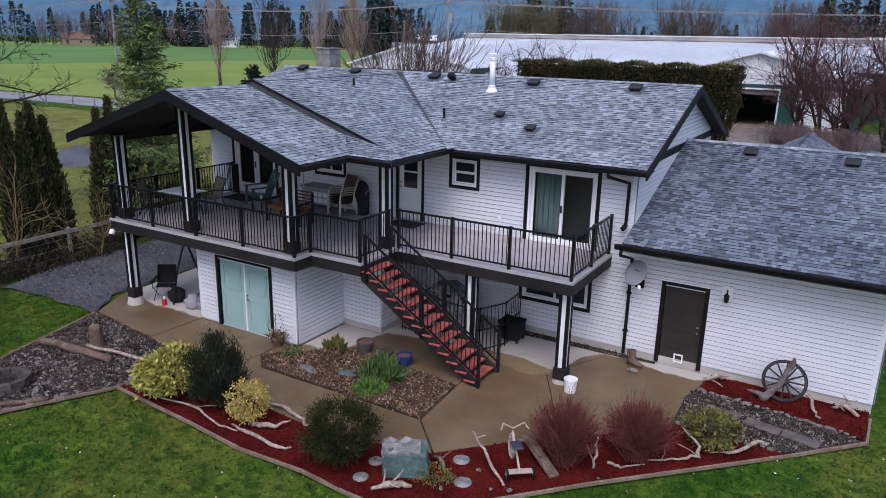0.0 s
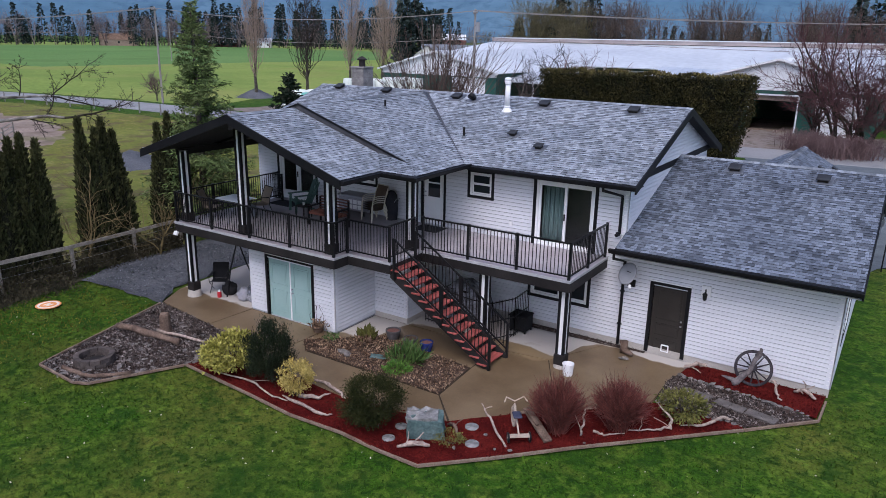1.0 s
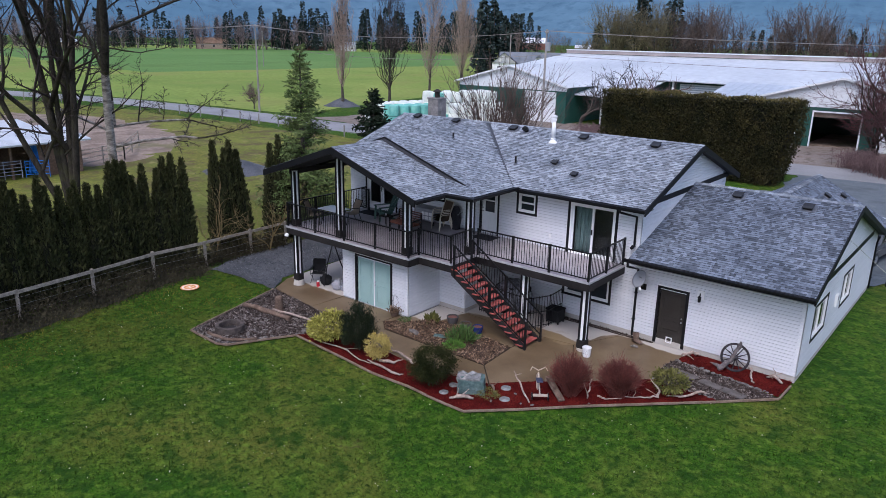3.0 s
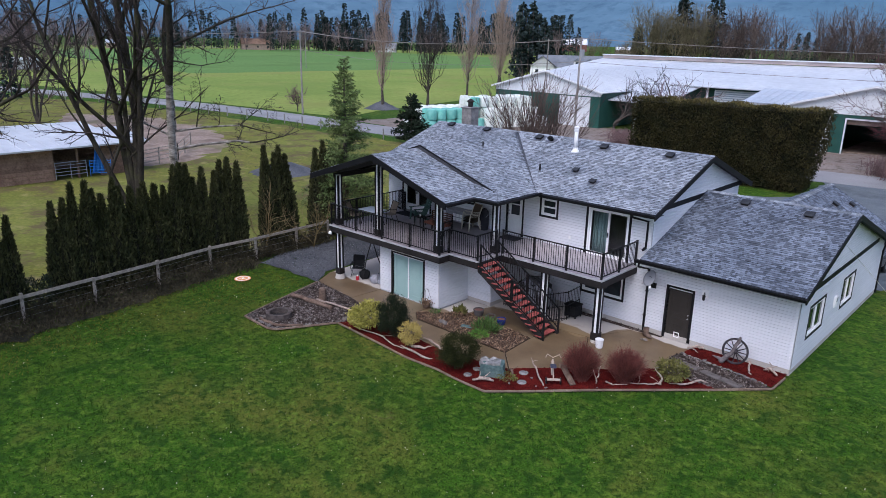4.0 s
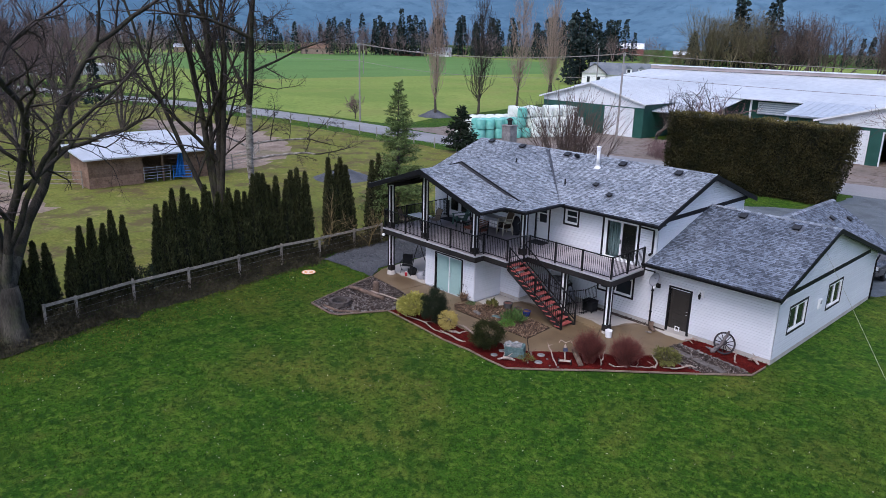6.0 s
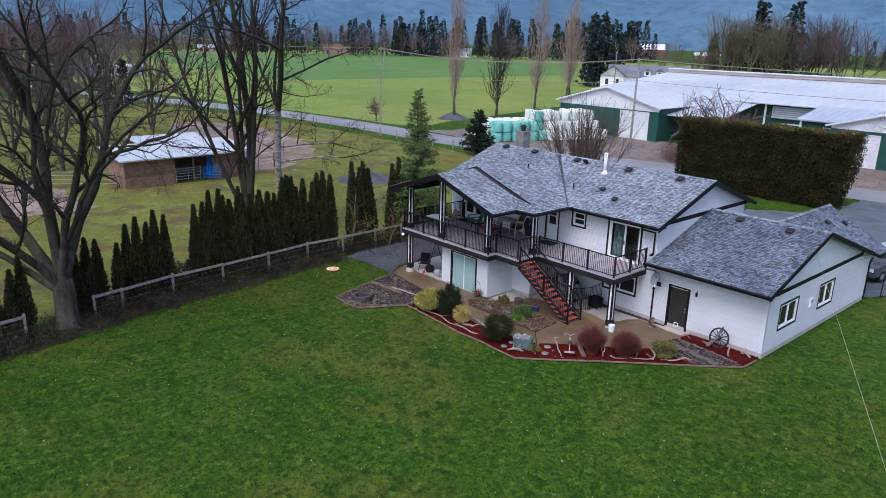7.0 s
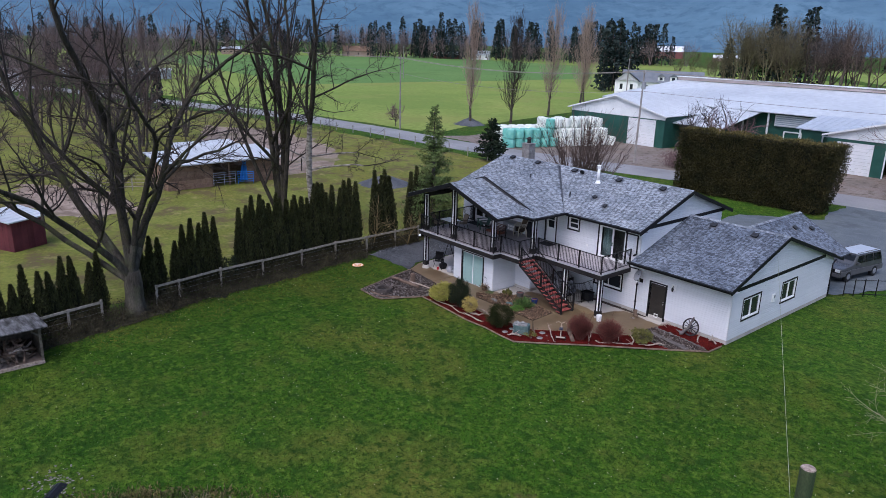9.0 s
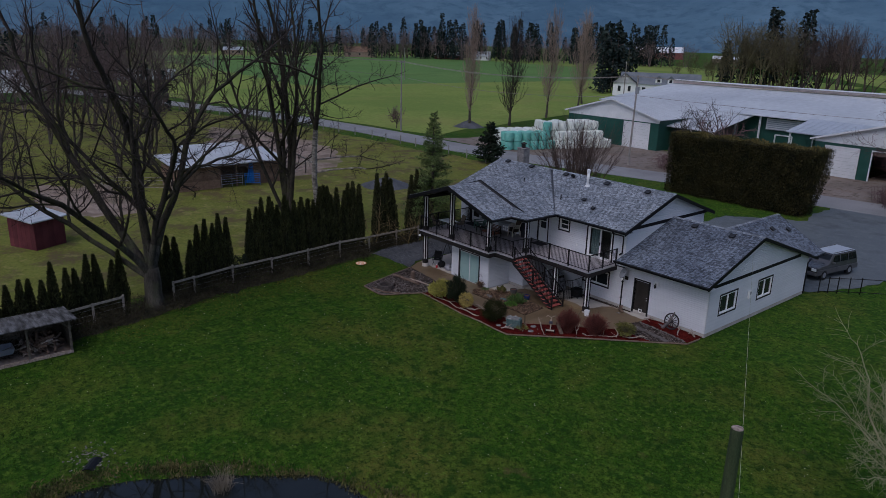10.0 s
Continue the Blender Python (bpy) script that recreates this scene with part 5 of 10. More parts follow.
for m_ in ("lawn", "blade"):
    mottle(M[m_], 0.1, (0.11, 0.112, 0.02), 0.5, 0.62, 0.8)
    mottle(M[m_], 0.3, (0.016, 0.056, 0.004), 0.5, 0.64, 0.7)
    mottle(M[m_], 0.9, (0.105, 0.118, 0.02), 0.53, 0.7, 0.65)
    mottle(M[m_], 3.2, (0.105, 0.17, 0.018), 0.5, 0.62, 0.7, 9.0)
    mottle(M[m_], 2.1, (0.014, 0.045, 0.004), 0.52, 0.62, 0.8, 9.0)
    mottle(M[m_], 5.6, (0.008, 0.03, 0.003), 0.52, 0.62, 0.75, 9.0)
    mottle(M[m_], 13.0, (0.014, 0.045, 0.004), 0.52, 0.62, 0.5, 4.0)
    mottle(M[m_], 1.1, (0.016, 0.05, 0.005), 0.54, 0.66, 0.8)
    mottle(M[m_], 0.35, (0.115, 0.085, 0.035), 0.64, 0.74, 0.8)
mottle(M["pasture"], 0.12, (0.14, 0.165, 0.03), 0.46, 0.6, 0.8)
mottle(M["pasture"], 0.35, (0.095, 0.07, 0.04), 0.49, 0.6, 0.85)
mottle(M["pasture"], 2.2, (0.10, 0.115, 0.022), 0.5, 0.62, 0.8)
mottle(M["pasture"], 0.8, (0.24, 0.215, 0.085), 0.56, 0.68, 0.7)
mottle(M["dirt"], 0.5, (0.12, 0.085, 0.062), 0.48, 0.62, 0.8)
mottle(M["dirt"], 0.15, (0.12, 0.115, 0.04), 0.55, 0.66, 0.7)
mottle(M["field"], 0.6, (0.14, 0.195, 0.038), 0.52, 0.66, 0.7)
mottle(M["field"], 0.05, (0.215, 0.22, 0.065), 0.5, 0.66, 0.75)
mottle(M["field"], 0.02, (0.13, 0.195, 0.04), 0.5, 0.6, 0.7)
mottle(M["crop"], 0.04, (0.08, 0.15, 0.04), 0.5, 0.64, 0.7)
mottle(M["drive"], 0.25, (0.055, 0.068, 0.078), 0.5, 0.64, 0.7)
mottle(M["drive"], 1.1, (0.16, 0.18, 0.185), 0.54, 0.68, 0.6)
mottle(M["yard"], 0.9, (0.085, 0.062, 0.045), 0.52, 0.62, 0.8)
mottle(M["yard"], 0.3, (0.16, 0.115, 0.085), 0.48, 0.66, 0.7)
xs = np.unique(np.concatenate([np.arange(-26, 24.01, 0.5), -26 - np.geomspace(1, 4000, 26), 24 + np.geomspace(1, 4000, 24)]))
ys = np.unique(np.concatenate([np.arange(-26, 18.01, 0.5), -26 - np.geomspace(1, 4000, 22), 18 + np.geomspace(1, 4000, 26)]))
gv, gf = [], []
for y in ys:
    for x in xs:
        near = -25 < x < 23 and -25 < y < 17
        z = ground_z(x, y) + (0.03 * noise.noise(Vector((x * 0.4, y * 0.4, 0))) - 0.03 if near else -0.03)
        gv.append((x, y, z))
w_ = len(xs)
for j in range(len(ys) - 1):
    for i in range(w_ - 1):
        gf.append((j * w_ + i, j * w_ + i + 1, (j + 1) * w_ + i + 1, (j + 1) * w_ + i))
ground = mesh_part("ground", data_mesh("ground", gv, gf, M["lawn"]), None, smooth=True)
tagged(ground, "mown winter lawn, green with paler worn patches", "lawn", kind="structure")

wp = thing("pond", "dark still pond with a muddy grassy edge", "pond", kind="structure")
bm = bmesh.new()
bmesh.ops.create_circle(bm, cap_ends=True, segments=40, radius=1)
bmesh.ops.transform(bm, matrix=pose(1.2, -10.2, -0.13, 0, 0, math.degrees(0.72)) @ Matrix.Diagonal((8.2, 4.3, 1, 1)), verts=bm.verts[:])
part("water", bm, M["water"], wp)

sheet("pasture", [(-22.6, -60), (-22.6, 27), (-24, 42), (-45, 45.5), (-70, 44), (-92, 42.5), (-112, 38), (-140, 28), (-190, -60)], -0.012, M["pasture"], "rough yellow-green pasture", "pasture", 0.3, 1.5)
sheet("paddock", [(-52, 17), (-50, 23), (-56, 30), (-68, 36), (-84, 36), (-95, 30), (-80, 22), (-62, 18)], 0.0, M["dirt"], "bare trampled dirt paddock", "paddock", 0.6, 1.5, seed=2)
sheet("paddock_near", [(-56, 2), (-44, 3), (-42, -1), (-47, -5), (-60, -4)], 0.0, M["dirt"], "bare muddy ground by the shelter", "paddock", 0.5, 1.0, seed=3)
sheet("meadow", [(-70, 56), (-92, 54), (-125, 48), (-170, 40), (-520, 60), (-520, 380), (-250, 420), (-95, 300), (-85, 120), (-75, 75)], -0.01, M["field"], "flat green meadow", "field", 0.5, 6)
sheet("crop_field", [(-175, 92), (-420, 120), (-420, 330), (-250, 320), (-165, 215)], 0.0, M["crop"], "vivid green winter crop field", "field", 0.5, 6)
sheet("far_field", [(-60, 150), (-85, 300), (-200, 460), (300, 460), (300, 170)], -0.011, M["field"], "green meadow behind the barns", "field", 0.5, 6)


def ribbon(name, line, width, z, material, label, cat):
    vs, fs = [], []
    pts = [Vector((x, y, 0)) for x, y in line]
    fine = []
    for a, b in zip(pts, pts[1:]):
        for i in range(8):
            fine.append(a.lerp(b, i / 8))
    fine.append(pts[-1])
    for _ in range(6):
        fine = [fine[0]] + [(a + b * 2 + c) / 4 for a, b, c in zip(fine, fine[1:], fine[2:])] + [fine[-1]]
    for i, p in enumerate(fine):
        d = (fine[min(i + 1, len(fine) - 1)] - fine[max(i - 1, 0)]).normalized()
        s = Vector((-d.y, d.x, 0)) * width / 2
        for k, h in ((-1.0, z - 0.06), (-0.96, z), (0.96, z), (1.0, z - 0.06)):
            vs.append(p + s * k + Vector((0, 0, h)))
    for i in range(len(fine) - 1):
        for k in range(3):
            fs.append((i * 4 + k, i * 4 + k + 1, (i + 1) * 4 + k + 1, (i + 1) * 4 + k))
    ob = mesh_part(name, data_mesh(name, vs, fs, material), None)
    return tagged(ob, label, cat, kind="structure")


ribbon("road", [(-330, -20), (-200, 20), (-140, 37), (-105, 47.5), (-78, 50.5), (-58, 50.5), (-42, 53), (-26, 57), (-8, 60), (30, 64), (120, 70)], 6.0, 0.05, M["asphalt"], "narrow grey country road", "road")
sheet("farmyard", [(-66, 54), (-64, 64), (-60, 75), (-38, 75.5), (-20, 77), (10, 77), (10, 63), (-8, 62), (-26, 59.8), (-42, 56), (-56, 53.5)], 0.02, M["yard"], "muddy gravel farmyard", "farmyard", 0.4, 1.5, seed=4)
sheet("driveway", [(-3.5, 28.6), (2.0, 29.0), (3.6, 33.0), (4.6, 40), (8, 50), (9, 60.5), (-8, 57.5), (-8.0, 52.5), (-7.0, 49), (-12.5, 44.5), (-13, 36), (-6, 29)], 0.015, M["drive"], "blue-grey gravel driveway", "driveway", 0.12, 0.8, seed=5)
sheet("side_yard", [(-21.6, 10.75), (-17.35, 10.95), (-18.3, 12.1), (-18.45, 25), (-22.4, 25), (-22.3, 12.5)], 0.02, M["gravel_blue"], "blue-grey crushed gravel side yard", "gravel", 0.05, 0.4, seed=6)

# concrete: wet brown in the open, dry and pale under the deck
M["patio"] = mat("patio", (0.118, 0.080, 0.043), (0.172, 0.124, 0.072), 0.45, big=0.8, fine=30, grain=0.13, bump=0.12)
DRY_EDGE = [(-18.5, 12.25), (-14.5, 12.25), (-11.0, 12.4), (-9.95, 12.55), (-9.72, 13.8), (-9.6, 14.25), (-7.0, 14.72), (-6.0, 14.78), (-5.45, 14.62), (-4.95, 14.64),
            (-4.7, 15.1), (-4.6, 15.7), (-4.3, 16.05), (-3.8, 16.15), (-3.2, 16.03), (-2.7, 15.92), (-1.5, 15.9)]
SILT = [(-18.5, 0.02), (-7.2, 0.02), (-6.9, 0.5), (-5.3, 0.6), (-5.0, 0.45), (-4.85, 0.02)]
nt = M["patio"].node_tree
geo = nt.nodes.new("ShaderNodeNewGeometry")
sep = nt.nodes.new("ShaderNodeSeparateXYZ")
nt.links.new(geo.outputs["Position"], sep.inputs[0])


def along_x(points, low, high):
    """A value that follows the points (x, value) along the patio."""
    a, r, b = nt.nodes.new("ShaderNodeMapRange"), nt.nodes.new("ShaderNodeValToRGB"), nt.nodes.new("ShaderNodeMapRange")
    a.inputs["From Min"].default_value, a.inputs["From Max"].default_value = -18.5, -1.5
    nt.links.new(sep.outputs["X"], a.inputs["Value"])
    nt.links.new(a.outputs[0], r.inputs["Fac"])
    e = r.color_ramp.elements
    e[0].position, e[1].position = (points[0][0] + 18.5) / 17, (points[-1][0] + 18.5) / 17
    for x, v in points[1:-1]:
        e.new((x + 18.5) / 17)
    for q, (x, v) in zip(e, points):
        w = (v - low) / (high - low)
        q.color = (w, w, w, 1)
    b.inputs["To Min"].default_value, b.inputs["To Max"].default_value = low, high
    nt.links.new(r.outputs["Color"], b.inputs["Value"])
    return b.outputs[0]


def calc(op, p, q):
    n = nt.nodes.new("ShaderNodeMath")
    n.operation = op
    for k, v in enumerate((p, q)):
        if isinstance(v, float):
            n.inputs[k].default_value = v
        else:
            nt.links.new(v, n.inputs[k])
    return n.outputs[0]


nz = nt.nodes.new("ShaderNodeTexNoise")
nz.inputs["Scale"].default_value, nz.inputs["Detail"].default_value = 1.6, 5.0
nt.links.new(geo.outputs["Position"], nz.inputs["Vector"])
past = calc("SUBTRACT", calc("ADD", sep.outputs["Y"], calc("MULTIPLY", calc("SUBTRACT", nz.outputs["Fac"], 0.5), 0.5)), along_x(DRY_EDGE, 12.0, 17.0))
bs = nt.nodes["Principled BSDF"]
col = bs.inputs["Base Color"].links[0].from_socket
silt = calc("DIVIDE", calc("ADD", past, along_x(SILT, 0.0, 1.0)), 0.1)
dry = calc("DIVIDE", past, 0.07)
for fac, tone in ((silt, (0.215, 0.155, 0.085, 1)), (dry, (0.43, 0.40, 0.365, 1))):
    lim = nt.nodes.new("ShaderNodeClamp")
    nt.links.new(fac, lim.inputs["Value"])
    mix = nt.nodes.new("ShaderNodeMix")
    mix.data_type = "RGBA"
    nt.links.new(lim.outputs[0], mix.inputs[0])
    nt.links.new(col, mix.inputs[6])
    mix.inputs[7].default_value = tone
    col = mix.outputs[2]
nt.links.new(col, bs.inputs["Base Color"])
rr = nt.nodes.new("ShaderNodeMapRange")
rr.inputs["To Min"].default_value, rr.inputs["To Max"].default_value = 0.4, 0.85
nt.links.new(lim.outputs[0], rr.inputs["Value"])
nt.links.new(rr.outputs[0], bs.inputs["Roughness"])
mottle(M["patio"], 0.9, (0.085, 0.058, 0.033), 0.55, 0.7, 0.35)

patio = thing("pavement", "poured concrete patio and walk, wet brown with dry pale areas under the deck", "patio", kind="structure")
for poly in ([(-17.95, 12.1), (-17.35, 11.0), (-14.62, 10.62), (-14.55, 12.2), (-14.55, 16.4), (-18.3, 16.4)],
             [(-14.6, 10.62), (-11.5, 9.9), (-11.45, 12.24), (-14.5, 12.24)],
             [(-11.48, 9.9), (-10.0, 9.56), (-8.3, 9.44), (-8.2, 10.86), (-10.88, 10.86), (-11.44, 11.4)],
             [(-8.28, 9.44), (-6.9, 9.6), (-5.5, 9.91), (-6.38, 10.86), (-8.17, 10.86)],
             [(-11.42, 11.45), (-9.7, 13.05), (-6.52, 12.66), (-6.6, 14.1), (-10.95, 14.1), (-10.95, 12.24), (-11.42, 12.24)],
             [(-9.7, 14.13), (-6.62, 14.13), (-6.7, 16.4), (-9.7, 16.4)],
             [(-5.46, 9.95), (-4.2, 11.25), (-3.62, 11.75), (-5.0, 14.3), (-6.56, 14.1), (-6.48, 12.6), (-6.36, 10.9)],
             [(-6.58, 14.13), (-5.0, 14.33), (-4.0, 16.4), (-6.67, 16.4)],
             [(-3.6, 11.77), (-1.88, 13.5), (-1.9, 15.0), (-1.78, 15.5), (-1.62, 16.4), (-3.98, 16.4), (-4.98, 14.32)]):
    bm = bmesh.new()
    f = bm.faces.new([bm.verts.new((x, y, 0.045)) for x, y in poly])
    f.normal_update()
    if f.normal.z < 0:
        f.normal_flip()
    gg = bmesh.ops.extrude_face_region(bm, geom=[f])
    bmesh.ops.translate(bm, vec=(0, 0, -0.1), verts=[e for e in gg["geom"] if isinstance(e, bmesh.types.BMVert)])
    bmesh.ops.recalc_face_normals(bm, faces=bm.faces[:])
    part("slab", bm, M["patio"], patio)
M["joint"] = mat("joint", (0.035, 0.026, 0.018), (0.06, 0.045, 0.03), 0.95, grain=0.3)
sheet("joint_fill", [(-18.0, 12.1), (-17.35, 11.05), (-11.5, 9.95), (-8.3, 9.5), (-5.55, 9.98), (-4.2, 11.3), (-1.9, 13.6), (-1.65, 16.4), (-18.2, 16.4)], 0.03, M["joint"], "dark earth in the joints between the slabs", "joint", kind="structure")

LAWN_EDGE = [(-12.83, 8.38), (-10.2, 8.2), (-8.7, 8.06), (-7.2, 8.14), (-6.1, 8.05), (-5.05, 8.05), (-3.85, 9.25), (-2.6, 10.6), (-0.8, 12.4), (0.3, 13.5), (1.68, 14.95)]
MULCH = LAWN_EDGE[:-1] + [(0.2, 13.62), (-1.7, 13.62), (-1.9, 13.5), (-2.87, 12.5), (-4.2, 11.28), (-5.5, 9.9), (-8.3, 9.42), (-10.0, 9.52), (-12.1, 9.97)]
ROCKS = [(-15.95, 6.2), (-14.3, 6.14), (-13.96, 6.32), (-12.85, 8.4), (-12.08, 9.97), (-14.35, 10.55), (-17.25, 10.9)]
GARDEN = [(-11.42, 11.38), (-9.68, 13.0), (-6.54, 12.6), (-6.42, 10.9), (-10.9, 10.9)]
STRIP = [(-1.72, 15.48), (0.25, 15.3), (1.62, 14.98), (1.69, 16.4), (-1.6, 16.38)]
PATHG = [(-1.9, 15.02), (-1.74, 15.45), (0.25, 15.27), (1.6, 14.94), (0.28, 13.6), (-1.75, 13.62)]


def bed(name, poly, z, material, label, bits=None, n=0, size=0.05, seed=1):
    """A planting bed: a gently heaped surface with loose bits on it."""
    rnd = np.random.default_rng(seed)
    b = thing(name, label, "garden bed", kind="structure")
    bm = bmesh.new()
    f = bm.faces.new([bm.verts.new((x, y, z)) for x, y in poly])
    f.normal_update()
    if f.normal.z < 0:
        f.normal_flip()
    bmesh.ops.triangulate(bm, faces=bm.faces[:])
    bmesh.ops.subdivide_edges(bm, edges=bm.edges[:], cuts=4, use_grid_fill=True)
    for v in bm.verts:
        v.co.z += 0.03 * noise.noise(v.co * 1.3) + 0.01
    part("soil", bm, material, b, smooth=True)
    if n:
        lo, hi = np.min(poly, axis=0), np.max(poly, axis=0)
        P = rnd.uniform(lo, hi, size=(n * 3, 2))
        P = P[inside(P, poly)][:n]
        P = np.column_stack([P, np.full(len(P), z + 0.012)])
        me = leaves("bits", P, size, bits or material, rnd, 0.5, lean=np.array([[0, 0, 0.15]]))
        tagged(mesh_part("loose_bits", me, None, b), kind="stuff")
    return b


M["bits_red"] = mat("bits_red", (0.045, 0.0055, 0.005), (0.125, 0.017, 0.013), 0.9, big=5, grain=0.4, island=0.5, spec=0.04)
M["bits_brown"] = mat("bits_brown", (0.10, 0.06, 0.038), (0.26, 0.18, 0.12), 0.9, big=5, grain=0.4, island=0.6, spec=0.04)
M["bits_grey"] = mat("bits_grey", (0.03, 0.023, 0.02), (0.22, 0.19, 0.175), 0.9, big=7, grain=0.4, island=0.8, spec=0.04)
bed("mulch_bed", MULCH, 0.05, M["mulch"], "bed of dark red bark mulch", M["bits_red"], 9000, 0.05, 1)
bed("wall_bed", STRIP, 0.06, M["mulch"], "strip of dark red bark mulch along the wall", M["bits_red"], 2200, 0.05, 2)
bed("garden_patch", GARDEN, 0.05, M["soil"], "garden patch with leaf litter and bark", M["bits_brown"], 7000, 0.075, 3)
bed("rock_bed", ROCKS, 0.04, M["dark_gravel"], "dark gravel bed with scattered flat stones", M["bits_grey"], 17000, 0.065, 4)
bed("path_bed", PATHG, 0.04, M["dark_gravel"], "gravel path with stepping slabs", M["bits_grey"], 6000, 0.06, 5)
M["bits_blue"] = mat("bits_blue", (0.06, 0.065, 0.075), (0.17, 0.175, 0.19), 0.9, big=5, grain=0.4, island=0.6)
bed("side_gravel", [(-21.5, 10.85), (-17.45, 11.05), (-18.35, 12.2), (-18.5, 16.5), (-22.2, 16.5), (-22.1, 12.5)], 0.03, M["gravel_blue"], "blue-grey crushed gravel side yard", M["bits_blue"], 9000, 0.06, 6)


def pebble(rnd, r):
    bm = bmesh.new()
    bmesh.ops.create_icosphere(bm, subdivisions=1, radius=1)
    sx, sy, sz = r * rnd.uniform(0.8, 1.4), r * rnd.uniform(0.6, 1.0), r * rnd.uniform(0.25, 0.5)
    for v in bm.verts:
        k = 1 + rnd.uniform(-0.2, 0.2)
        v.co = Vector((v.co.x * sx * k, v.co.y * sy * k, v.co.z * sz * k))
    return bm


rk = random.Random(8)
peb = []
for i in range(10):
    bm = pebble(rk, 0.085)
    me = bpy.data.meshes.new("stone")
    bm.to_mesh(me)
    bm.free()
    me.materials.append(M["stone"])
    peb.append(me)


def stones(name, label, spots, scale=1.0):
    t = thing(name, label, "stones", kind="structure")
    for x, y, z in spots:
        o = mesh_part("stone", rk.choice(peb), None, t)
        k = scale * rk.uniform(0.6, 1.25)
        o.matrix_basis = pose(x, y, z, rk.uniform(-8, 8), rk.uniform(-8, 8), rk.uniform(0, 360)) @ Matrix.Diagonal((k, k, k, 1))


sp_ = [(x + rk.gauss(0, 0.02), 15.44 - 0.09 * (x + 1.7) - 0.09 * max(0, x - 0.2) + rk.gauss(0, 0.02), 0.08) for x in np.arange(-1.7, 1.5, 0.125)]
stones("stone_edging", "row of small grey edging stones along the gravel path", sp_, 0.95)
sp_ = [(-1.75 + i * 0.15, 13.63 + rk.gauss(0, 0.02), 0.07) for i in range(14)]
stones("stone_edging", "row of small grey edging stones beside the mulch", sp_, 0.9)
sp_ = []
while len(sp_) < 280:
    a = rk.random() ** 1.0
    x, y = rk.uniform(-16, -12.2), rk.uniform(6.1, 10.3)
    d = abs((x + 12.72) * 0.86 - (y - 8.3) * 0.5)
    edge_ok = min(abs(x + 12.5 + (y - 9) * 0.1), abs(y - 6.2 - max(0, (x + 14)) * 1.8)) < 0.55
    if inside(np.array([[x, y]]), ROCKS)[0] and (edge_ok or rk.random() < 0.22):
        sp_.append((x, y, 0.06))
stones("flat_stones", "pale flat stones scattered on the gravel bed", sp_, 0.8)
M["slab_grey"] = mat("slab_grey", (0.085, 0.075, 0.068), (0.135, 0.12, 0.11), 0.9, big=3, fine=30, grain=0.25)
for x, y, r in ((-1.05, 14.62, 16), (-0.22, 14.48, 14), (0.52, 14.36, 12)):
    s = thing("paving_slab", "rectangular weathered stepping slab in the gravel", "paving slab", "stepping slabs", at=(x, y, 0.05))
    bm = bmesh.new()
    obox(bm, pose(0, 0, 0.015, 0, 0, r - 25), 0.72, 0.32, 0.05)
    part("slab", bm, M["slab_grey"], s, bevel=0.012)

ed = thing("bed_edging", "low weathered timber edging along the lawn", "edging", kind="structure")
lawn_edge = [(-17.3, 10.85), (-16.2, 6.9), (-15.97, 6.17), (-14.3, 6.1), (-13.94, 6.28), (-12.85, 8.35)], LAWN_EDGE + [(1.72, 16.1)]
for line in lawn_edge:
    for a, b in zip(line, line[1:]):
        n = max(1, round(math.hypot(b[0] - a[0], b[1] - a[1]) / 1.2))
        for i in range(n):
            p = Vector((*a, 0.05)).lerp(Vector((*b, 0.05)), i / n)
            q = Vector((*a, 0.05)).lerp(Vector((*b, 0.05)), (i + 0.99) / n)
            bar("edging_board", p, q, 0.05, M["timber_edge"], ed, h=0.06)

# grass: blades over the lawn
rg = np.random.default_rng(5)
P = np.column_stack([rg.uniform(-21.5, 20, 300000), rg.uniform(-22, 16.3, 300000)])
HOUSE = [(-18.6, 10.9), (-17.3, 10.8)] + [(x, y - 0.05) for x, y in LAWN_EDGE] + [(1.75, 16.2), (1.75, 30), (-18.6, 30)]
ok = ~inside(P, HOUSE) & ~inside(P, [(-16, 6.15), (-14.3, 6.08), (-13.9, 6.25), (-12.8, 8.3), (-12.0, 10), (-17.4, 11)])
P = P[ok]
zz = np.array([ground_z(x, y) for x, y in P])
P, zz = P[zz > -0.3], zz[zz > -0.3]
P3 = np.column_stack([P, zz - 0.035])
WORN = [(-21.4, 10.7), (-17.5, 10.85), (-16.4, 7.0), (-17.2, 4.6), (-17.4, 1.0), (-16.6, -2.6), (-15.8, -6.5), (-17.0, -9.6), (-20.0, -7.0), (-20.9, -3.0), (-21.6, 3.0), (-22.1, 8.0)]
M["moss"] = mat("moss", (0.085, 0.08, 0.012), (0.13, 0.108, 0.022), 0.9, big=0.6, fine=14, grain=0.5, bump=0.6, bump_dist=0.04, spec=0.05)
M["moss_blade"] = mat("moss_blade", (0.09, 0.09, 0.012), (0.145, 0.125, 0.025), 0.8, big=0.6, fine=3, grain=0.35, bump=0, island=0.6, spec=0.1)
for m_ in ("moss", "moss_blade"):
    mottle(M[m_], 0.7, (0.06, 0.085, 0.011), 0.48, 0.6, 0.8)
    mottle(M[m_], 2.6, (0.03, 0.045, 0.006), 0.52, 0.64, 0.7)
    mottle(M[m_], 0.5, (0.10, 0.07, 0.035), 0.58, 0.7, 0.7)
far_in = np.array([noise.noise(Vector((x * 0.5, y * 0.5, 9))) for x, y in P]) * 1.4
worn = inside(P + np.column_stack([far_in, far_in]), WORN) & (rg.uniform(size=len(P)) < 0.8)
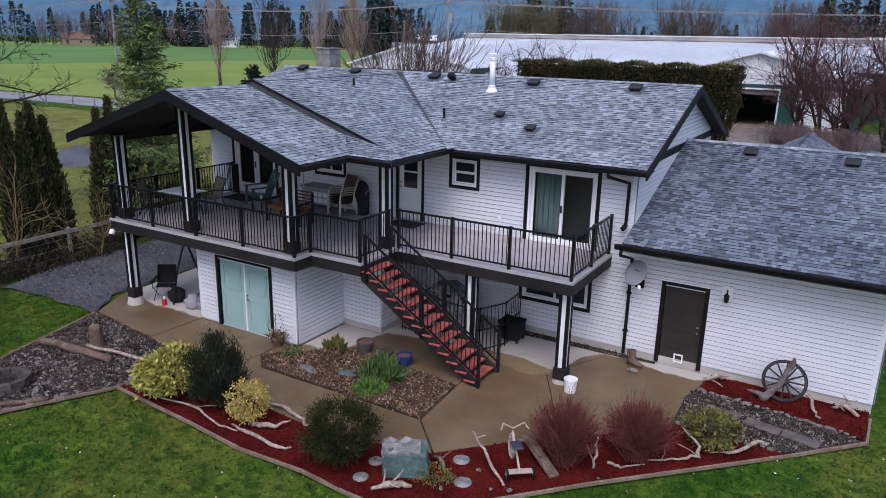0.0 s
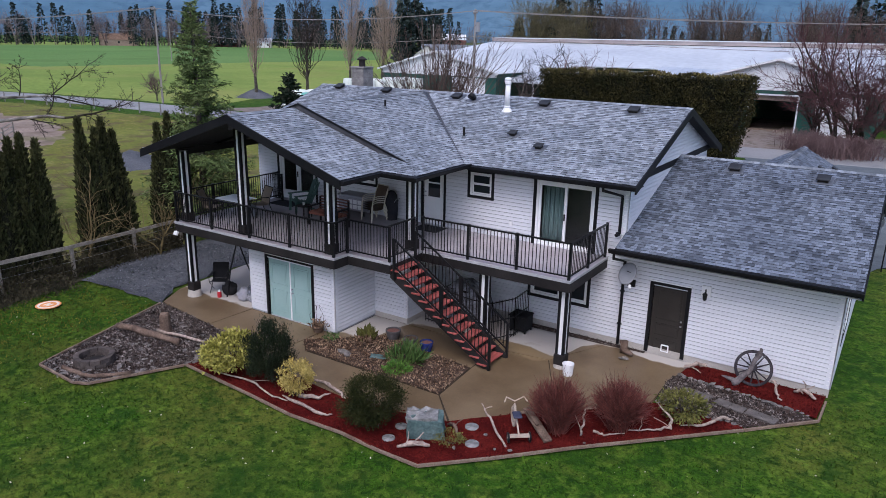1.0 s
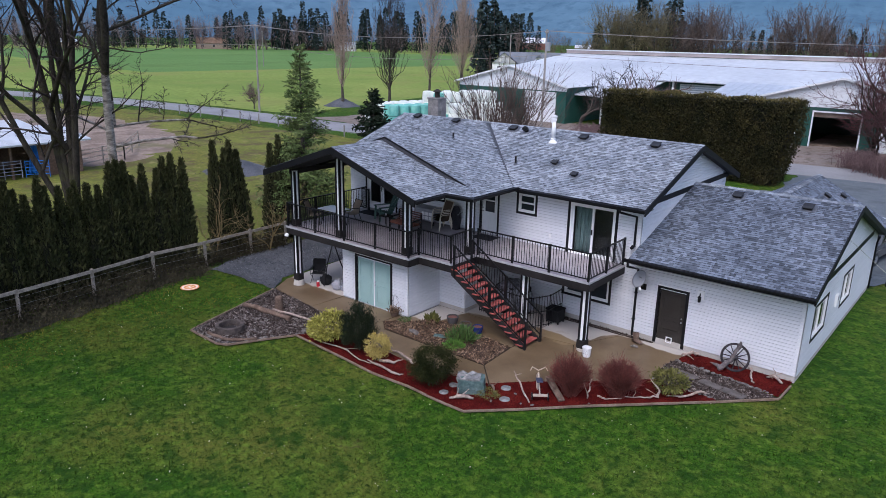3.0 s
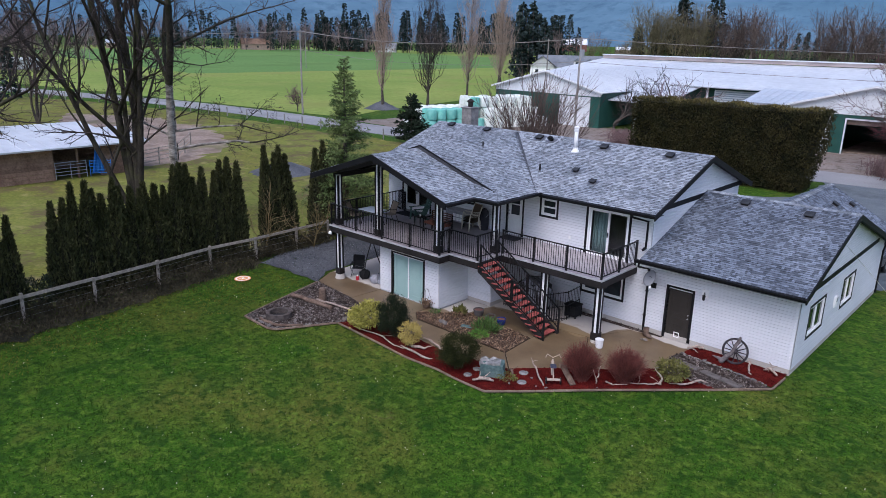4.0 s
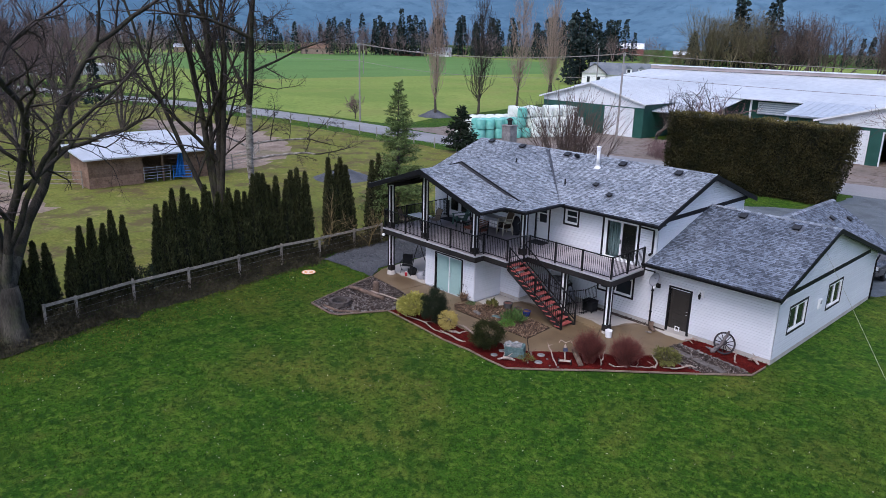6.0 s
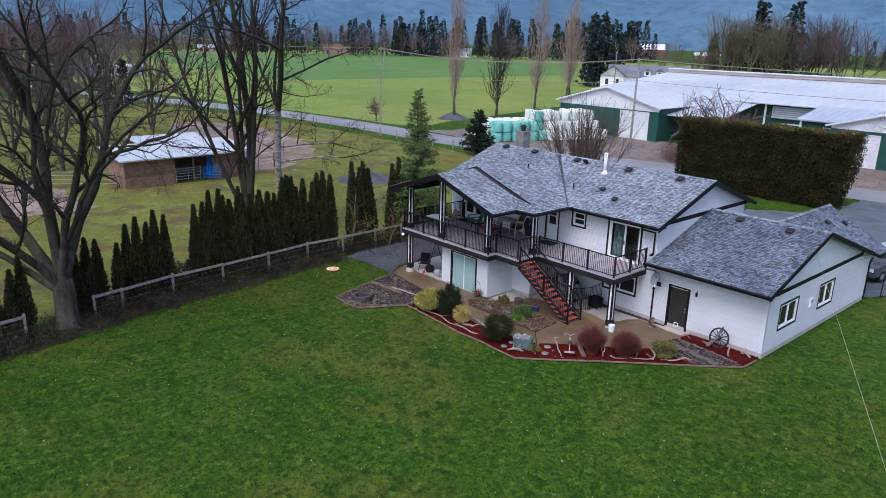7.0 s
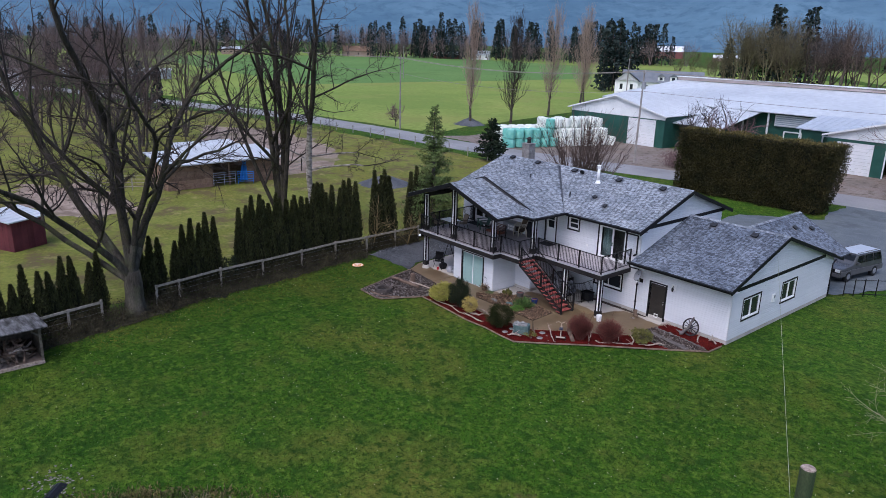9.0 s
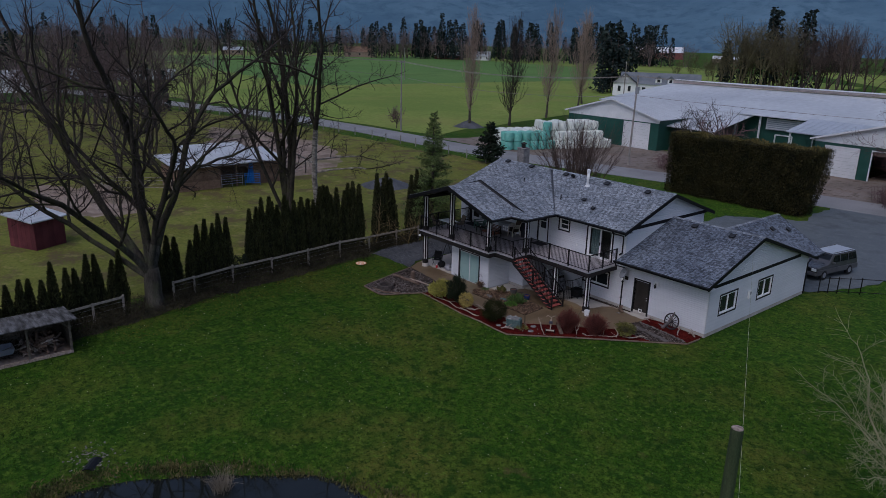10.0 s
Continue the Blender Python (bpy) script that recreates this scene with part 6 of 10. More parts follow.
me = leaves("grass", P3[worn], 0.085, M["moss_blade"], rg, 0.28, lean=np.array([[0, 0, 0.9]]))
tagged(mesh_part("grass", me, None), "thin yellowing mossy grass near the fence", "grass", kind="stuff")
P3 = P3[~worn]
me = leaves("grass", P3, 0.085, M["blade"], rg, 0.28, lean=np.array([[0, 0, 0.9]]))
tagged(mesh_part("grass", me, None), "short dense lawn grass", "grass", kind="stuff")
E2 = rg.uniform(size=(9000, 2))
P = np.column_stack([2 + E2[:, 0] * 20, 16.5 + E2[:, 1] * 22])
P = P[~inside(P, [(-3.5, 28), (2.3, 28.8), (4, 33), (5, 40), (8, 50), (-10, 50)])]
me = leaves("grass", np.column_stack([P, np.full(len(P), -0.035)]), 0.08, M["blade"], rg, 0.22, lean=np.array([[0, 0, 0.9]]))
tagged(mesh_part("grass", me, None), "short dense lawn grass", "grass", kind="stuff")
# pale fallen leaves and clover flecks on the lawn
M["fleck"] = mat("fleck", (0.34, 0.33, 0.24), (0.5, 0.46, 0.36), 0.9, big=3, island=0.4)
P = np.column_stack([rg.uniform(-20, 20, 1500), rg.uniform(-14, 15, 1500)])
P = P[~inside(P, HOUSE)]
me = leaves("fallen_leaves", np.column_stack([P, np.full(len(P), 0.025)]), 0.05, M["fleck"], rg, 0.7, lean=np.array([[0.3, 0, 0.05]]))
tagged(mesh_part("fallen_leaves", me, None), "pale fallen leaves on the lawn", "leaves", kind="stuff")
# rank growth round the pond
n = 26000
a = rg.uniform(0, math.tau, n)
k = rg.normal(1.13, 0.075, n)
c5, s5 = math.cos(0.72), math.sin(0.72)
u, v = 6.6 * k * np.cos(a), 3.1 * k * np.sin(a)
P = np.column_stack([1.2 + u * c5 - v * s5, -10.2 + u * s5 + v * c5])
P = P[np.array([noise.noise(Vector((x * 0.8, y * 0.8, 4))) for x, y in P]) + rg.uniform(-0.5, 0.5, n) > -0.12]
zz = np.array([ground_z(x, y) for x, y in P])
P, zz = P[zz > -0.3], zz[zz > -0.3]
M["rank"] = mat("rank", (0.045, 0.06, 0.016), (0.14, 0.12, 0.045), 0.8, big=1.2, island=0.5, bump=0)
me = leaves("pond_weeds", np.column_stack([P, zz - 0.04]), 0.15, M["rank"], rg, 0.3, lean=np.array([[0, 0, 0.7]]))
tagged(mesh_part("pond_weeds", me, None), "rank weeds and dead stems at the pond's edge", "weeds", kind="stuff")
rd = thing("dead_reeds", "clump of pale dead reed stems standing in the pond", "reeds", at=(-1.6, -9.6, -0.3))
segs = []
for k in range(150):
    a, t = rg.uniform(0, math.tau), rg.uniform(0.1, 0.7)
    b = rg.normal(0, 0.16, 2)
    m_ = np.array([b[0] + t * 0.4 * math.cos(a), b[1] + t * 0.4 * math.sin(a), rg.uniform(0.4, 0.7)])
    e_ = m_ + np.array([t * 0.6 * math.cos(a), t * 0.6 * math.sin(a), rg.uniform(-0.05, 0.35)])
    segs += [(b[0], b[1], 0, *m_, 0.007, 0.005), (*m_, *e_, 0.005, 0.003)]
M["reed"] = mat("reed", (0.20, 0.16, 0.11), (0.30, 0.25, 0.18), 0.9, bump=0)
tagged(mesh_part("stem_mass", rods("stem_mass", segs, M["reed"], 3), None, rd), kind="stuff")
mesh_part("root_clump", rods("root_clump", [(0, 0, -0.2, 0, 0, 0.08, 0.3, 0.2)], M["reed"], 8), None, rd)

# ---- garden plants and ornaments ----
M["bark"] = mat("bark", (0.05, 0.042, 0.035), (0.10, 0.085, 0.07), 0.9, big=3, fine=14, grain=0.4, bump=0.8, stretch=(4, 4, 1))
M["driftwood"] = mat("driftwood", (0.22, 0.165, 0.135), (0.42, 0.345, 0.29), 0.85, big=4, fine=30, grain=0.3, bump=0.5, stretch=(3, 3, 3))
M["old_log"] = mat("old_log", (0.09, 0.06, 0.045), (0.17, 0.12, 0.09), 0.9, big=4, fine=25, grain=0.4, bump=0.6)
M["leaf_yellow"] = mat("leaf_yellow", (0.23, 0.225, 0.04), (0.36, 0.33, 0.08), 0.6, big=3, bump=0, island=0.4)
M["leaf_gold"] = mat("leaf_gold", (0.33, 0.25, 0.06), (0.50, 0.40, 0.13), 0.6, big=3, bump=0, island=0.35)
M["leaf_dark"] = mat("leaf_dark", (0.010, 0.017, 0.008), (0.024, 0.034, 0.015), 0.6, big=3, bump=0, island=0.5)
M["leaf_dusk"] = mat("leaf_dusk", (0.014, 0.019, 0.006), (0.042, 0.045, 0.014), 0.7, big=3, bump=0, island=0.6, spec=0.1)
M["leaf_olive"] = mat("leaf_olive", (0.075, 0.08, 0.018), (0.16, 0.15, 0.04), 0.6, big=3, bump=0, island=0.5)
M["leaf_green"] = mat("leaf_green", (0.06, 0.15, 0.02), (0.13, 0.24, 0.04), 0.6, big=3, bump=0, island=0.4)
M["leaf_bulb"] = mat("leaf_bulb", (0.04, 0.085, 0.02), (0.085, 0.14, 0.035), 0.6, big=3, bump=0, island=0.4)
M["twig_red"] = mat("twig_red", (0.11, 0.034, 0.029), (0.185, 0.062, 0.05), 0.7, big=3, bump=0, island=0.4)
M["cedar"] = mat("cedar", (0.026, 0.032, 0.011), (0.06, 0.062, 0.022), 0.8, big=1.2, bump=0, island=0.55, spec=0.2)
# near-black for the filler bodies: the shade inside dense foliage, as colour
M["foliage_shade"] = mat("foliage_shade", (0.008, 0.009, 0.005), (0.014, 0.014, 0.008), 0.95)


def shrub(name, label, x, y, rx, rz, material, n=2600, size=0.07, seed=1, lift=0.12, upright=0.0, z=0.05, stems=14, aspect=0.5):
    """A rounded bush: stems, and leaves in clumps towards the outside with an uneven outline."""
    rng = np.random.default_rng(seed)
    s = thing(name, label, "shrub", at=(x, y, z))
    segs = []
    tips = []
    for i in range(stems):
        a, t = rng.uniform(0, math.tau), rng.uniform(0.1, 1.0)
        tip = np.array([rx * 0.75 * t * math.cos(a), rx * 0.75 * t * math.sin(a), rz * (1.75 - 0.6 * t * t)])
        mid = tip * np.array([0.5, 0.5, 0.45])
        segs += [(*(0.06 * rng.normal(size=2)), 0.0, *mid, 0.014, 0.01), (*mid, *tip, 0.01, 0.004)]
    tagged(mesh_part("stem_mass", rods("stem_mass", segs, M["bark"], 4), None, s), kind="stuff")
    c = rng.normal(size=(90, 3))
    c /= np.linalg.norm(c, axis=1, keepdims=True)
    c *= rng.uniform(0.5, 1.0, (90, 1)) ** 0.6 * rng.uniform(0.86, 1.1, (90, 1))
    k = rng.integers(0, 90, n)
    P = c[k] + rng.normal(size=(n, 3)) * 0.13
    out = P / (np.linalg.norm(P, axis=1, keepdims=True) + 1e-6)
    P = P * np.array([rx, rx, rz]) + np.array([0, 0, rz + lift])
    P[:, 2] = np.maximum(P[:, 2], 0.03)
    mesh_part("foliage", leaves("foliage", P, size, material, rng, aspect, lean=out * 0.6 + np.array([[0, 0, upright]])), None, s)
    return s


shrub("yellow_shrub", "yellow-green broad-leaved shrub in the mulch bed", -11.55, 8.85, 0.68, 0.47, M["leaf_yellow"], 4200, 0.105, 21, upright=0.1)
shrub("dark_shrub", "dark green upright evergreen shrub", -10.3, 9.0, 0.6, 0.76, M["leaf_dark"], 16000, 0.075, 22, upright=1.5, aspect=0.22)
shrub("golden_shrub", "small golden-leaved shrub in the mulch bed", -9.2, 8.82, 0.4, 0.4, M["leaf_gold"], 4200, 0.055, 23)
shrub("round_conifer", "dark olive rounded juniper shrub", -6.75, 8.75, 0.66, 0.56, M["leaf_dusk"], 19000, 0.07, 24, upright=0.35, aspect=0.22)
shrub("rhododendron", "spreading olive-yellow leafy shrub beside the path", -1.0, 13.1, 0.52, 0.3, M["leaf_olive"], 1500, 0.12, 25, upright=0.0, aspect=0.3)
shrub("bulb_leaves", "clump of bright green bulb leaves in the garden patch", -8.2, 12.0, 0.5, 0.16, M["leaf_bulb"], 420, 0.34, 26, lift=-0.1, upright=1.2, stems=3, aspect=0.11)
shrub("bulb_leaves", "clump of bright green bulb leaves in the garden patch", -8.0, 11.35, 0.35, 0.11, M["leaf_green"], 800, 0.1, 27, lift=-0.05, upright=0.6, stems=3, aspect=0.3)
shrub("dead_grass_tuft", "tuft of pale dead grass", -9.95, 12.45, 0.16, 0.12, M["leaf_olive"], 90, 0.3, 28, lift=-0.1, upright=1.4, stems=3)
shrub("garden_plant", "low reddish winter plant in the garden patch", -9.7, 12.0, 0.3, 0.07, M["bits_brown"], 200, 0.09, 29, upright=0.8, stems=4)
shrub("garden_plant", "low green plant in the garden patch", -10.7, 11.75, 0.22, 0.05, M["leaf_bulb"], 160, 0.07, 30, stems=4)
shrub("spurge", "patch of low yellow-green ground cover beside the boulder", -4.98, 9.15, 0.36, 0.04, M["leaf_olive"], 900, 0.04, 31, stems=3)


def twig_bush(x, y, h, seed, r=0.62):
    rng = np.random.default_rng(seed)
    s = thing("dogwood_bush", "leafless bush of fine dull red twigs in the mulch", "shrub", "red twig bushes", at=(x, y, 0.05))
    segs = []
    for i in range(620):
        a, t = rng.uniform(0, math.tau), rng.uniform(0, 1) ** 0.6
        b = rng.normal(size=2) * 0.09
        top = np.array([r * t * math.cos(a), r * t * math.sin(a), h * (1.05 - 0.45 * t * t) * rng.uniform(0.7, 1.05)])
        m1 = np.array([b[0] + top[0] * 0.35, b[1] + top[1] * 0.35, top[2] * 0.45])
        segs += [(b[0], b[1], 0, *m1, 0.008, 0.006), (*m1, *top, 0.006, 0.003)]
        for j in range(3):
            k = rng.uniform(0.2, 0.9)
            p = m1 * (1 - k) + top * k
            q = p + (top - m1) * 0.35 + rng.normal(size=3) * 0.08
            segs.append((*p, *q, 0.004, 0.002))
    tagged(mesh_part("twig_mass", rods("twig_mass", segs, M["twig_red"], 3), None, s), kind="stuff")
    mesh_part("crown_base", rods("crown_base", [(0, 0, -0.03, 0, 0, 0.1, 0.14, 0.1)], M["bark"], 7), None, s)


twig_bush(-3.25, 11.0, 1.25, 41, 0.7)
twig_bush(-2.12, 11.9, 1.12, 42, 0.74)


def drift(name, label, pts, radii, seed=1, branch=(), material="driftwood", cat="driftwood"):
    rnd = random.Random(seed)
    t = thing(name, label, cat, "driftwood pieces")
    fine = []
    P = [Vector(p) for p in pts]
    for a, b in zip(P, P[1:]):
        for i in range(4):
            fine.append(a.lerp(b, i / 4) + Vector((rnd.gauss(0, 0.02), rnd.gauss(0, 0.02), rnd.gauss(0, 0.01))))
    fine.append(P[-1])
    rr_ = [np.interp(i / (len(fine) - 1), np.linspace(0, 1, len(radii)), radii) * rnd.uniform(0.85, 1.15) for i in range(len(fine))]
    bm = bmesh.new()
    tube(bm, fine, rr_, 8)
    part("stem", bm, M[material], t, smooth=True)
    for k, d in branch:
        p = fine[int(k * (len(fine) - 1))]
        bm = bmesh.new()
        tube(bm, [p, p + Vector(d) * 0.5 + Vector((rnd.gauss(0, 0.02), rnd.gauss(0, 0.02), 0.01)), p + Vector(d)], [rr_[0] * 0.6, rr_[0] * 0.5, 0.012], 7)
        part("branch", bm, M[material], t, smooth=True)
    return t


DL = "bleached driftwood branch lying on the mulch"
WOOD = (
    ("driftwood_branch", DL, ((-11.95, 8.5, 0.1), (-10.6, 8.62, 0.14), (-9.75, 8.4, 0.1), (-9.15, 8.44, 0.1)), (0.02, 0.035, 0.028, 0.016), ((0.35, (0.4, 0.25, 0.03)),), "driftwood"),
    ("driftwood_branch", DL, ((-9.48, 8.58, 0.1), (-8.84, 8.47, 0.14), (-8.03, 8.42, 0.11), (-7.84, 8.58, 0.1)), (0.02, 0.05, 0.045, 0.02), (), "driftwood"),
    ("driftwood_branch", DL, ((-9.67, 9.6, 0.1), (-8.88, 9.62, 0.14), (-8.31, 9.45, 0.12), (-8.08, 9.36, 0.1)), (0.03, 0.055, 0.05, 0.03), (), "driftwood"),
    ("driftwood_branch", "short bleached driftwood branch with a dark burnt end", ((-9.07, 8.76, 0.12), (-8.76, 8.86, 0.16), (-8.6, 8.98, 0.13), (-8.42, 9.2, 0.2)), (0.06, 0.07, 0.05, 0.02), (), "driftwood"),
    ("driftwood_root", "gnarled pale driftwood root", ((-5.75, 8.35, 0.1), (-5.5, 8.5, 0.2), (-5.2, 8.75, 0.12)), (0.04, 0.09, 0.04), ((0.3, (-0.15, 0.3, 0.12)), (0.5, (0.3, -0.1, 0.1)), (0.6, (0.1, 0.3, 0.15))), "driftwood"),
    ("driftwood_root", "gnarled grey driftwood root beside the boulder", ((-5.38, 9.75, 0.12), (-5.1, 9.6, 0.24), (-4.88, 9.4, 0.12)), (0.03, 0.06, 0.03), ((0.5, (0.1, 0.2, 0.12)),), "old_log"),
    ("walking_stick_log", "pale knotted stick leaning up from the mulch", ((-4.69, 10.2, 0.5), (-4.3, 9.97, 0.3), (-3.86, 9.7, 0.08)), (0.03, 0.038, 0.03), ((0.05, (-0.12, 0.06, 0.08)), (0.08, (0.16, 0.05, 0.08))), "driftwood"),
    ("driftwood_branch", DL, ((-2.7, 11.0, 0.08), (-2.66, 11.05, 0.35), (-2.72, 11.3, 0.62)), (0.03, 0.035, 0.018), ((0.45, (-0.22, 0.1, 0.3)),), "driftwood"),
    ("driftwood_branch", DL, ((-2.5, 11.36, 0.1), (-2.25, 11.38, 0.09), (-1.9, 11.7, 0.1)), (0.045, 0.03, 0.014), (), "driftwood"),
    ("driftwood_arch", "curved bleached driftwood branch arching over the mulch", ((-1.87, 11.9, 0.1), (-1.4, 12.2, 0.1), (-1.12, 12.45, 0.14), (-1.15, 12.65, 0.3), (-1.5, 12.75, 0.5)), (0.018, 0.028, 0.045, 0.04, 0.016), ((0.5, (-0.45, 0.12, 0.08)),), "driftwood"),
    ("driftwood_stick", "thin upright bleached stick in the mulch", ((-1.66, 12.02, 0.05), (-1.62, 12.03, 0.45)), (0.014, 0.009), (), "driftwood"),
    ("driftwood_branch", DL, ((-0.92, 12.78, 0.1), (-0.5, 13.05, 0.12), (-0.25, 13.42, 0.24), (0.0, 13.7, 0.14)), (0.02, 0.045, 0.05, 0.02), ((0.7, (0.2, -0.05, 0.02)),), "driftwood"),
    ("edging_log", "thin weathered pole along the back of the mulch bed", ((-4.25, 11.15, 0.1), (-3.5, 11.82, 0.1), (-2.85, 12.42, 0.1)), (0.035, 0.04, 0.03), (), "timber_edge"),
    ("driftwood_root", "gnarled driftwood root by the garage wall", ((-1.72, 15.85, 0.12), (-1.45, 16.05, 0.24), (-1.2, 16.2, 0.16)), (0.05, 0.07, 0.04), ((0.5, (0.3, -0.1, 0.1)), (0.3, (0.35, -0.2, -0.02))), "driftwood"),
    ("driftwood_root", "upright pale driftwood knee by the garage wall", ((0.5, 16.05, 0.3), (0.55, 15.9, 0.32), (0.62, 15.68, 0.2), (0.8, 15.45, 0.1)), (0.02, 0.04, 0.045, 0.03), (), "driftwood"),
    ("driftwood_root", "branched pale driftwood root at the wall corner", ((1.0, 16.1, 0.12), (1.22, 16.05, 0.26), (1.5, 15.95, 0.12)), (0.04, 0.065, 0.04), ((0.5, (-0.08, 0.02, 0.22)), (0.55, (0.2, 0.05, 0.15)), (0.3, (0.1, -0.2, 0.0))), "driftwood"),
)
for k, (nm, lb_, pts_, rad_, br_, mt_) in enumerate(WOOD):
    drift(nm, lb_, pts_, [0.78 * r for r in rad_], k + 1, br_, mt_)
wp_ = thing("driftwood_plank", "broad grey driftwood plank leaning in the mulch", "driftwood", "driftwood pieces")
bar("plank", (-4.0, 10.95, 0.4), (-3.18, 10.4, 0.1), 0.2, M["old_log"], wp_, h=0.05)
bar("splinter", (-3.98, 10.86, 0.43), (-3.55, 10.6, 0.28), 0.06, M["old_log"], wp_, h=0.04)


# logs and fire ring
drift("log", "old brown log lying on the gravel bed", [(-16.5, 8.8, 0.16), (-15.3, 8.98, 0.16), (-14.05, 9.1, 0.13)], [0.105, 0.1, 0.095], 31, (), "old_log", "log")
drift("log", "slim bleached log beside the gravel bed", [(-15.3, 9.3, 0.12), (-13.9, 9.45, 0.14), (-12.4, 9.55, 0.1)], [0.05, 0.05, 0.04], 32, (), "driftwood", "log")
drift("log", "thin dark edging log at the lawn side", [(-15.2, 6.4, 0.1), (-14.1, 6.5, 0.1), (-13.5, 7.2, 0.1)], [0.06, 0.06, 0.05], 33, (), "old_log", "log")
st = thing("tree_stump", "short upright weathered stump on the gravel bed", "stump", at=(-15.2, 9.5, 0.04))
bm = bmesh.new()
lathe(bm, (0, 0, 0), [(0.2, 0.0), (0.17, 0.1), (0.15, 0.5), (0.13, 0.56)], 12)
for v in bm.verts:
    v.co.x *= 1 + 0.15 * noise.noise(v.co * 9)
    v.co.z += 0.05 * v.co.x / 0.2 if v.co.z > 0.4 else 0
part("trunk", bm, M["old_log"], st)
bm = bmesh.new()
lathe(bm, (0, 0, 0.55), [(0.125, 0.0), (0.12, 0.02)], 12)
part("cut_face", bm, M["timber_edge"], st)
fr = thing("fire_ring", "round concrete fire ring with a charred inside", "fire pit", at=(-14.95, 7.1, 0.03))
for i in range(12):
    a0, a1 = i * math.tau / 12 + 0.02, (i + 1) * math.tau / 12 - 0.02
    for k in range(2):
        o_ = 0.26 * k
        bm = bmesh.new()
        q = [(r * math.cos(a + o_), r * math.sin(a + o_)) for r, a in ((0.38, a0), (0.52, a0), (0.52, a1), (0.38, a1))]
        b0 = [bm.verts.new((x, y, 0.125 * k)) for x, y in q]
        b1 = [bm.verts.new((x, y, 0.125 * k + 0.12)) for x, y in q]
        bm.faces.new(b0[::-1])
        bm.faces.new(b1)
        for j in range(4):
            bm.faces.new((b0[j], b0[(j + 1) % 4], b1[(j + 1) % 4], b1[j]))
        part("ring_block", bm, M["block"], fr)
bm = bmesh.new()
lathe(bm, (0, 0, 0), [(0.38, 0.0), (0.37, 0.05), (0.1, 0.09)], 16)
part("ash", bm, M["soffit"], fr, "charred ash")
lp = thing("landing_pad", "round orange and white folding landing mat on the grass", "landing mat", at=(-20.08, 8.68, 0.03))
M["pad_orange"] = mat("pad_orange", (0.75, 0.30, 0.10), (0.8, 0.36, 0.14), 0.7, grain=0.08)
M["pad_white"] = mat("pad_white", (0.8, 0.72, 0.62), (0.85, 0.78, 0.7), 0.7, grain=0.05)
for r0, r1, mt, z in ((0.33, 0.38, "pad_orange", 0.0), (0.25, 0.33, "pad_white", 0.0), (0.0, 0.25, "pad_orange", 0.0)):
    bm = bmesh.new()
    if r0:
        lathe(bm, (0, 0, 0), [(r0, 0.0), (r1, 0.0), (r1, 0.012), (r0, 0.012)], 28)
        bmesh.ops.delete(bm, geom=[f for f in bm.faces if len(f.verts) > 4], context="FACES")
    else:
        lathe(bm, (0, 0, 0), [(r1, 0.0), (r1, 0.012)], 28)
    part("mat_ring", bm, M[mt], lp)
for a, b, c, d in ((-0.1, -0.04, -0.13, 0.13), (0.04, 0.1, -0.13, 0.13), (-0.04, 0.04, -0.03, 0.03)):
    bm = bmesh.new()
    box(bm, a, b, c, d, 0.0125, 0.016)
    part("mark", bm, M["pad_white"], lp)

# boulder and stepping discs
M["green_rock"] = mat("green_rock", (0.05, 0.09, 0.088), (0.115, 0.165, 0.16), 0.7, big=3, fine=18, grain=0.3, bump=0.7)
M["pale_rock"] = mat("pale_rock", (0.12, 0.12, 0.115), (0.27, 0.265, 0.255), 0.8, big=4, fine=20, grain=0.25, bump=0.7)
bo = thing("boulder", "squared blue-green boulder with a pale rough top", "boulder", at=(-5.62, 9.2, 0.04))
bm = bmesh.new()
bmesh.ops.create_cube(bm, size=1)
bmesh.ops.subdivide_edges(bm, edges=bm.edges[:], cuts=4, use_grid_fill=True)
for v in bm.verts:
    n_ = noise.noise(v.co * 3.1 + Vector((3, 1, 2))) * 0.09
    v.co = Vector((v.co.x * 0.82 * (1 - 0.12 * v.co.z), v.co.y * 0.55, (v.co.z + 0.5) * 0.46)) * (1 + n_)
bmesh.ops.rotate(bm, matrix=Matrix.Rotation(0.55, 3, "Z"), verts=bm.verts[:])
part("face", bm, M["green_rock"], bo)
bm = bmesh.new()
bmesh.ops.create_cube(bm, size=1)
bmesh.ops.subdivide_edges(bm, edges=bm.edges[:], cuts=4, use_grid_fill=True)
for v in bm.verts:
    n_ = noise.noise(v.co * 4.3 + Vector((7, 1, 2))) * 0.16
    v.co = Vector((v.co.x * 0.7 - 0.08, v.co.y * 0.5 + 0.03, v.co.z * 0.08 + 0.45)) * (1 + n_ * 0.4) + Vector((0, 0, n_ * 0.35))
bmesh.ops.rotate(bm, matrix=Matrix.Rotation(0.55, 3, "Z"), verts=bm.verts[:])
part("crust", bm, M["pale_rock"], bo, "pale rough crust")
for x, y, r in ((-6.23, 9.11, 0.17), (-6.17, 8.55, 0.17), (-4.9, 10.01, 0.19), (-4.53, 9.4, 0.19)):
    d = thing("stepping_disc", "round pebbled stepping stone in the mulch", "stepping stone", "stepping stones", at=(x, y, 0.06))
    bm = bmesh.new()
    r *= 0.85
    lathe(bm, (0, 0, 0), [(r, 0.0), (r, 0.02), (r - 0.02, 0.03)], 16)
    part("disc", bm, M["pale_rock"], d)
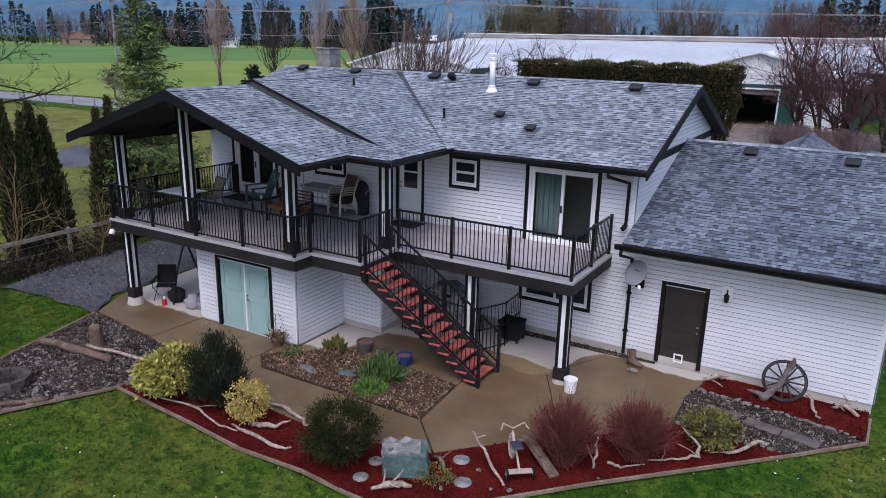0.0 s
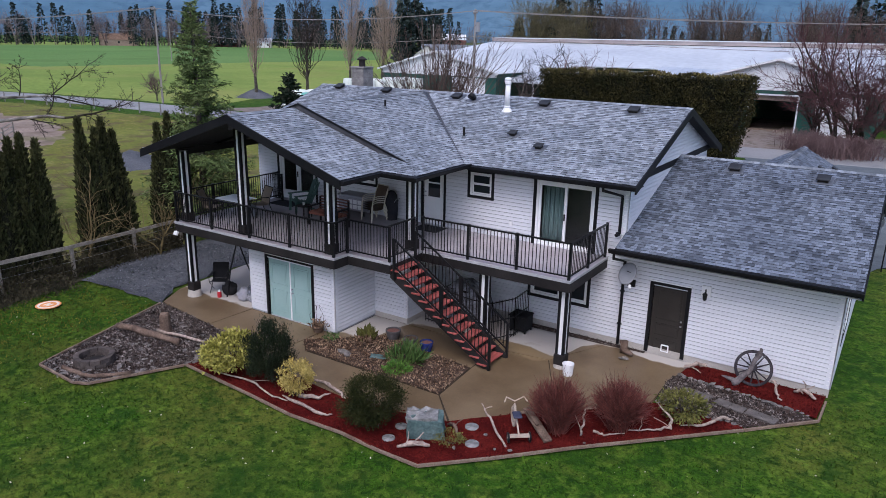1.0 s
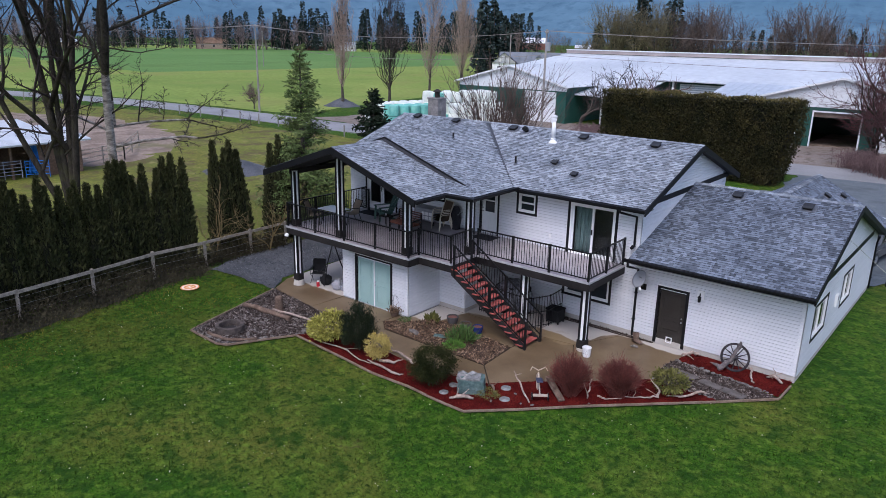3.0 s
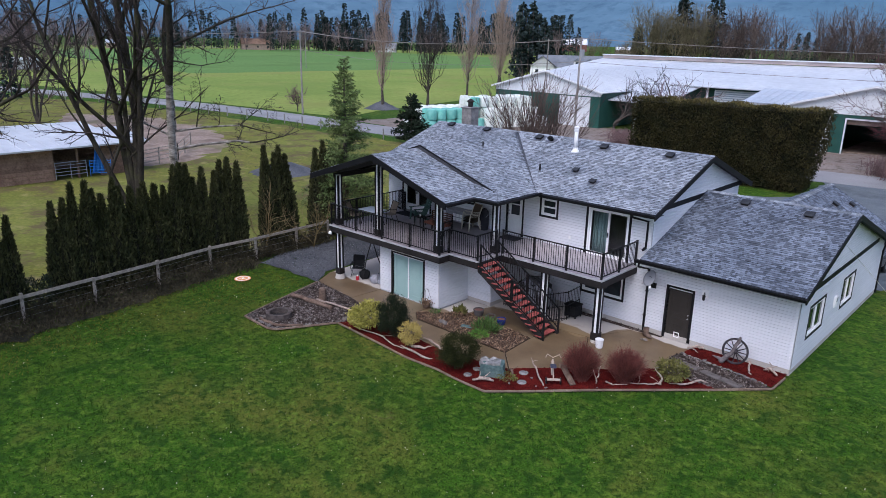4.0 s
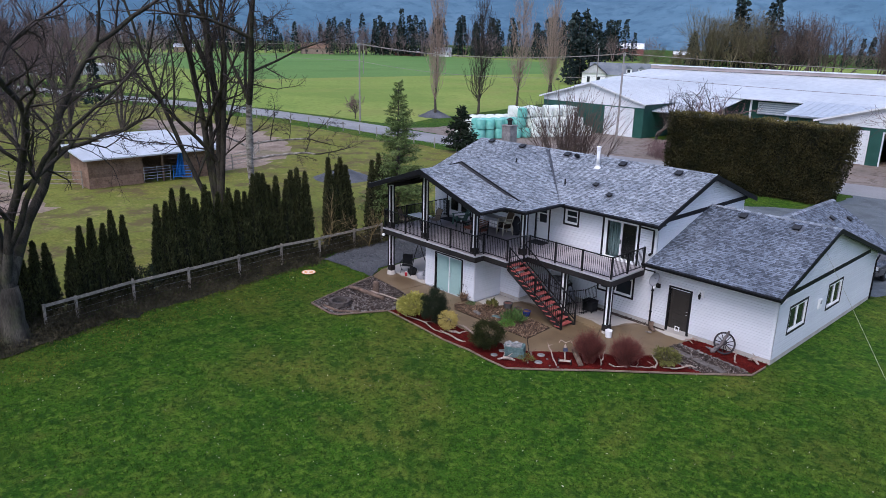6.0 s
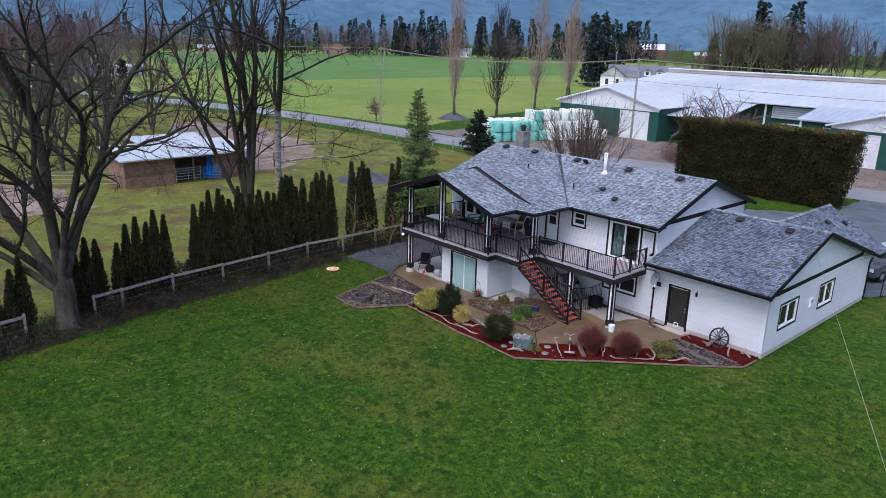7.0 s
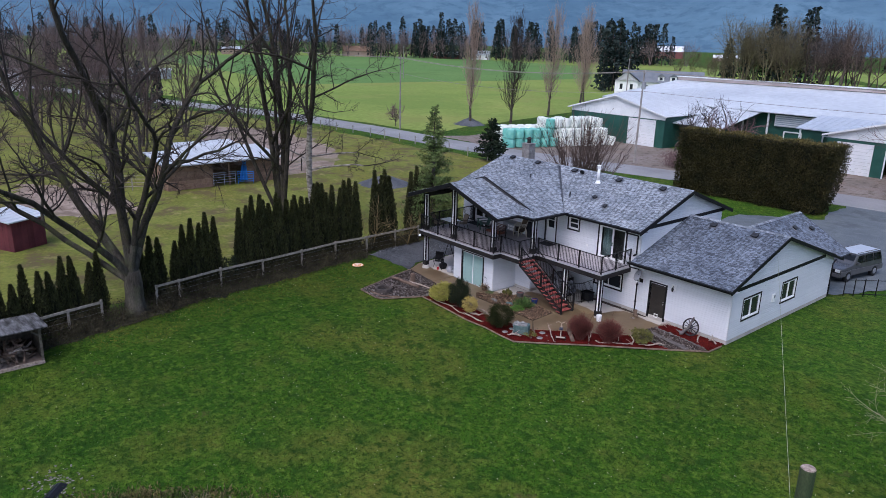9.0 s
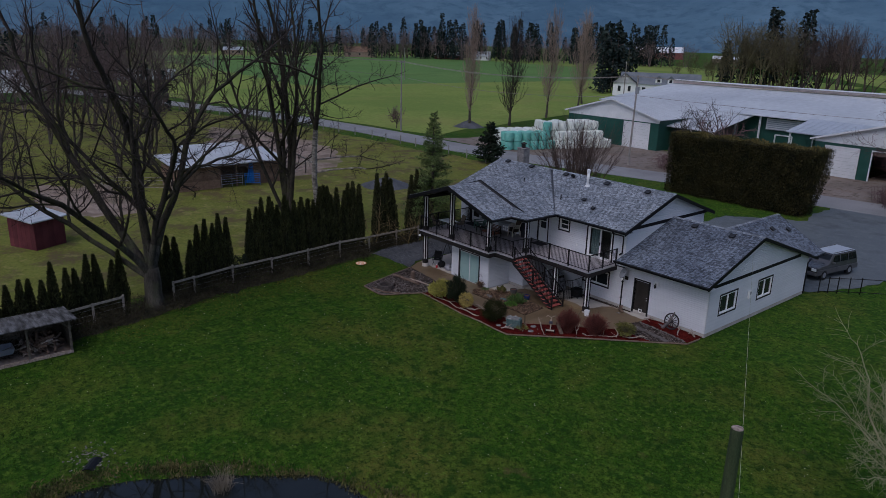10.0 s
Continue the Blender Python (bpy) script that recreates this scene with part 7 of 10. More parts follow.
stones("flat_stones", "a few pale stones on the mulch", [(-4.45, 9.85, 0.1), (-3.7, 9.6, 0.1), (-4.0, 9.45, 0.1), (-2.5, 10.8, 0.1), (-4.75, 9.0, 0.1), (-0.72, 13.9, 0.12), (-0.6, 13.95, 0.1)], 0.8)
gs = thing("slate", "flat green slate on the garden patch", "stone", at=(-8.95, 11.65, 0.08))
bm = bmesh.new()
obox(bm, pose(0, 0, 0.02, 4, 3, 25), 0.35, 0.22, 0.03)
part("slate_slab", bm, M["green_rock"], gs, bevel=0.01)
bm = bmesh.new()
obox(bm, pose(0.22, 0.02, 0.015, 4, 3, 60), 0.12, 0.1, 0.025)
part("chip", bm, M["green_rock"], gs, bevel=0.008)
stones("flat_stones", "pale round stone on the garden patch", [(-9.9, 11.35, 0.1), (-9.7, 11.3, 0.1)], 1.9)

# old tricycle
M["cream_paint"] = mat("cream_paint", (0.36, 0.29, 0.23), (0.48, 0.40, 0.32), 0.6, big=4, grain=0.15)
tr = thing("tricycle", "old cream-painted metal tricycle among the driftwood", "tricycle")


def wheel_ring(bm, c, r, t, axis="y", n=22):
    pts = [(c[0] + r * math.cos(a), c[1], c[2] + r * math.sin(a)) for a in np.linspace(0, math.tau, n + 1)]
    tube(bm, pts, t, 6, cap=False)


for nm, c, r in (("front_wheel", (0.42, 0, 0.24), 0.22), ("rear_wheel", (-0.28, 0.24, 0.12), 0.1), ("rear_wheel", (-0.28, -0.24, 0.12), 0.1)):
    bm = bmesh.new()
    wheel_ring(bm, c, r, 0.022)
    w = part(nm, bm, M["cream_paint"] if r > 0.15 else M["metal_black"], tr)
    bm = bmesh.new()
    for k in range(6):
        a = k * math.pi / 6
        tube(bm, [(c[0] - r * math.cos(a), c[1], c[2] - r * math.sin(a)), (c[0] + r * math.cos(a), c[1], c[2] + r * math.sin(a))], 0.006, 4)
    part("spokes", bm, M["cream_paint"], w)
for nm, pts, r in (("fork", [(0.42, 0.04, 0.24), (0.38, 0.04, 0.5), (0.36, 0, 0.6)], 0.014), ("fork", [(0.42, -0.04, 0.24), (0.38, -0.04, 0.5), (0.36, 0, 0.6)], 0.014),
                   ("handlebar", [(0.22, 0.26, 0.72), (0.34, 0.2, 0.78), (0.36, 0, 0.66), (0.34, -0.2, 0.78), (0.22, -0.26, 0.72)], 0.016),
                   ("frame_tube", [(0.36, 0, 0.58), (0.1, 0, 0.4), (-0.28, 0, 0.16)], 0.022), ("axle", [(-0.28, -0.26, 0.12), (-0.28, 0.26, 0.12)], 0.014)):
    bm = bmesh.new()
    tube(bm, pts, r, 8)
    part(nm, bm, M["cream_paint"], tr)
bm = bmesh.new()
obox(bm, pose(0.02, 0, 0.5), 0.28, 0.2, 0.05)
M["navy"] = mat("navy", (0.03, 0.035, 0.06), (0.05, 0.055, 0.09), 0.5)
part("saddle", bm, M["navy"], tr, "dark blue saddle", bevel=0.02)
bm = bmesh.new()
obox(bm, pose(-0.3, 0, 0.17), 0.14, 0.5, 0.02)
part("step_plate", bm, M["cream_paint"], tr)
tr.matrix_world = pose(-3.9, 10.28, 0.06, 0, 0, 128)

# wagon wheel with a leaning root
M["wheel_wood"] = mat("wheel_wood", (0.028, 0.024, 0.028), (0.055, 0.048, 0.053), 0.8, big=4, grain=0.3)
ww = thing("wagon_wheel", "old dark wooden wagon wheel leaning on the garage wall", "wagon wheel")
n_ = 36
for k in range(6):
    bm = bmesh.new()
    a0, a1 = k * math.tau / 6, (k + 1) * math.tau / 6 - 0.01
    ps = np.linspace(a0, a1, 7)
    rows_ = [[bm.verts.new((r * math.cos(a), y, r * math.sin(a))) for r, y in ((0.40, -0.03), (0.455, -0.03), (0.455, 0.03), (0.40, 0.03))] for a in ps]
    for p, q in zip(rows_, rows_[1:]):
        for i in range(4):
            bm.faces.new((p[i], p[(i + 1) % 4], q[(i + 1) % 4], q[i]))
    bm.faces.new(rows_[0])
    bm.faces.new(rows_[-1][::-1])
    bmesh.ops.recalc_face_normals(bm, faces=bm.faces[:])
    part("felloe", bm, M["wheel_wood"], ww)
bm = bmesh.new()
wheel_ring(bm, (0, 0, 0), 0.46, 0.012, n=36)
part("iron_tyre", bm, M["metal_black"], ww, "rusty iron tyre")
for k in range(12):
    a = k * math.tau / 12
    bm = bmesh.new()
    tube(bm, [(0.06 * math.cos(a), 0, 0.06 * math.sin(a)), (0.41 * math.cos(a), 0, 0.41 * math.sin(a))], [0.022, 0.016], 7)
    part("spoke", bm, M["wheel_wood"], ww)
bm = bmesh.new()
tube(bm, [(0, -0.12, 0), (0, -0.06, 0), (0, 0.06, 0), (0, 0.1, 0)], [0.05, 0.085, 0.085, 0.05], 14)
part("hub", bm, M["wheel_wood"], ww)
ww.matrix_world = pose(-0.02, 15.98, 0.53, -14, 0, 0)
M["root_grey"] = mat("root_grey", (0.10, 0.085, 0.085), (0.19, 0.165, 0.16), 0.9, big=4, fine=25, grain=0.4, bump=0.6)
drift("leaning_root", "tall weathered root leaning on the wagon wheel", [(-0.42, 15.72, 0.1), (-0.22, 15.8, 0.3), (-0.02, 15.86, 0.62), (0.08, 15.93, 1.0), (0.1, 15.95, 1.12)], [0.1, 0.085, 0.05, 0.06, 0.03], 51, [(0.08, (-0.4, 0.1, 0.02))], "root_grey")

# ---- under the deck and along the walls ----
def pot(name, label, x, y, r, h, material, fill, z=0.05):
    p = thing(name, label, "plant pot", "pots by the stairs", at=(x, y, z))
    bm = bmesh.new()
    lathe(bm, (0, 0, 0), [(r * 0.7, 0.0), (r * 0.92, h * 0.5), (r * 0.95, h * 0.8), (r * 1.03, h * 0.82), (r * 1.03, h), (r * 0.88, h), (r * 0.86, h * 0.8)], 20)
    part("pot_body", bm, material, p, smooth=False)
    bm = bmesh.new()
    lathe(bm, (0, 0, 0), [(r * 0.87, h * 0.72), (r * 0.87, h * 0.86), (r * 0.1, h * 0.88)], 16)
    part("soil", bm, fill, p)
    return p


M["clay_grey"] = mat("clay_grey", (0.06, 0.055, 0.055), (0.10, 0.092, 0.09), 0.7, grain=0.2)
M["clay_blue"] = mat("clay_blue", (0.02, 0.03, 0.13), (0.035, 0.05, 0.19), 0.25, grain=0.15)
M["red_soil"] = mat("red_soil", (0.13, 0.06, 0.05), (0.18, 0.09, 0.075), 0.9)
M["nylon"] = mat("nylon", (0.008, 0.008, 0.009), (0.014, 0.014, 0.015), 0.8)
pot("flower_pot", "dark grey glazed pot with reddish soil", -9.35, 12.95, 0.22, 0.3, M["clay_grey"], M["red_soil"])
pot("flower_pot", "dark low pot with soil", -8.68, 12.9, 0.2, 0.24, M["clay_grey"], M["soil"])
pot("flower_pot", "blue glazed pot with reddish soil", -8.1, 12.85, 0.19, 0.28, M["clay_blue"], M["red_soil"])
hk = pot("hanging_planter", "wire stand planter with dead brown plants by the teal door", -11.5, 12.08, 0.17, 0.18, M["old_log"], M["bits_brown"])
bm = bmesh.new()
for k in range(5):
    a = k * math.tau / 5
    tube(bm, [(0.18 * math.cos(a), 0.18 * math.sin(a), 0.18), (0.24 * math.cos(a), 0.24 * math.sin(a), 0.55), (0.05 * math.cos(a), 0.05 * math.sin(a), 0.85)], 0.005, 4)
part("wire", bm, M["metal_black"], hk)
rng = np.random.default_rng(9)
P = rng.normal(size=(240, 3)) * np.array([0.13, 0.13, 0.06]) + np.array([0, 0, 0.24])
tagged(mesh_part("dead_plant", leaves("dead_plant", P, 0.12, M["bits_brown"], rng, 0.3), None, hk), kind="stuff")

bk = thing("boot_planter", "brown boot-shaped planter by the garage door", "planter", at=(-3.45, 16.0, 0.05))
bm = bmesh.new()
tube(bm, [(0.0, 0.02, 0.0), (0, 0.02, 0.12), (-0.02, 0.03, 0.34)], [0.11, 0.1, 0.12], 12)
part("boot_shaft", bm, M["old_log"], bk, smooth=True)
bm = bmesh.new()
tube(bm, [(-0.05, 0.0, 0.09), (0.15, -0.08, 0.08), (0.3, -0.14, 0.06)], [0.09, 0.085, 0.05], 10)
part("boot_foot", bm, M["old_log"], bk, smooth=True)
stones("flat_stones", "pale flat stone on the concrete", [(-3.35, 15.55, 0.08), (-3.25, 15.6, 0.08)], 1.6)
stones("wall_pebbles", "dark pebbles in the drain strip along the wall", [(-6.9 + i * 0.1, 16.3 + rk.gauss(0, 0.04), 0.05) for i in range(30)], 0.55)

bed("drain_strip", [(-6.6, 16.12), (-3.7, 16.2), (-2.95, 16.28), (-2.95, 16.42), (-6.6, 16.42)], 0.05, M["dark_gravel"], "narrow strip of dark drain gravel along the wall", M["bits_grey"], 500, 0.06, 7)
bx = thing("covered_crate", "black covered crate standing on the concrete", "crate", at=(-6.6, 15.75, 0.045))
bm = bmesh.new()
box(bm, -0.28, 0.28, -0.25, 0.25, 0.06, 0.52)
part("body", bm, M["nylon"], bx, bevel=0.03)
bm = bmesh.new()
box(bm, -0.3, 0.3, -0.27, 0.27, 0.5, 0.56)
part("lid", bm, M["nylon"], bx, bevel=0.015)
for x in (-0.24, 0.24):
    for y in (-0.2, 0.2):
        bm = bmesh.new()
        box(bm, x - 0.025, x + 0.025, y - 0.025, y + 0.025, 0, 0.06)
        part("foot", bm, M["metal_black"], bx)

# black pen panels behind the stairs
pen = thing("wire_pen", "black metal pen of barred panels behind the stairs", "pen")
pts_ = [(-9.4, 14.7), (-7.5, 14.35), (-6.9, 14.45), (-6.55, 15.2), (-6.6, 16.2)]
for (x0, y0), (x1, y1) in zip(pts_, pts_[1:]):
    a, b = Vector((x0, y0, 0.05)), Vector((x1, y1, 0.05))
    f = None
    for z in (0.08, 0.62, 1.2):
        bar("rail", a + Vector((0, 0, z)), b + Vector((0, 0, z)), 0.025, M["metal_black"], pen)
    n = max(2, round((b - a).length / 0.12))
    for i in range(n + 1):
        p = a.lerp(b, i / n)
        bar("picket", p, p + Vector((0, 0, 1.25)), 0.022 if i in (0, n) else 0.012, M["metal_black"], pen)
tp = thing("plastic_sheet", "crumpled clear plastic sheet over stored things under the deck", "plastic sheet")
M["plastic"] = mat("plastic", (0.10, 0.105, 0.12), (0.35, 0.36, 0.40), 0.15, big=5, fine=12, grain=0.4, bump=1.0, bump_dist=0.05)
bm = bmesh.new()
bmesh.ops.create_grid(bm, x_segments=20, y_segments=12, size=1)
for v in bm.verts:
    v.co = Vector((-8.35 + v.co.x * 0.75, 15.45 + v.co.y * 0.5, 1.35 - 1.1 * max(abs(v.co.x), abs(v.co.y)) ** 5 + 0.12 * noise.noise(v.co * 3)))
part("film", bm, M["plastic"], tp, smooth=True)
bm = bmesh.new()
box(bm, -8.95, -7.75, 15.1, 15.8, 0.05, 1.15)
part("stored_load", bm, M["nylon"], tp)

# camp chair, tripod stand, can
cc = thing("camp_chair", "black folding camp chair on the concrete", "chair")
for s in (-0.27, 0.27):
    for a, b in (((s, 0.25, 0), (s * 0.9, -0.25, 0.42)), ((s, -0.25, 0), (s, 0.25, 0.42)), ((s, -0.22, 0.38), (s, -0.36, 0.9)), ((s, 0.25, 0.4), (s, 0.25, 0.62))):
        bm = bmesh.new()
        tube(bm, [a, b], 0.012, 6)
        part("leg", bm, M["metal_black"], cc)
    bm = bmesh.new()
    box(bm, s - 0.04, s + 0.04, -0.3, 0.28, 0.6, 0.63)
    part("armrest", bm, M["nylon"], cc)
for nm, p in (("seat", [(0.25, 0.42), (0.0, 0.35), (-0.24, 0.38)]), ("backrest", [(-0.24, 0.4), (-0.34, 0.66), (-0.38, 0.92)])):
    bm = bmesh.new()
    a = [[bm.verts.new((x, y, z + dz)) for y, z in p] for x in (-0.27, 0.27) for dz in (0, 0.015)]
    for i in range(2):
        bm.faces.new((a[0][i], a[2][i], a[2][i + 1], a[0][i + 1]))
        bm.faces.new((a[1][i], a[1][i + 1], a[3][i + 1], a[3][i]))
        bm.faces.new((a[0][i], a[0][i + 1], a[1][i + 1], a[1][i]))
        bm.faces.new((a[2][i], a[3][i], a[3][i + 1], a[2][i + 1]))
    part(nm, bm, M["nylon"], cc)
cc.matrix_world = pose(-16.65, 12.75, 0.05, 0, 0, 215)
bg = thing("gear_bag", "slumped black gear bag on the concrete", "bag", at=(-16.15, 12.75, 0.045))
bm = bmesh.new()
bmesh.ops.create_icosphere(bm, subdivisions=3, radius=1)
for v in bm.verts:
    k = 1 + 0.25 * noise.noise(v.co * 2.2)
    v.co = Vector((v.co.x * 0.28 * k, v.co.y * 0.22 * k, max(0, (v.co.z + 0.75)) * 0.26 * k))
part("sack", bm, M["nylon"], bg, smooth=True)
bm = bmesh.new()
tube(bm, [(-0.15, 0, 0.4), (0, -0.05, 0.5), (0.15, 0, 0.4)], 0.015, 6)
part("strap", bm, M["nylon"], bg)
tp_ = thing("swing_stand", "dark metal A-frame swing stand under the deck", "stand")
for a, b in (((-16.0, 12.5, 0.05), (-15.95, 13.05, 1.95)), ((-15.85, 13.75, 0.05), (-15.95, 13.05, 1.95)), ((-14.75, 12.7, 0.05), (-14.75, 13.2, 1.95)), ((-14.7, 13.8, 0.05), (-14.75, 13.2, 1.95)), ((-15.95, 13.05, 1.93), (-14.75, 13.2, 1.93))):
    bm = bmesh.new()
    m_ = (Vector(a) + Vector(b)) / 2 + Vector((0, -0.06, 0.04))
    tube(bm, [a, m_, b], 0.025, 7)
    part("leg", bm, M["metal_black"], tp_)
cn = thing("fuel_can", "small red can with a white cap", "can", at=(-16.2, 12.35, 0.045))
bm = bmesh.new()
lathe(bm, (0, 0, 0), [(0.07, 0.0), (0.07, 0.17), (0.05, 0.2)], 14)
M["red_paint"] = mat("red_paint", (0.4, 0.02, 0.03), (0.5, 0.035, 0.045), 0.4, grain=0.08)
part("body", bm, M["red_paint"], cn)
bm = bmesh.new()
lathe(bm, (0, 0, 0.2), [(0.035, 0.0), (0.03, 0.06)], 12)
part("cap", bm, M["white_trim"], cn)
bl = thing("plastic_bags", "heap of crumpled pale plastic bags by the storage room", "plastic bags", at=(-15.2, 12.85, 0.045))
for k in range(4):
    bm = bmesh.new()
    bmesh.ops.create_icosphere(bm, subdivisions=3, radius=1)
    for v in bm.verts:
        q = 1 + 0.35 * noise.noise(v.co * 2.5 + Vector((k * 5, 0, 0)))
        v.co = Vector((v.co.x * 0.24 * q + 0.22 * math.cos(k * 2), v.co.y * 0.24 * q + 0.22 * math.sin(k * 2), max(0, v.co.z + 0.7) * 0.24 * q))
    part("bag", bm, M["plastic"] if k % 2 else M["grey_plastic"], bl, smooth=True)

hb = thing("plastic_bucket", "white plastic bucket on the wet concrete", "bucket", at=(-4.19, 13.77, 0.045))
bm = bmesh.new()
lathe(bm, (0, 0, 0), [(0.125, 0.0), (0.13, 0.02), (0.15, 0.3), (0.158, 0.3), (0.158, 0.33), (0.145, 0.335), (0.14, 0.3), (0.12, 0.03)], 22)
part("body", bm, M["white_trim"], hb, smooth=False)
bm = bmesh.new()
tube(bm, [(0.155 * math.cos(a), 0.155 * math.sin(a), 0.3 - 0.13 * math.sin(a)) for a in np.linspace(0, math.pi, 9)], 0.005, 5)
part("bail", bm, M["galv"], hb, "thin wire bail")

# ---- fence, sheds, farm and distance ----
M["grey_wood"] = mat("grey_wood", (0.20, 0.18, 0.15), (0.31, 0.28, 0.24), 0.9, big=3, fine=20, grain=0.35, stretch=(2, 2, 2))
M["hedge_leaf"] = mat("hedge_leaf", (0.024, 0.025, 0.008), (0.052, 0.044, 0.014), 0.8, big=0.8, bump=0, island=0.55, spec=0.2)
M["hedge_tip"] = mat("hedge_tip", (0.075, 0.066, 0.02), (0.12, 0.098, 0.034), 0.8, big=0.8, bump=0, island=0.5, spec=0.2)
M["barn_green"] = mat("barn_green", (0.018, 0.07, 0.055), (0.028, 0.09, 0.07), 0.5, big=0.6, grain=0.15)
M["barn_white"] = mat("barn_white", (0.62, 0.64, 0.655), (0.72, 0.73, 0.745), 0.5, big=0.5, fine=6, grain=0.08)
M["tin"] = mat("tin", (0.41, 0.44, 0.475), (0.53, 0.56, 0.585), 0.5, 0.05, big=0.08, fine=1.2, grain=0.1, bump=0.1)
M["tin_stained"] = mat("tin_stained", (0.025, 0.024, 0.022), (0.16, 0.16, 0.165), 0.7, big=1.6, fine=9, grain=0.35, stretch=(0.7, 3, 1))
M["tin_grey"] = mat("tin_grey", (0.36, 0.40, 0.45), (0.45, 0.49, 0.54), 0.4, 0.1, big=0.15, fine=2, grain=0.12)
# near-black for the barns' back walls: the gloom inside, put into the colour
M["dark_inside"] = mat("dark_inside", (0.02, 0.016, 0.014), (0.035, 0.028, 0.024), 0.9)
M["store_wood"] = mat("store_wood", (0.075, 0.064, 0.05), (0.14, 0.12, 0.098), 0.9, big=3, fine=20, grain=0.35, stretch=(2, 2, 2))
M["hut_wood"] = mat("hut_wood", (0.15, 0.095, 0.065), (0.24, 0.16, 0.115), 0.85, big=0.9, fine=8, grain=0.3, obj=0.25)
M["red_shed"] = mat("red_shed", (0.09, 0.022, 0.028), (0.13, 0.035, 0.04), 0.8, big=1, grain=0.25, obj=0.2)
M["blue_tarp"] = mat("blue_tarp", (0.02, 0.16, 0.5), (0.04, 0.22, 0.6), 0.4, grain=0.15)
M["bale_teal"] = mat("bale_teal", (0.13, 0.42, 0.35), (0.22, 0.52, 0.44), 0.35, big=1.5, grain=0.1, obj=0.15)
M["bale_white"] = mat("bale_white", (0.62, 0.66, 0.60), (0.74, 0.76, 0.70), 0.35, big=1.5, grain=0.08, obj=0.12)
M["pole_wood"] = mat("pole_wood", (0.19, 0.175, 0.16), (0.29, 0.265, 0.245), 0.9, big=2, grain=0.3, stretch=(3, 3, 0.5))

FENCE = [(-22.4, 15.6), (-22.3, 13.4), (-22.15, 10.8), (-22.2, 8.3), (-21.8, 5.5), (-21.5, 2.6), (-21.3, -0.2), (-20.75, -2.9), (-20.5, -4.25), (-19.75, -7.3), (-19.45, -8.95), (-18.9, -11.6), (-18.4, -14.4), (-17.9, -17.2)]
fence = thing("pasture_fence", "weathered grey post and single top rail fence with wire", "fence", kind="structure")
for i, (x, y) in enumerate(FENCE):
    bm = bmesh.new()
    box(bm, x - 0.055, x + 0.055, y - 0.055, y + 0.055, -0.05, 1.22 + 0.04 * math.sin(i * 2.3))
    part("post", bm, M["grey_wood"], fence, bevel=0.008)
for i, ((x0, y0), (x1, y1)) in enumerate(zip(FENCE, FENCE[1:])):
    if i == 8:
        continue
    bar("rail", (x0 + 0.07, y0, 1.14), (x1 + 0.07, y1, 1.13 + 0.02 * math.sin(i)), 0.045, M["grey_wood"], fence, h=0.13)
    for z in (0.3, 0.6, 0.9):
        bar("wire", (x0 + 0.06, y0, z), (x1 + 0.06, y1, z), 0.006, M["galv"], fence)
rng = np.random.default_rng(77)
us = rng.uniform(0, len(FENCE) - 1.001, 46000)
ii = us.astype(int)
fp = np.array(FENCE)
P = fp[ii] * (1 - (us - ii))[:, None] + fp[ii + 1] * (us - ii)[:, None]
P = np.column_stack([P[:, 0] + (off_ := rng.normal(0, 0.26, len(P)) - 0.25 + np.where(P[:, 1] < 10.2, 1.45, 0.3) * rng.uniform(size=len(P)) ** 2.2), P[:, 1] + rng.normal(0, 0.1, len(P)), np.abs(rng.normal(0, 0.36, len(P))) * np.clip(1 - 0.65 * off_, 0.15, 1)])
M["weed"] = mat("weed", (0.024, 0.022, 0.012), (0.07, 0.059, 0.033), 0.8, big=1, island=0.5, bump=0)
tagged(mesh_part("fence_weeds", leaves("fence_weeds", P, 0.15, M["weed"], rng, 0.25, lean=np.array([[0, 0, 0.6]])), None), "dry weeds and suckers along the fence", "weeds", kind="stuff")


M["verge"] = mat("verge", (0.02, 0.019, 0.011), (0.045, 0.042, 0.022), 0.95, big=0.8, fine=18, grain=0.5, bump=0.8, bump_dist=0.04)
rv = random.Random(21)
edge_ = [(x, y) for x, y in FENCE if y < 11]
back_ = [(x + 1.35 - 0.09 * max(0.0, y - 4.0) + rv.uniform(-0.1, 0.1), y + rv.uniform(-0.3, 0.3)) for x, y in edge_]
sheet("fence_verge", edge_ + back_[::-1], 0.008, M["verge"], "bare earth and leaf litter along the fence", "verge", 0.14, 0.5, seed=9)


def cedar_mesh(h, r, seed, n=4200):
    """Crown of a columnar cedar: upright sprays round a tapered column."""
    rng = np.random.default_rng(seed)
    z = rng.uniform(0.02, 1, n) ** 0.85
    a = rng.uniform(0, math.tau, n)
    prof = r * np.minimum(1, 0.72 + 0.6 * z) * np.clip((1.0 - z) / 0.78, 0, 1) ** 0.9
    lobes = 1 + 0.16 * np.sin(a * 3 + seed) + 0.12 * np.sin(a * 5 + z * 9)
    rad = prof * lobes * rng.uniform(0.72, 1.06, n)
    P = np.column_stack([rad * np.cos(a), rad * np.sin(a), z * h])
    lean = np.column_stack([np.cos(a) * 0.35, np.sin(a) * 0.35, np.full(n, 1.0)])
    return leaves("crown", P, 0.155, M["cedar"], rng, 0.38, lean=lean)


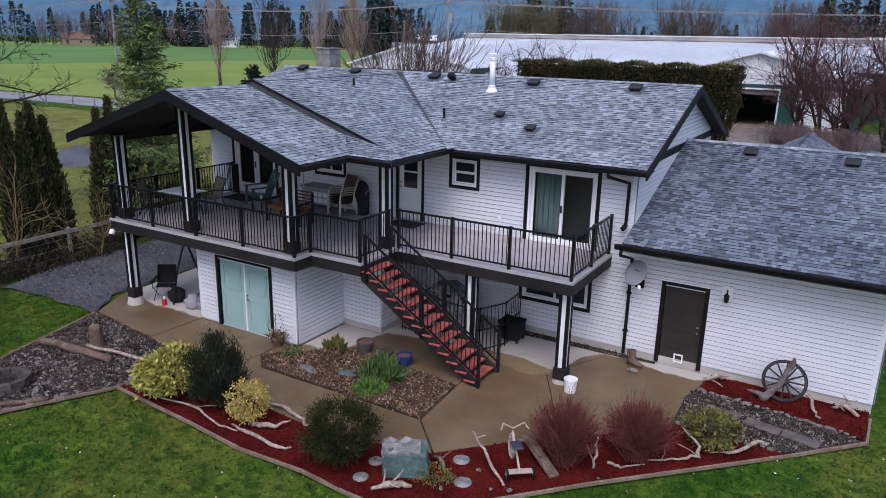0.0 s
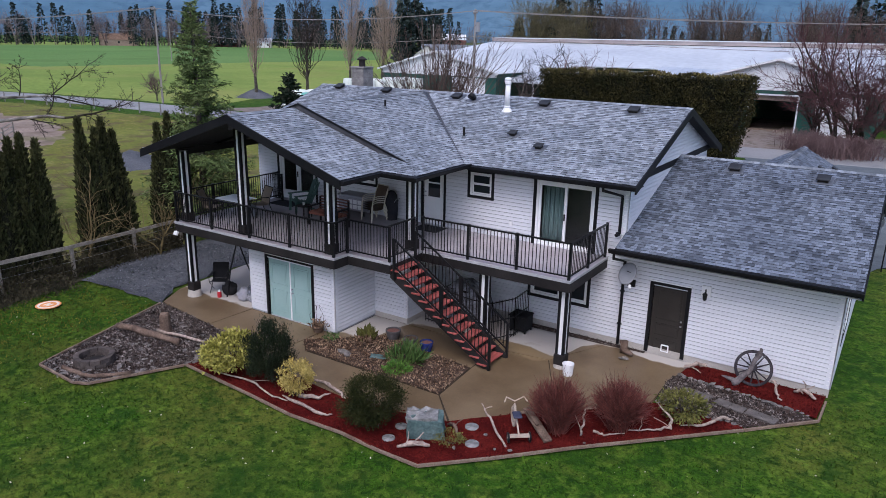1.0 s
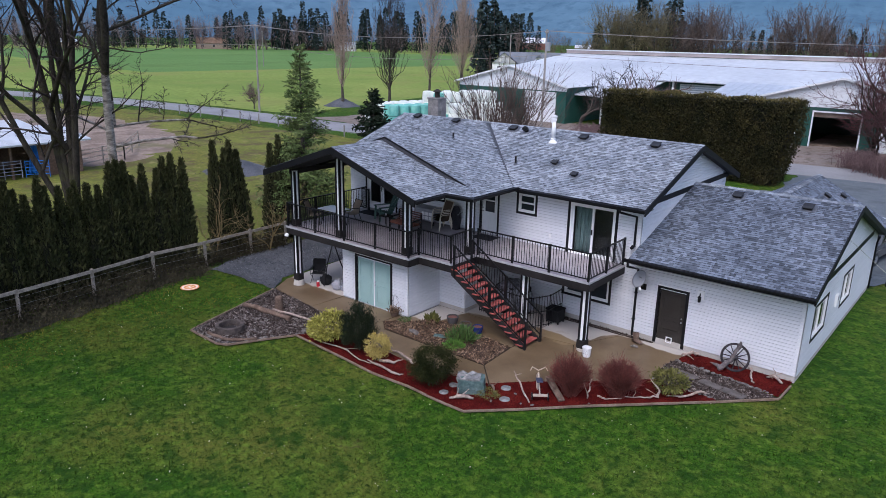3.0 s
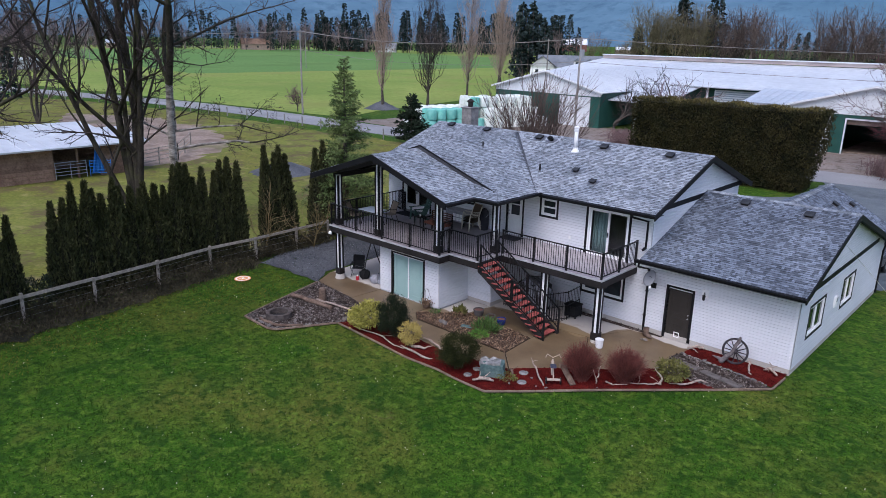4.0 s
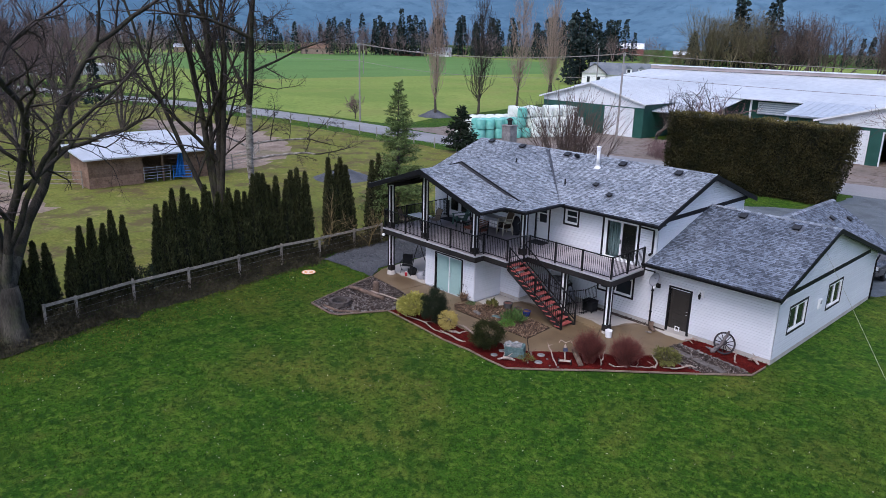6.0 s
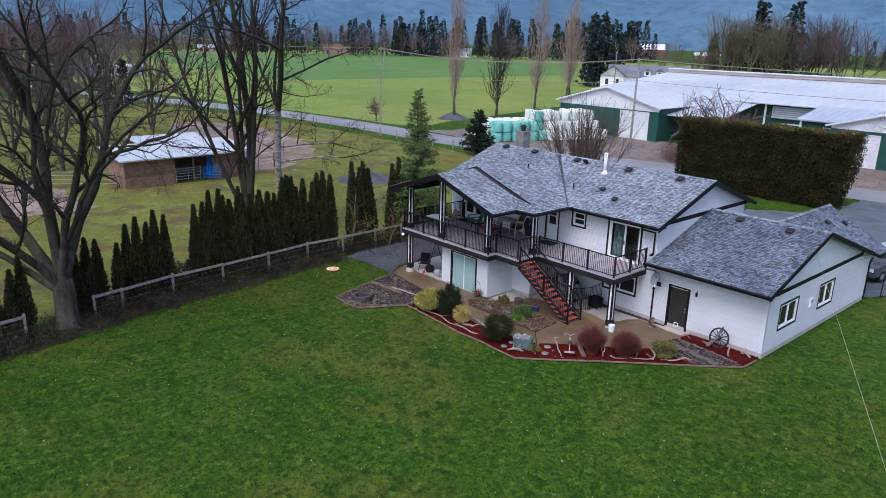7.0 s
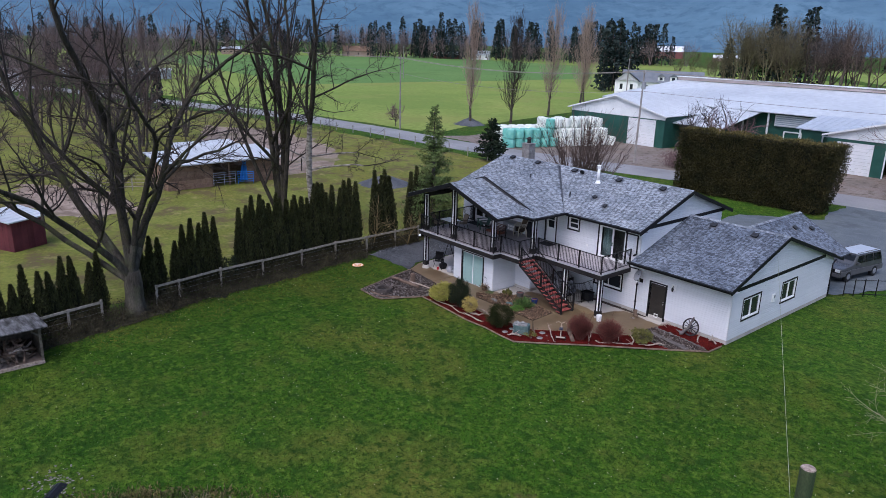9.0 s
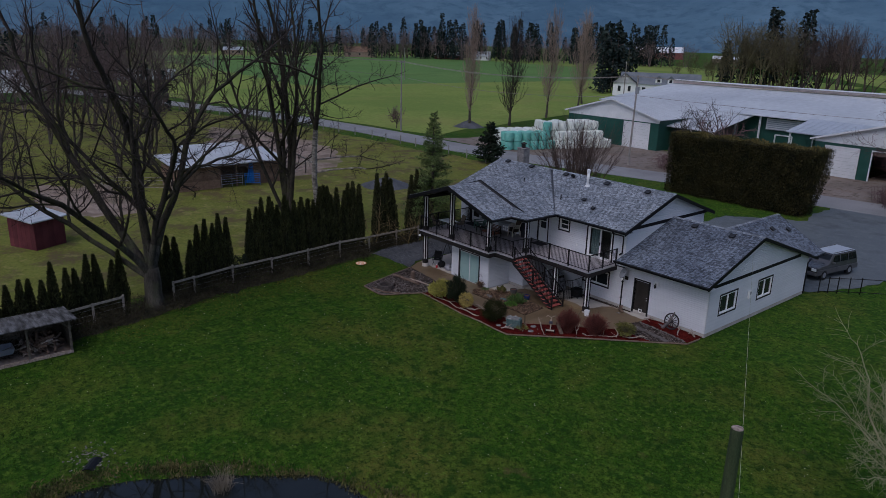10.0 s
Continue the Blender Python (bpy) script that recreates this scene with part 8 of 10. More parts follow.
# added solid body in the crown, coloured as its inner shade
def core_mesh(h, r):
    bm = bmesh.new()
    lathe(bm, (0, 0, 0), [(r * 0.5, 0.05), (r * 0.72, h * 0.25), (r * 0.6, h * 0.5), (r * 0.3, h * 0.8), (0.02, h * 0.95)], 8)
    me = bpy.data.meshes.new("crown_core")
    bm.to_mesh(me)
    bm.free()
    me.materials.append(M["foliage_shade"])
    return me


CED = []
for k in range(5):
    c = thing("cedar_tree", "dark green columnar cedar behind the fence", "cedar", "cedar row", at=(-40 - k * 2, -40, 0))
    mesh_part("crown", cedar_mesh(3.0, 0.46, 60 + k), None, c)
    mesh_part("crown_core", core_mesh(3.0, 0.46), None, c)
    bm = bmesh.new()
    tube(bm, [(0, 0, 0), (0.01, 0, 0.5)], [0.06, 0.05], 7)
    part("trunk", bm, M["bark"], c)
    CED.append(c)
rc = random.Random(12)
used = set()


def fence_x(y):
    ys_ = [p[1] for p in FENCE][::-1]
    return float(np.interp(y, ys_, [p[0] for p in FENCE][::-1]))


def cedar(x, y, h, w=1.0):
    k = rc.randrange(5)
    m = pose(x, y, -0.03, rc.uniform(-2, 2), rc.uniform(-2, 2), rc.uniform(0, 360))
    if k not in used:
        used.add(k)
        c = CED[k]
        c.matrix_basis = m
    else:
        c = copy_thing(CED[k], m)
    c.scale = (w, w, h / 3.0)


y = 1.6
while y < 10.6:
    cedar(fence_x(y) - 0.95 + rc.gauss(0, 0.08), y, rc.uniform(4.2, 5.1) * (0.88 if y < 2.4 else 1.0), rc.uniform(0.92, 1.15))
    y += rc.uniform(0.36, 0.5)
for y, h in ((12.3, 5.4), (12.75, 5.0), (13.3, 5.3), (13.75, 4.8), (15.6, 4.9), (16.1, 5.3), (16.6, 4.8)):
    cedar(fence_x(min(y, 15.5)) - 1.0 + rc.gauss(0, 0.1), y, h, 1.1)
for y, h in ((-0.1, 4.0), (-0.55, 4.3), (-1.05, 3.8), (-1.6, 4.2), (-2.1, 3.9), (-2.6, 3.1), (-3.6, 3.5), (-4.2, 3.7), (-4.7, 3.1)):
    cedar(fence_x(y) - 0.95, y, h, 0.9)
y = -7.0
while y > -17:
    cedar(fence_x(y) - 1.0 + rc.gauss(0, 0.1), y, rc.uniform(2.8, 3.8), 0.85)
    y -= rc.uniform(0.45, 0.7)
shrub("boxwood", "low dark green bush between the cedars", fence_x(0.7) - 0.9, 0.75, 0.65, 0.65, M["leaf_dark"], 2200, 0.1, 81)

# trimmed cedar hedge
hg = thing("clipped_hedge", "tall clipped cedar hedge with sheared flat sides", "hedge")
HX0, HX1, HY0, HY1, HZ = -22.7, -8.3, 50.0, 52.6, 6.3
# added solid body behind the leaves, coloured as the hedge's inner shade
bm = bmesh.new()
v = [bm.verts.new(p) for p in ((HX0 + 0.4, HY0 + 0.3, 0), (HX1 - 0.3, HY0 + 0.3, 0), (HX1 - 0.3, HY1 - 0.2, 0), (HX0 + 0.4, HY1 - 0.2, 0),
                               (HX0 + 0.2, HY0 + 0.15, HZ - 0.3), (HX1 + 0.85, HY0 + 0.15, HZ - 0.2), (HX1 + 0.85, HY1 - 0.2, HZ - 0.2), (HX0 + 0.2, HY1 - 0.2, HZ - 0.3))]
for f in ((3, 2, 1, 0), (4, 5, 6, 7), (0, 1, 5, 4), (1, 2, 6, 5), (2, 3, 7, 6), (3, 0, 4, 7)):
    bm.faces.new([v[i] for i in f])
part("hedge_core", bm, M["foliage_shade"], hg)
rng = np.random.default_rng(31)


def face_pts(n, y, rough=0.12):
    u, w = rng.uniform(0, 1, n), rng.uniform(0, 1, n)
    z = w * HZ
    wide = HX1 + (1.1 * np.minimum(1, w * 1.6)) - (0.5 * np.clip(0.12 - w, 0, 1) * 6)
    x = HX0 + (wide - HX0) * u
    wob = 0.13 * np.sin(x * 2.7 + 0.8 * np.sin(z * 1.1)) + 0.12 * np.sin(z * 2.1 + x * 1.3)
    return np.column_stack([x, y - wob + rng.normal(0, rough, n), z + 0.12 * np.sin(x * 2.1)])


F1 = face_pts(34000, HY0)
F2 = np.column_stack([HX1 + 1.05 * np.minimum(1, (q := rng.uniform(0, 1, 3500)) * 1.6) + rng.normal(0, 0.12, 3500), rng.uniform(HY0, HY1, 3500), q * HZ])
F3 = np.column_stack([HX0 + rng.normal(0, 0.12, 2500), rng.uniform(HY0, HY1, 2500), rng.uniform(0, HZ, 2500)])
mesh_part("foliage", leaves("foliage", np.concatenate([F1, F2, F3]), 0.2, M["hedge_leaf"], rng, 0.4, lean=np.array([[0, -0.5, 0.5]])), None, hg)
T = np.column_stack([rng.uniform(HX0, HX1 + 1.1, 5000), rng.uniform(HY0, HY1, 5000), np.full(5000, HZ - 0.15)])
T[:, 2] += 0.12 * np.sin(T[:, 0] * 2.1) + rng.normal(0, 0.06, 5000)
mesh_part("top_growth", leaves("top_growth", T, 0.24, M["hedge_tip"], rng, 0.3, lean=np.array([[0, 0, 1.0]])), None, hg, "yellow-green tips of the new growth")


def plank_wall(parent, a, b, z0, z1, material, board=0.2, upright=True):
    """A boarded wall from a to b in plan, one plank a piece."""
    a, b = Vector((*a, 0)), Vector((*b, 0))
    d = (b - a).normalized()
    n = Vector((d.y, -d.x, 0))
    L = (b - a).length
    if upright:
        k = max(1, round(L / board))
        cells = [(L * i / k, L * (i + 1) / k - 0.012, z0, z1) for i in range(k)]
    else:
        k = max(1, round((z1 - z0) / board))
        cells = [(0, L, z0 + (z1 - z0) * i / k, z0 + (z1 - z0) * (i + 1) / k - 0.012) for i in range(k)]
    for i, (u0, u1, c, e) in enumerate(cells):
        bm = bmesh.new()
        o = 0.006 * (i % 2)
        v = [bm.verts.new(a + d * u + n * w + Vector((0, 0, z))) for z in (c, e) for w in (o, -0.03) for u in (u0, u1)]
        for f in ((0, 2, 3, 1), (4, 5, 7, 6), (0, 1, 5, 4), (2, 6, 7, 3), (0, 4, 6, 2), (1, 3, 7, 5)):
            bm.faces.new([v[j] for j in f])
        bmesh.ops.recalc_face_normals(bm, faces=bm.faces[:])
        part("plank", bm, material, parent)


def ribbed_roof(parent, p00, p10, p11, p01, material, ribs=0.0, thick=0.05, name="roof_sheet"):
    """A metal roof plane between four corners (eave start, eave end, ridge end, ridge start) with standing ribs."""
    p00, p10, p11, p01 = (Vector(p) for p in (p00, p10, p11, p01))
    bm = bmesh.new()
    nn = (p10 - p00).cross(p01 - p00).normalized()
    if nn.z < 0:
        nn = -nn
    top = [bm.verts.new(p) for p in (p00, p10, p11, p01)]
    bot = [bm.verts.new(p - nn * thick) for p in (p00, p10, p11, p01)]
    bm.faces.new(top)
    bm.faces.new(bot[::-1])
    for i in range(4):
        j = (i + 1) % 4
        bm.faces.new((top[j], top[i], bot[i], bot[j]))
    if ribs:
        n = max(1, int((p10 - p00).length / ribs))
        e = (p10 - p00).normalized() * 0.03
        for i in range(n + 1):
            a, b = p00.lerp(p10, i / n), p01.lerp(p11, i / n)
            rb_ = bmesh.new()
            v = [rb_.verts.new(q) for q in (a - e, a + nn * 0.035, a + e, b - e, b + nn * 0.035, b + e)]
            rb_.faces.new((v[0], v[1], v[4], v[3]))
            rb_.faces.new((v[1], v[2], v[5], v[4]))
            part("roof_rib", rb_, material, parent)
    bmesh.ops.recalc_face_normals(bm, faces=bm.faces[:])
    return part(name, bm, material, parent)


# horse shelter
hut = thing("horse_shelter", "low wooden horse shelter with a white metal roof", "shelter")
X1, X0, YA, YB_ = -49.2, -53.6, 6.8, 17.8
plank_wall(hut, (X1, YA), (X1, YA + 4.3), 0, 2.35, M["hut_wood"], 0.3, False)
plank_wall(hut, (X1, YA + 7.8), (X1, YB_), 0, 2.35, M["hut_wood"], 0.3, False)
plank_wall(hut, (X0, YA), (X1, YA), 0, 2.3, M["hut_wood"], 0.3, False)
plank_wall(hut, (X1, YB_), (X0, YB_), 0, 2.3, M["hut_wood"], 0.3, False)
plank_wall(hut, (X0, YB_), (X0, YA), 0, 2.2, M["hut_wood"], 0.4, False)
ribbed_roof(hut, (X1 + 0.7, YA - 0.5, 2.5), (X1 + 0.7, YB_ + 0.5, 2.5), (X0 - 0.4, YB_ + 0.5, 3.1), (X0 - 0.4, YA - 0.5, 3.1), M["tin"], 0.9, 0.12)
ribbed_roof(hut, (X0 - 0.6, YA + 3.2, 2.9), (X0 - 0.6, YA + 10.0, 2.9), (X0 - 4.2, YA + 10.0, 3.25), (X0 - 4.2, YA + 3.2, 3.25), M["tin"], 0.9, 0.12)
plank_wall(hut, (X0 - 4.0, YA + 10.0), (X0 - 4.0, YA + 3.2), 0, 3.1, M["hut_wood"], 0.4, False)
for yy in (YA + 4.3, YA + 6.1, YA + 7.8):
    bar("post", (X1 - 0.05, yy, 0), (X1 - 0.05, yy, 2.5), 0.14, M["hut_wood"], hut)
gt = thing("stall_gate", "grey tubular metal gate across the shelter opening", "gate", "gates")
for z in (0.35, 0.6, 0.85, 1.1, 1.3):
    bm = bmesh.new()
    tube(bm, [(X1 + 0.1, YA + 4.35, z), (X1 + 0.1, YA + 6.7, z)], 0.025, 6)
    part("rail", bm, M["galv"], gt)
for yy in (YA + 4.4, YA + 5.5, YA + 6.65):
    bm = bmesh.new()
    tube(bm, [(X1 + 0.1, yy, 0.05), (X1 + 0.1, yy, 1.35)], 0.028, 6)
    part("upright", bm, M["galv"], gt)
tarp = thing("blue_tarpaulin", "bright blue tarpaulin hanging in the shelter doorway", "tarpaulin")
bm = bmesh.new()
for i in range(9):
    k = i / 8
    bm.verts.new((X1 + 0.12 + 0.08 * math.sin(i * 1.9), YA + 7.05 + k * 0.9, 0.3))
    bm.verts.new((X1 + 0.12 + 0.06 * math.sin(i * 1.3), YA + 7.45 + k * 0.4, 2.35))
bm.verts.ensure_lookup_table()
for i in range(8):
    bm.faces.new([bm.verts[j] for j in (2 * i, 2 * i + 2, 2 * i + 3, 2 * i + 1)])
bmesh.ops.solidify(bm, geom=bm.faces[:], thickness=0.02)
part("cloth", bm, M["blue_tarp"], tarp)
bm = bmesh.new()
tube(bm, [(X1 + 0.12, YA + 7.2, 2.36), (X1 + 0.12, YA + 8.0, 2.36)], 0.02, 6)
part("hem_bar", bm, M["galv"], tarp)
gt2 = thing("field_gate", "blue tubular metal gate beside the tarpaulin", "gate", "gates")
for z in (0.3, 0.55, 0.8, 1.05, 1.25):
    bm = bmesh.new()
    tube(bm, [(X1 + 0.25, YA + 6.85, z), (X1 + 0.9, YA + 8.2, z)], 0.025, 6)
    part("rail", bm, M["blue_tarp"], gt2)
for k in (0.0, 1.0):
    bm = bmesh.new()
    tube(bm, [(X1 + 0.25 + 0.65 * k, YA + 6.85 + 1.35 * k, 0.05), (X1 + 0.25 + 0.65 * k, YA + 6.85 + 1.35 * k, 1.3)], 0.025, 6)
    part("upright", bm, M["blue_tarp"], gt2)

# corral rails beside the shelter
for n_c, (a, b) in enumerate((((-50, 6.5), (-53, 2.0)), ((-53, 2.0), (-58, 1.0)), ((-50, 18.0), (-52, 22.5)), ((-52, 22.5), (-58, 27)))):
    cr = thing("corral_panel", "pale tubular corral panel in the pasture", "corral panel", "corral panels")
    for z in (0.4, 0.75, 1.1, 1.4):
        bar("rail", (*a, z), (*b, z), 0.05, M["grey_wood"], cr)
    for k in (0, 0.5, 1):
        p = Vector((*a, 0)).lerp(Vector((*b, 0)), k)
        bar("post", p, p + Vector((0, 0, 1.45)), 0.08, M["grey_wood"], cr)

# small dark red shed
rs = thing("red_shed", "small dark red wooden shed with a white metal roof", "shed")
for a, b in (((-38.2, -9.6), (-35.8, -8.4)), ((-35.8, -8.4), (-36.9, -6.2)), ((-36.9, -6.2), (-39.3, -7.4)), ((-39.3, -7.4), (-38.2, -9.6))):
    plank_wall(rs, a, b, 0, 2.1, M["red_shed"], 0.22)
ribbed_roof(rs, (-38.1, -10.0, 2.45), (-35.35, -8.6, 2.15), (-36.7, -5.9, 2.15), (-39.5, -7.2, 2.45), M["tin"], 0.5, 0.08)

# open wood store at the lawn's edge
ws = thing("wood_store", "open-fronted wood store with a corrugated metal roof", "wood store")
WX0, WX1, WYA, WYB = -18.6, -16.45, -16.2, -10.75
plank_wall(ws, (WX0, WYB), (WX0, WYA), 0, 1.5, M["store_wood"], 0.25, False)
plank_wall(ws, (WX1, WYB), (WX0, WYB), 0, 1.5, M["store_wood"], 0.25, True)
plank_wall(ws, (WX0, WYA), (WX1, WYA), 0, 1.5, M["store_wood"], 0.25, True)
ribbed_roof(ws, (WX1 + 0.35, WYA - 0.2, 1.82), (WX1 + 0.35, WYB + 0.25, 1.82), (WX0 - 0.2, WYB + 0.25, 1.6), (WX0 - 0.2, WYA - 0.2, 1.6), M["tin_stained"], 0.25, 0.04)
for yy in (WYB - 0.05, WYB - 1.9, WYB - 3.7, WYA + 0.05):
    bar("post", (WX1, yy, 0), (WX1, yy, 1.75), 0.1, M["store_wood"], ws)
bar("brace", (WX1, WYB - 0.05, 1.3), (WX1, WYB - 0.5, 1.72), 0.06, M["store_wood"], ws)
bar("sill", (WX1 + 0.02, WYA, 0.06), (WX1 + 0.02, WYB, 0.06), 0.14, M["driftwood"], ws)
bm = bmesh.new()
box(bm, WX0 + 0.05, WX1, WYA + 0.05, WYB - 0.05, 0, 0.1)
part("floor", bm, M["yard"], ws)
rw = random.Random(3)
for i in range(70):
    fw = thing("firewood", "split firewood log heaped in the store", "firewood", "firewood in the store")
    c = Vector((rw.uniform(WX0 + 0.4, WX1 - 0.25), rw.uniform(WYB - 2.0, WYB - 0.35), 0))
    c.z = 0.18 + rw.random() * 0.75 * (1 - abs(c.y - (WYB - 0.9)) / 1.3)
    d = Vector((rw.gauss(0, 1), rw.gauss(0, 1), rw.gauss(0, 0.5))).normalized() * rw.uniform(0.2, 0.36)
    if c.z - abs(d.z) < 0.14:
        c.z = 0.14 + abs(d.z)
    bm = bmesh.new()
    tube(bm, [c - d, c + d], rw.uniform(0.04, 0.075), 5)
    part("split_log", bm, M["driftwood"] if rw.random() < 0.4 else M["old_log"], fw)
bl_ = thing("wheelbarrow", "old wheelbarrow parked in the wood store", "wheelbarrow", at=(-17.2, WYB - 2.9, 0.1))
bm = bmesh.new()
vv = [bm.verts.new(p) for p in ((-0.3, -0.4, 0.3), (0.3, -0.4, 0.3), (0.3, 0.4, 0.3), (-0.3, 0.4, 0.3), (-0.42, -0.6, 0.65), (0.42, -0.6, 0.65), (0.42, 0.5, 0.6), (-0.42, 0.5, 0.6))]
for f in ((3, 2, 1, 0), (0, 1, 5, 4), (1, 2, 6, 5), (2, 3, 7, 6), (3, 0, 4, 7)):
    bm.faces.new([vv[i] for i in f])
bmesh.ops.solidify(bm, geom=bm.faces[:], thickness=0.02)
part("tray", bm, M["tin_grey"], bl_)
bm = bmesh.new()
tube(bm, [(0, -0.75 + 0.2 * math.cos(a), 0.2 + 0.2 * math.sin(a)) for a in np.linspace(0, math.tau, 15)], 0.05, 6, cap=False)
part("wheel", bm, M["metal_black"], bl_)
for s in (-0.28, 0.28):
    bm = bmesh.new()
    tube(bm, [(s * 0.3, -0.75, 0.2), (s, 0.0, 0.32), (s * 1.1, 1.0, 0.55)], 0.02, 6)
    part("handle", bm, M["grey_wood"], bl_)

# ---- barns ----
def gable_barn(name, label, x0, x1, y0, y1, ze, zp, roof, lower, upper, zsplit, doors=()):
    """A barn with its gable towards the yard; doors: x0, x1, height, open."""
    b = thing(name, label, "barn")
    xm = (x0 + x1) / 2
    spans = sorted(doors)
    xs_ = [x0] + [q for d in spans for q in d[:2]] + [x1]
    for i in range(0, len(xs_), 2):
        bm = bmesh.new()
        box(bm, xs_[i], xs_[i + 1], y0, y0 + 0.15, 0, zsplit)
        part("front_wall", bm, lower, b)
    for d0, d1, h, is_open in spans:
        bm = bmesh.new()
        box(bm, d0, d1, y0, y0 + 0.15, h, zsplit)
        part("lintel", bm, lower, b)
        bm = bmesh.new()
        box(bm, d0 - 0.15, d0, y0 - 0.04, y0, 0, h + 0.15)
        box(bm, d1, d1 + 0.15, y0 - 0.04, y0, 0, h + 0.15)
        box(bm, d0, d1, y0 - 0.04, y0, h, h + 0.15)
        part("door_trim", bm, M["barn_white"], b)
        if is_open:
            bm = bmesh.new()
            box(bm, d0, d1, y0 + 0.2, y0 + 0.26, h - 0.5, h)
            part("rolled_door", bm, M["yard"], b, "half-raised door")
        else:
            k = 9
            for i in range(k):
                bm = bmesh.new()
                box(bm, d0, d1, y0 + 0.03 + 0.012 * (i % 2), y0 + 0.1, h * i / k, h * (i + 1) / k - 0.02)
                part("door_slat", bm, M["barn_white"], b)
    bm = bmesh.new()
    for yy in (y0 - 0.03, y0 + 0.12):
        bm.verts.new((x0, yy, zsplit)), bm.verts.new((x1, yy, zsplit)), bm.verts.new((x1, yy, ze)), bm.verts.new((xm, yy, zp)), bm.verts.new((x0, yy, ze))
    bm.verts.ensure_lookup_table()
    bm.faces.new([bm.verts[i] for i in range(5)])
    bm.faces.new([bm.verts[i] for i in range(9, 4, -1)])
    for i in range(5):
        j = (i + 1) % 5
        bm.faces.new([bm.verts[q] for q in (j, i, i + 5, j + 5)])
    bmesh.ops.recalc_face_normals(bm, faces=bm.faces[:])
    part("gable_wall", bm, upper, b, "white ribbed metal gable")
    n = int((x1 - x0) / 0.45)
    for i in range(1, n):
        x = x0 + (x1 - x0) * i / n
        zt = ze + (zp - ze) * (1 - abs(x - xm) / (x1 - xm))
        bm = bmesh.new()
        box(bm, x - 0.02, x + 0.02, y0 - 0.05, y0 - 0.03, zsplit, zt - 0.05)
        part("gable_rib", bm, upper, b)
    for xx in (x0, x1 - 0.15):
        bm = bmesh.new()
        box(bm, xx, xx + 0.15, y0 + 0.15, y1, 0, ze)
        part("side_wall", bm, lower, b)
    bm = bmesh.new()
    box(bm, x0, x1, y1 - 0.15, y1, 0, ze)
    part("back_wall", bm, M["dark_inside"], b)
    for s, xe in ((-1, x0 - 0.5), (1, x1 + 0.5)):
        zz_ = ze - 0.5 * (zp - ze) / (x1 - xm)
        ribbed_roof(b, (xe, y0 - 0.5, zz_ + 0.08), (xe, y1, zz_ + 0.08), (xm, y1, zp + 0.08), (xm, y0 - 0.5, zp + 0.08), roof, 0.9, 0.08)
        board("trim_rake", (xe, y0 - 0.52, zz_ + 0.1), (xm, y0 - 0.52, zp + 0.1), 0.2, label="white metal barge flashing of the barn", material=M["barn_white"])
    return b


gable_barn("barn", "farm shed with a white gable over dark green walls", -57.0, -40.0, 74.0, 102, 4.6, 6.9, M["tin"], M["barn_green"], M["barn_white"], 4.0, ((-46.0, -41.6, 3.7, False),))
gable_barn("barn", "farm shed with white gable, green walls, open door", -18.6, -0.4, 76.0, 100, 4.5, 7.1, M["tin"], M["barn_green"], M["barn_white"], 4.1, ((-17.2, -13.4, 3.6, False), (-11.8, -7.4, 3.6, True), (-5.6, -1.8, 3.6, False)))
bm = bmesh.new()
box(bm, -12.5, -6.8, 77.2, 96, 0.02, 0.06)
tagged(part("barn_floor", bm, M["dirt"]), "earth floor inside the barn", "floor", kind="structure")
M["vent_tan"] = mat("vent_tan", (0.36, 0.3, 0.28), (0.48, 0.41, 0.39), 0.7, big=0.3, grain=0.15)
lb = thing("long_barn", "very long low barn with pale metal roof, green walls", "barn")
ribbed_roof(lb, (-62, 88, 5.3), (60, 88, 5.3), (60, 106, 8.2), (-58.5, 106, 8.0), M["tin"], 1.8, 0.12)
ribbed_roof(lb, (-58.5, 124, 5.3), (60, 124, 5.3), (60, 106, 8.2), (-58.5, 106, 8.0), M["tin"], 0, 0.12)
bar("ridge_vent", (-58.5, 106, 8.3), (60, 106, 8.5), 0.9, M["vent_tan"], lb, h=0.5)
bar("ridge_cap", (-58.5, 106, 8.62), (60, 106, 8.82), 1.3, M["barn_white"], lb, h=0.14)
for x0, x1, z0, z1, mt in ((-36, 10, 0, 5.1, "barn_green"), (-62, -61.7, 0, 5.2, "barn_white")):
    bm = bmesh.new()
    box(bm, x0, x1, 89.5, 89.7 if x1 - x0 > 1 else 122, z0, z1)
    part("wall", bm, M[mt], lb)
bm = bmesh.new()
box(bm, -31.5, -21, 89.2, 89.45, 3.3, 4.9)
part("curtain_panel", bm, M["barn_white"], lb, "white rolled curtain wall")
for i in range(6):
    bm = bmesh.new()
    box(bm, -31.3, -21, 89.12, 89.2, 3.3 + i * 0.27, 3.4 + i * 0.27)
    part("curtain_fold", bm, M["tin_grey"], lb)
for x0, x1 in ((-30.0, -27.5), (-24.5, -22.0)):
    for a, b in (((x0, 2.6), (x1, 2.6)), ((x0, 0.1), (x0, 2.6)), ((x1, 0.1), (x1, 2.6))):
        bar("door_trim", (a[0], 89.4, a[1]), (b[0], 89.4, b[1]), 0.16, M["barn_white"], lb)
for x in (-36, -32.2):
    bar("post", (x, 88.6, 0), (x, 88.6, 5.2), 0.22, M["barn_white"], lb)
lean = thing("lean_to", "grey metal lean-to roof between the barns", "lean-to")
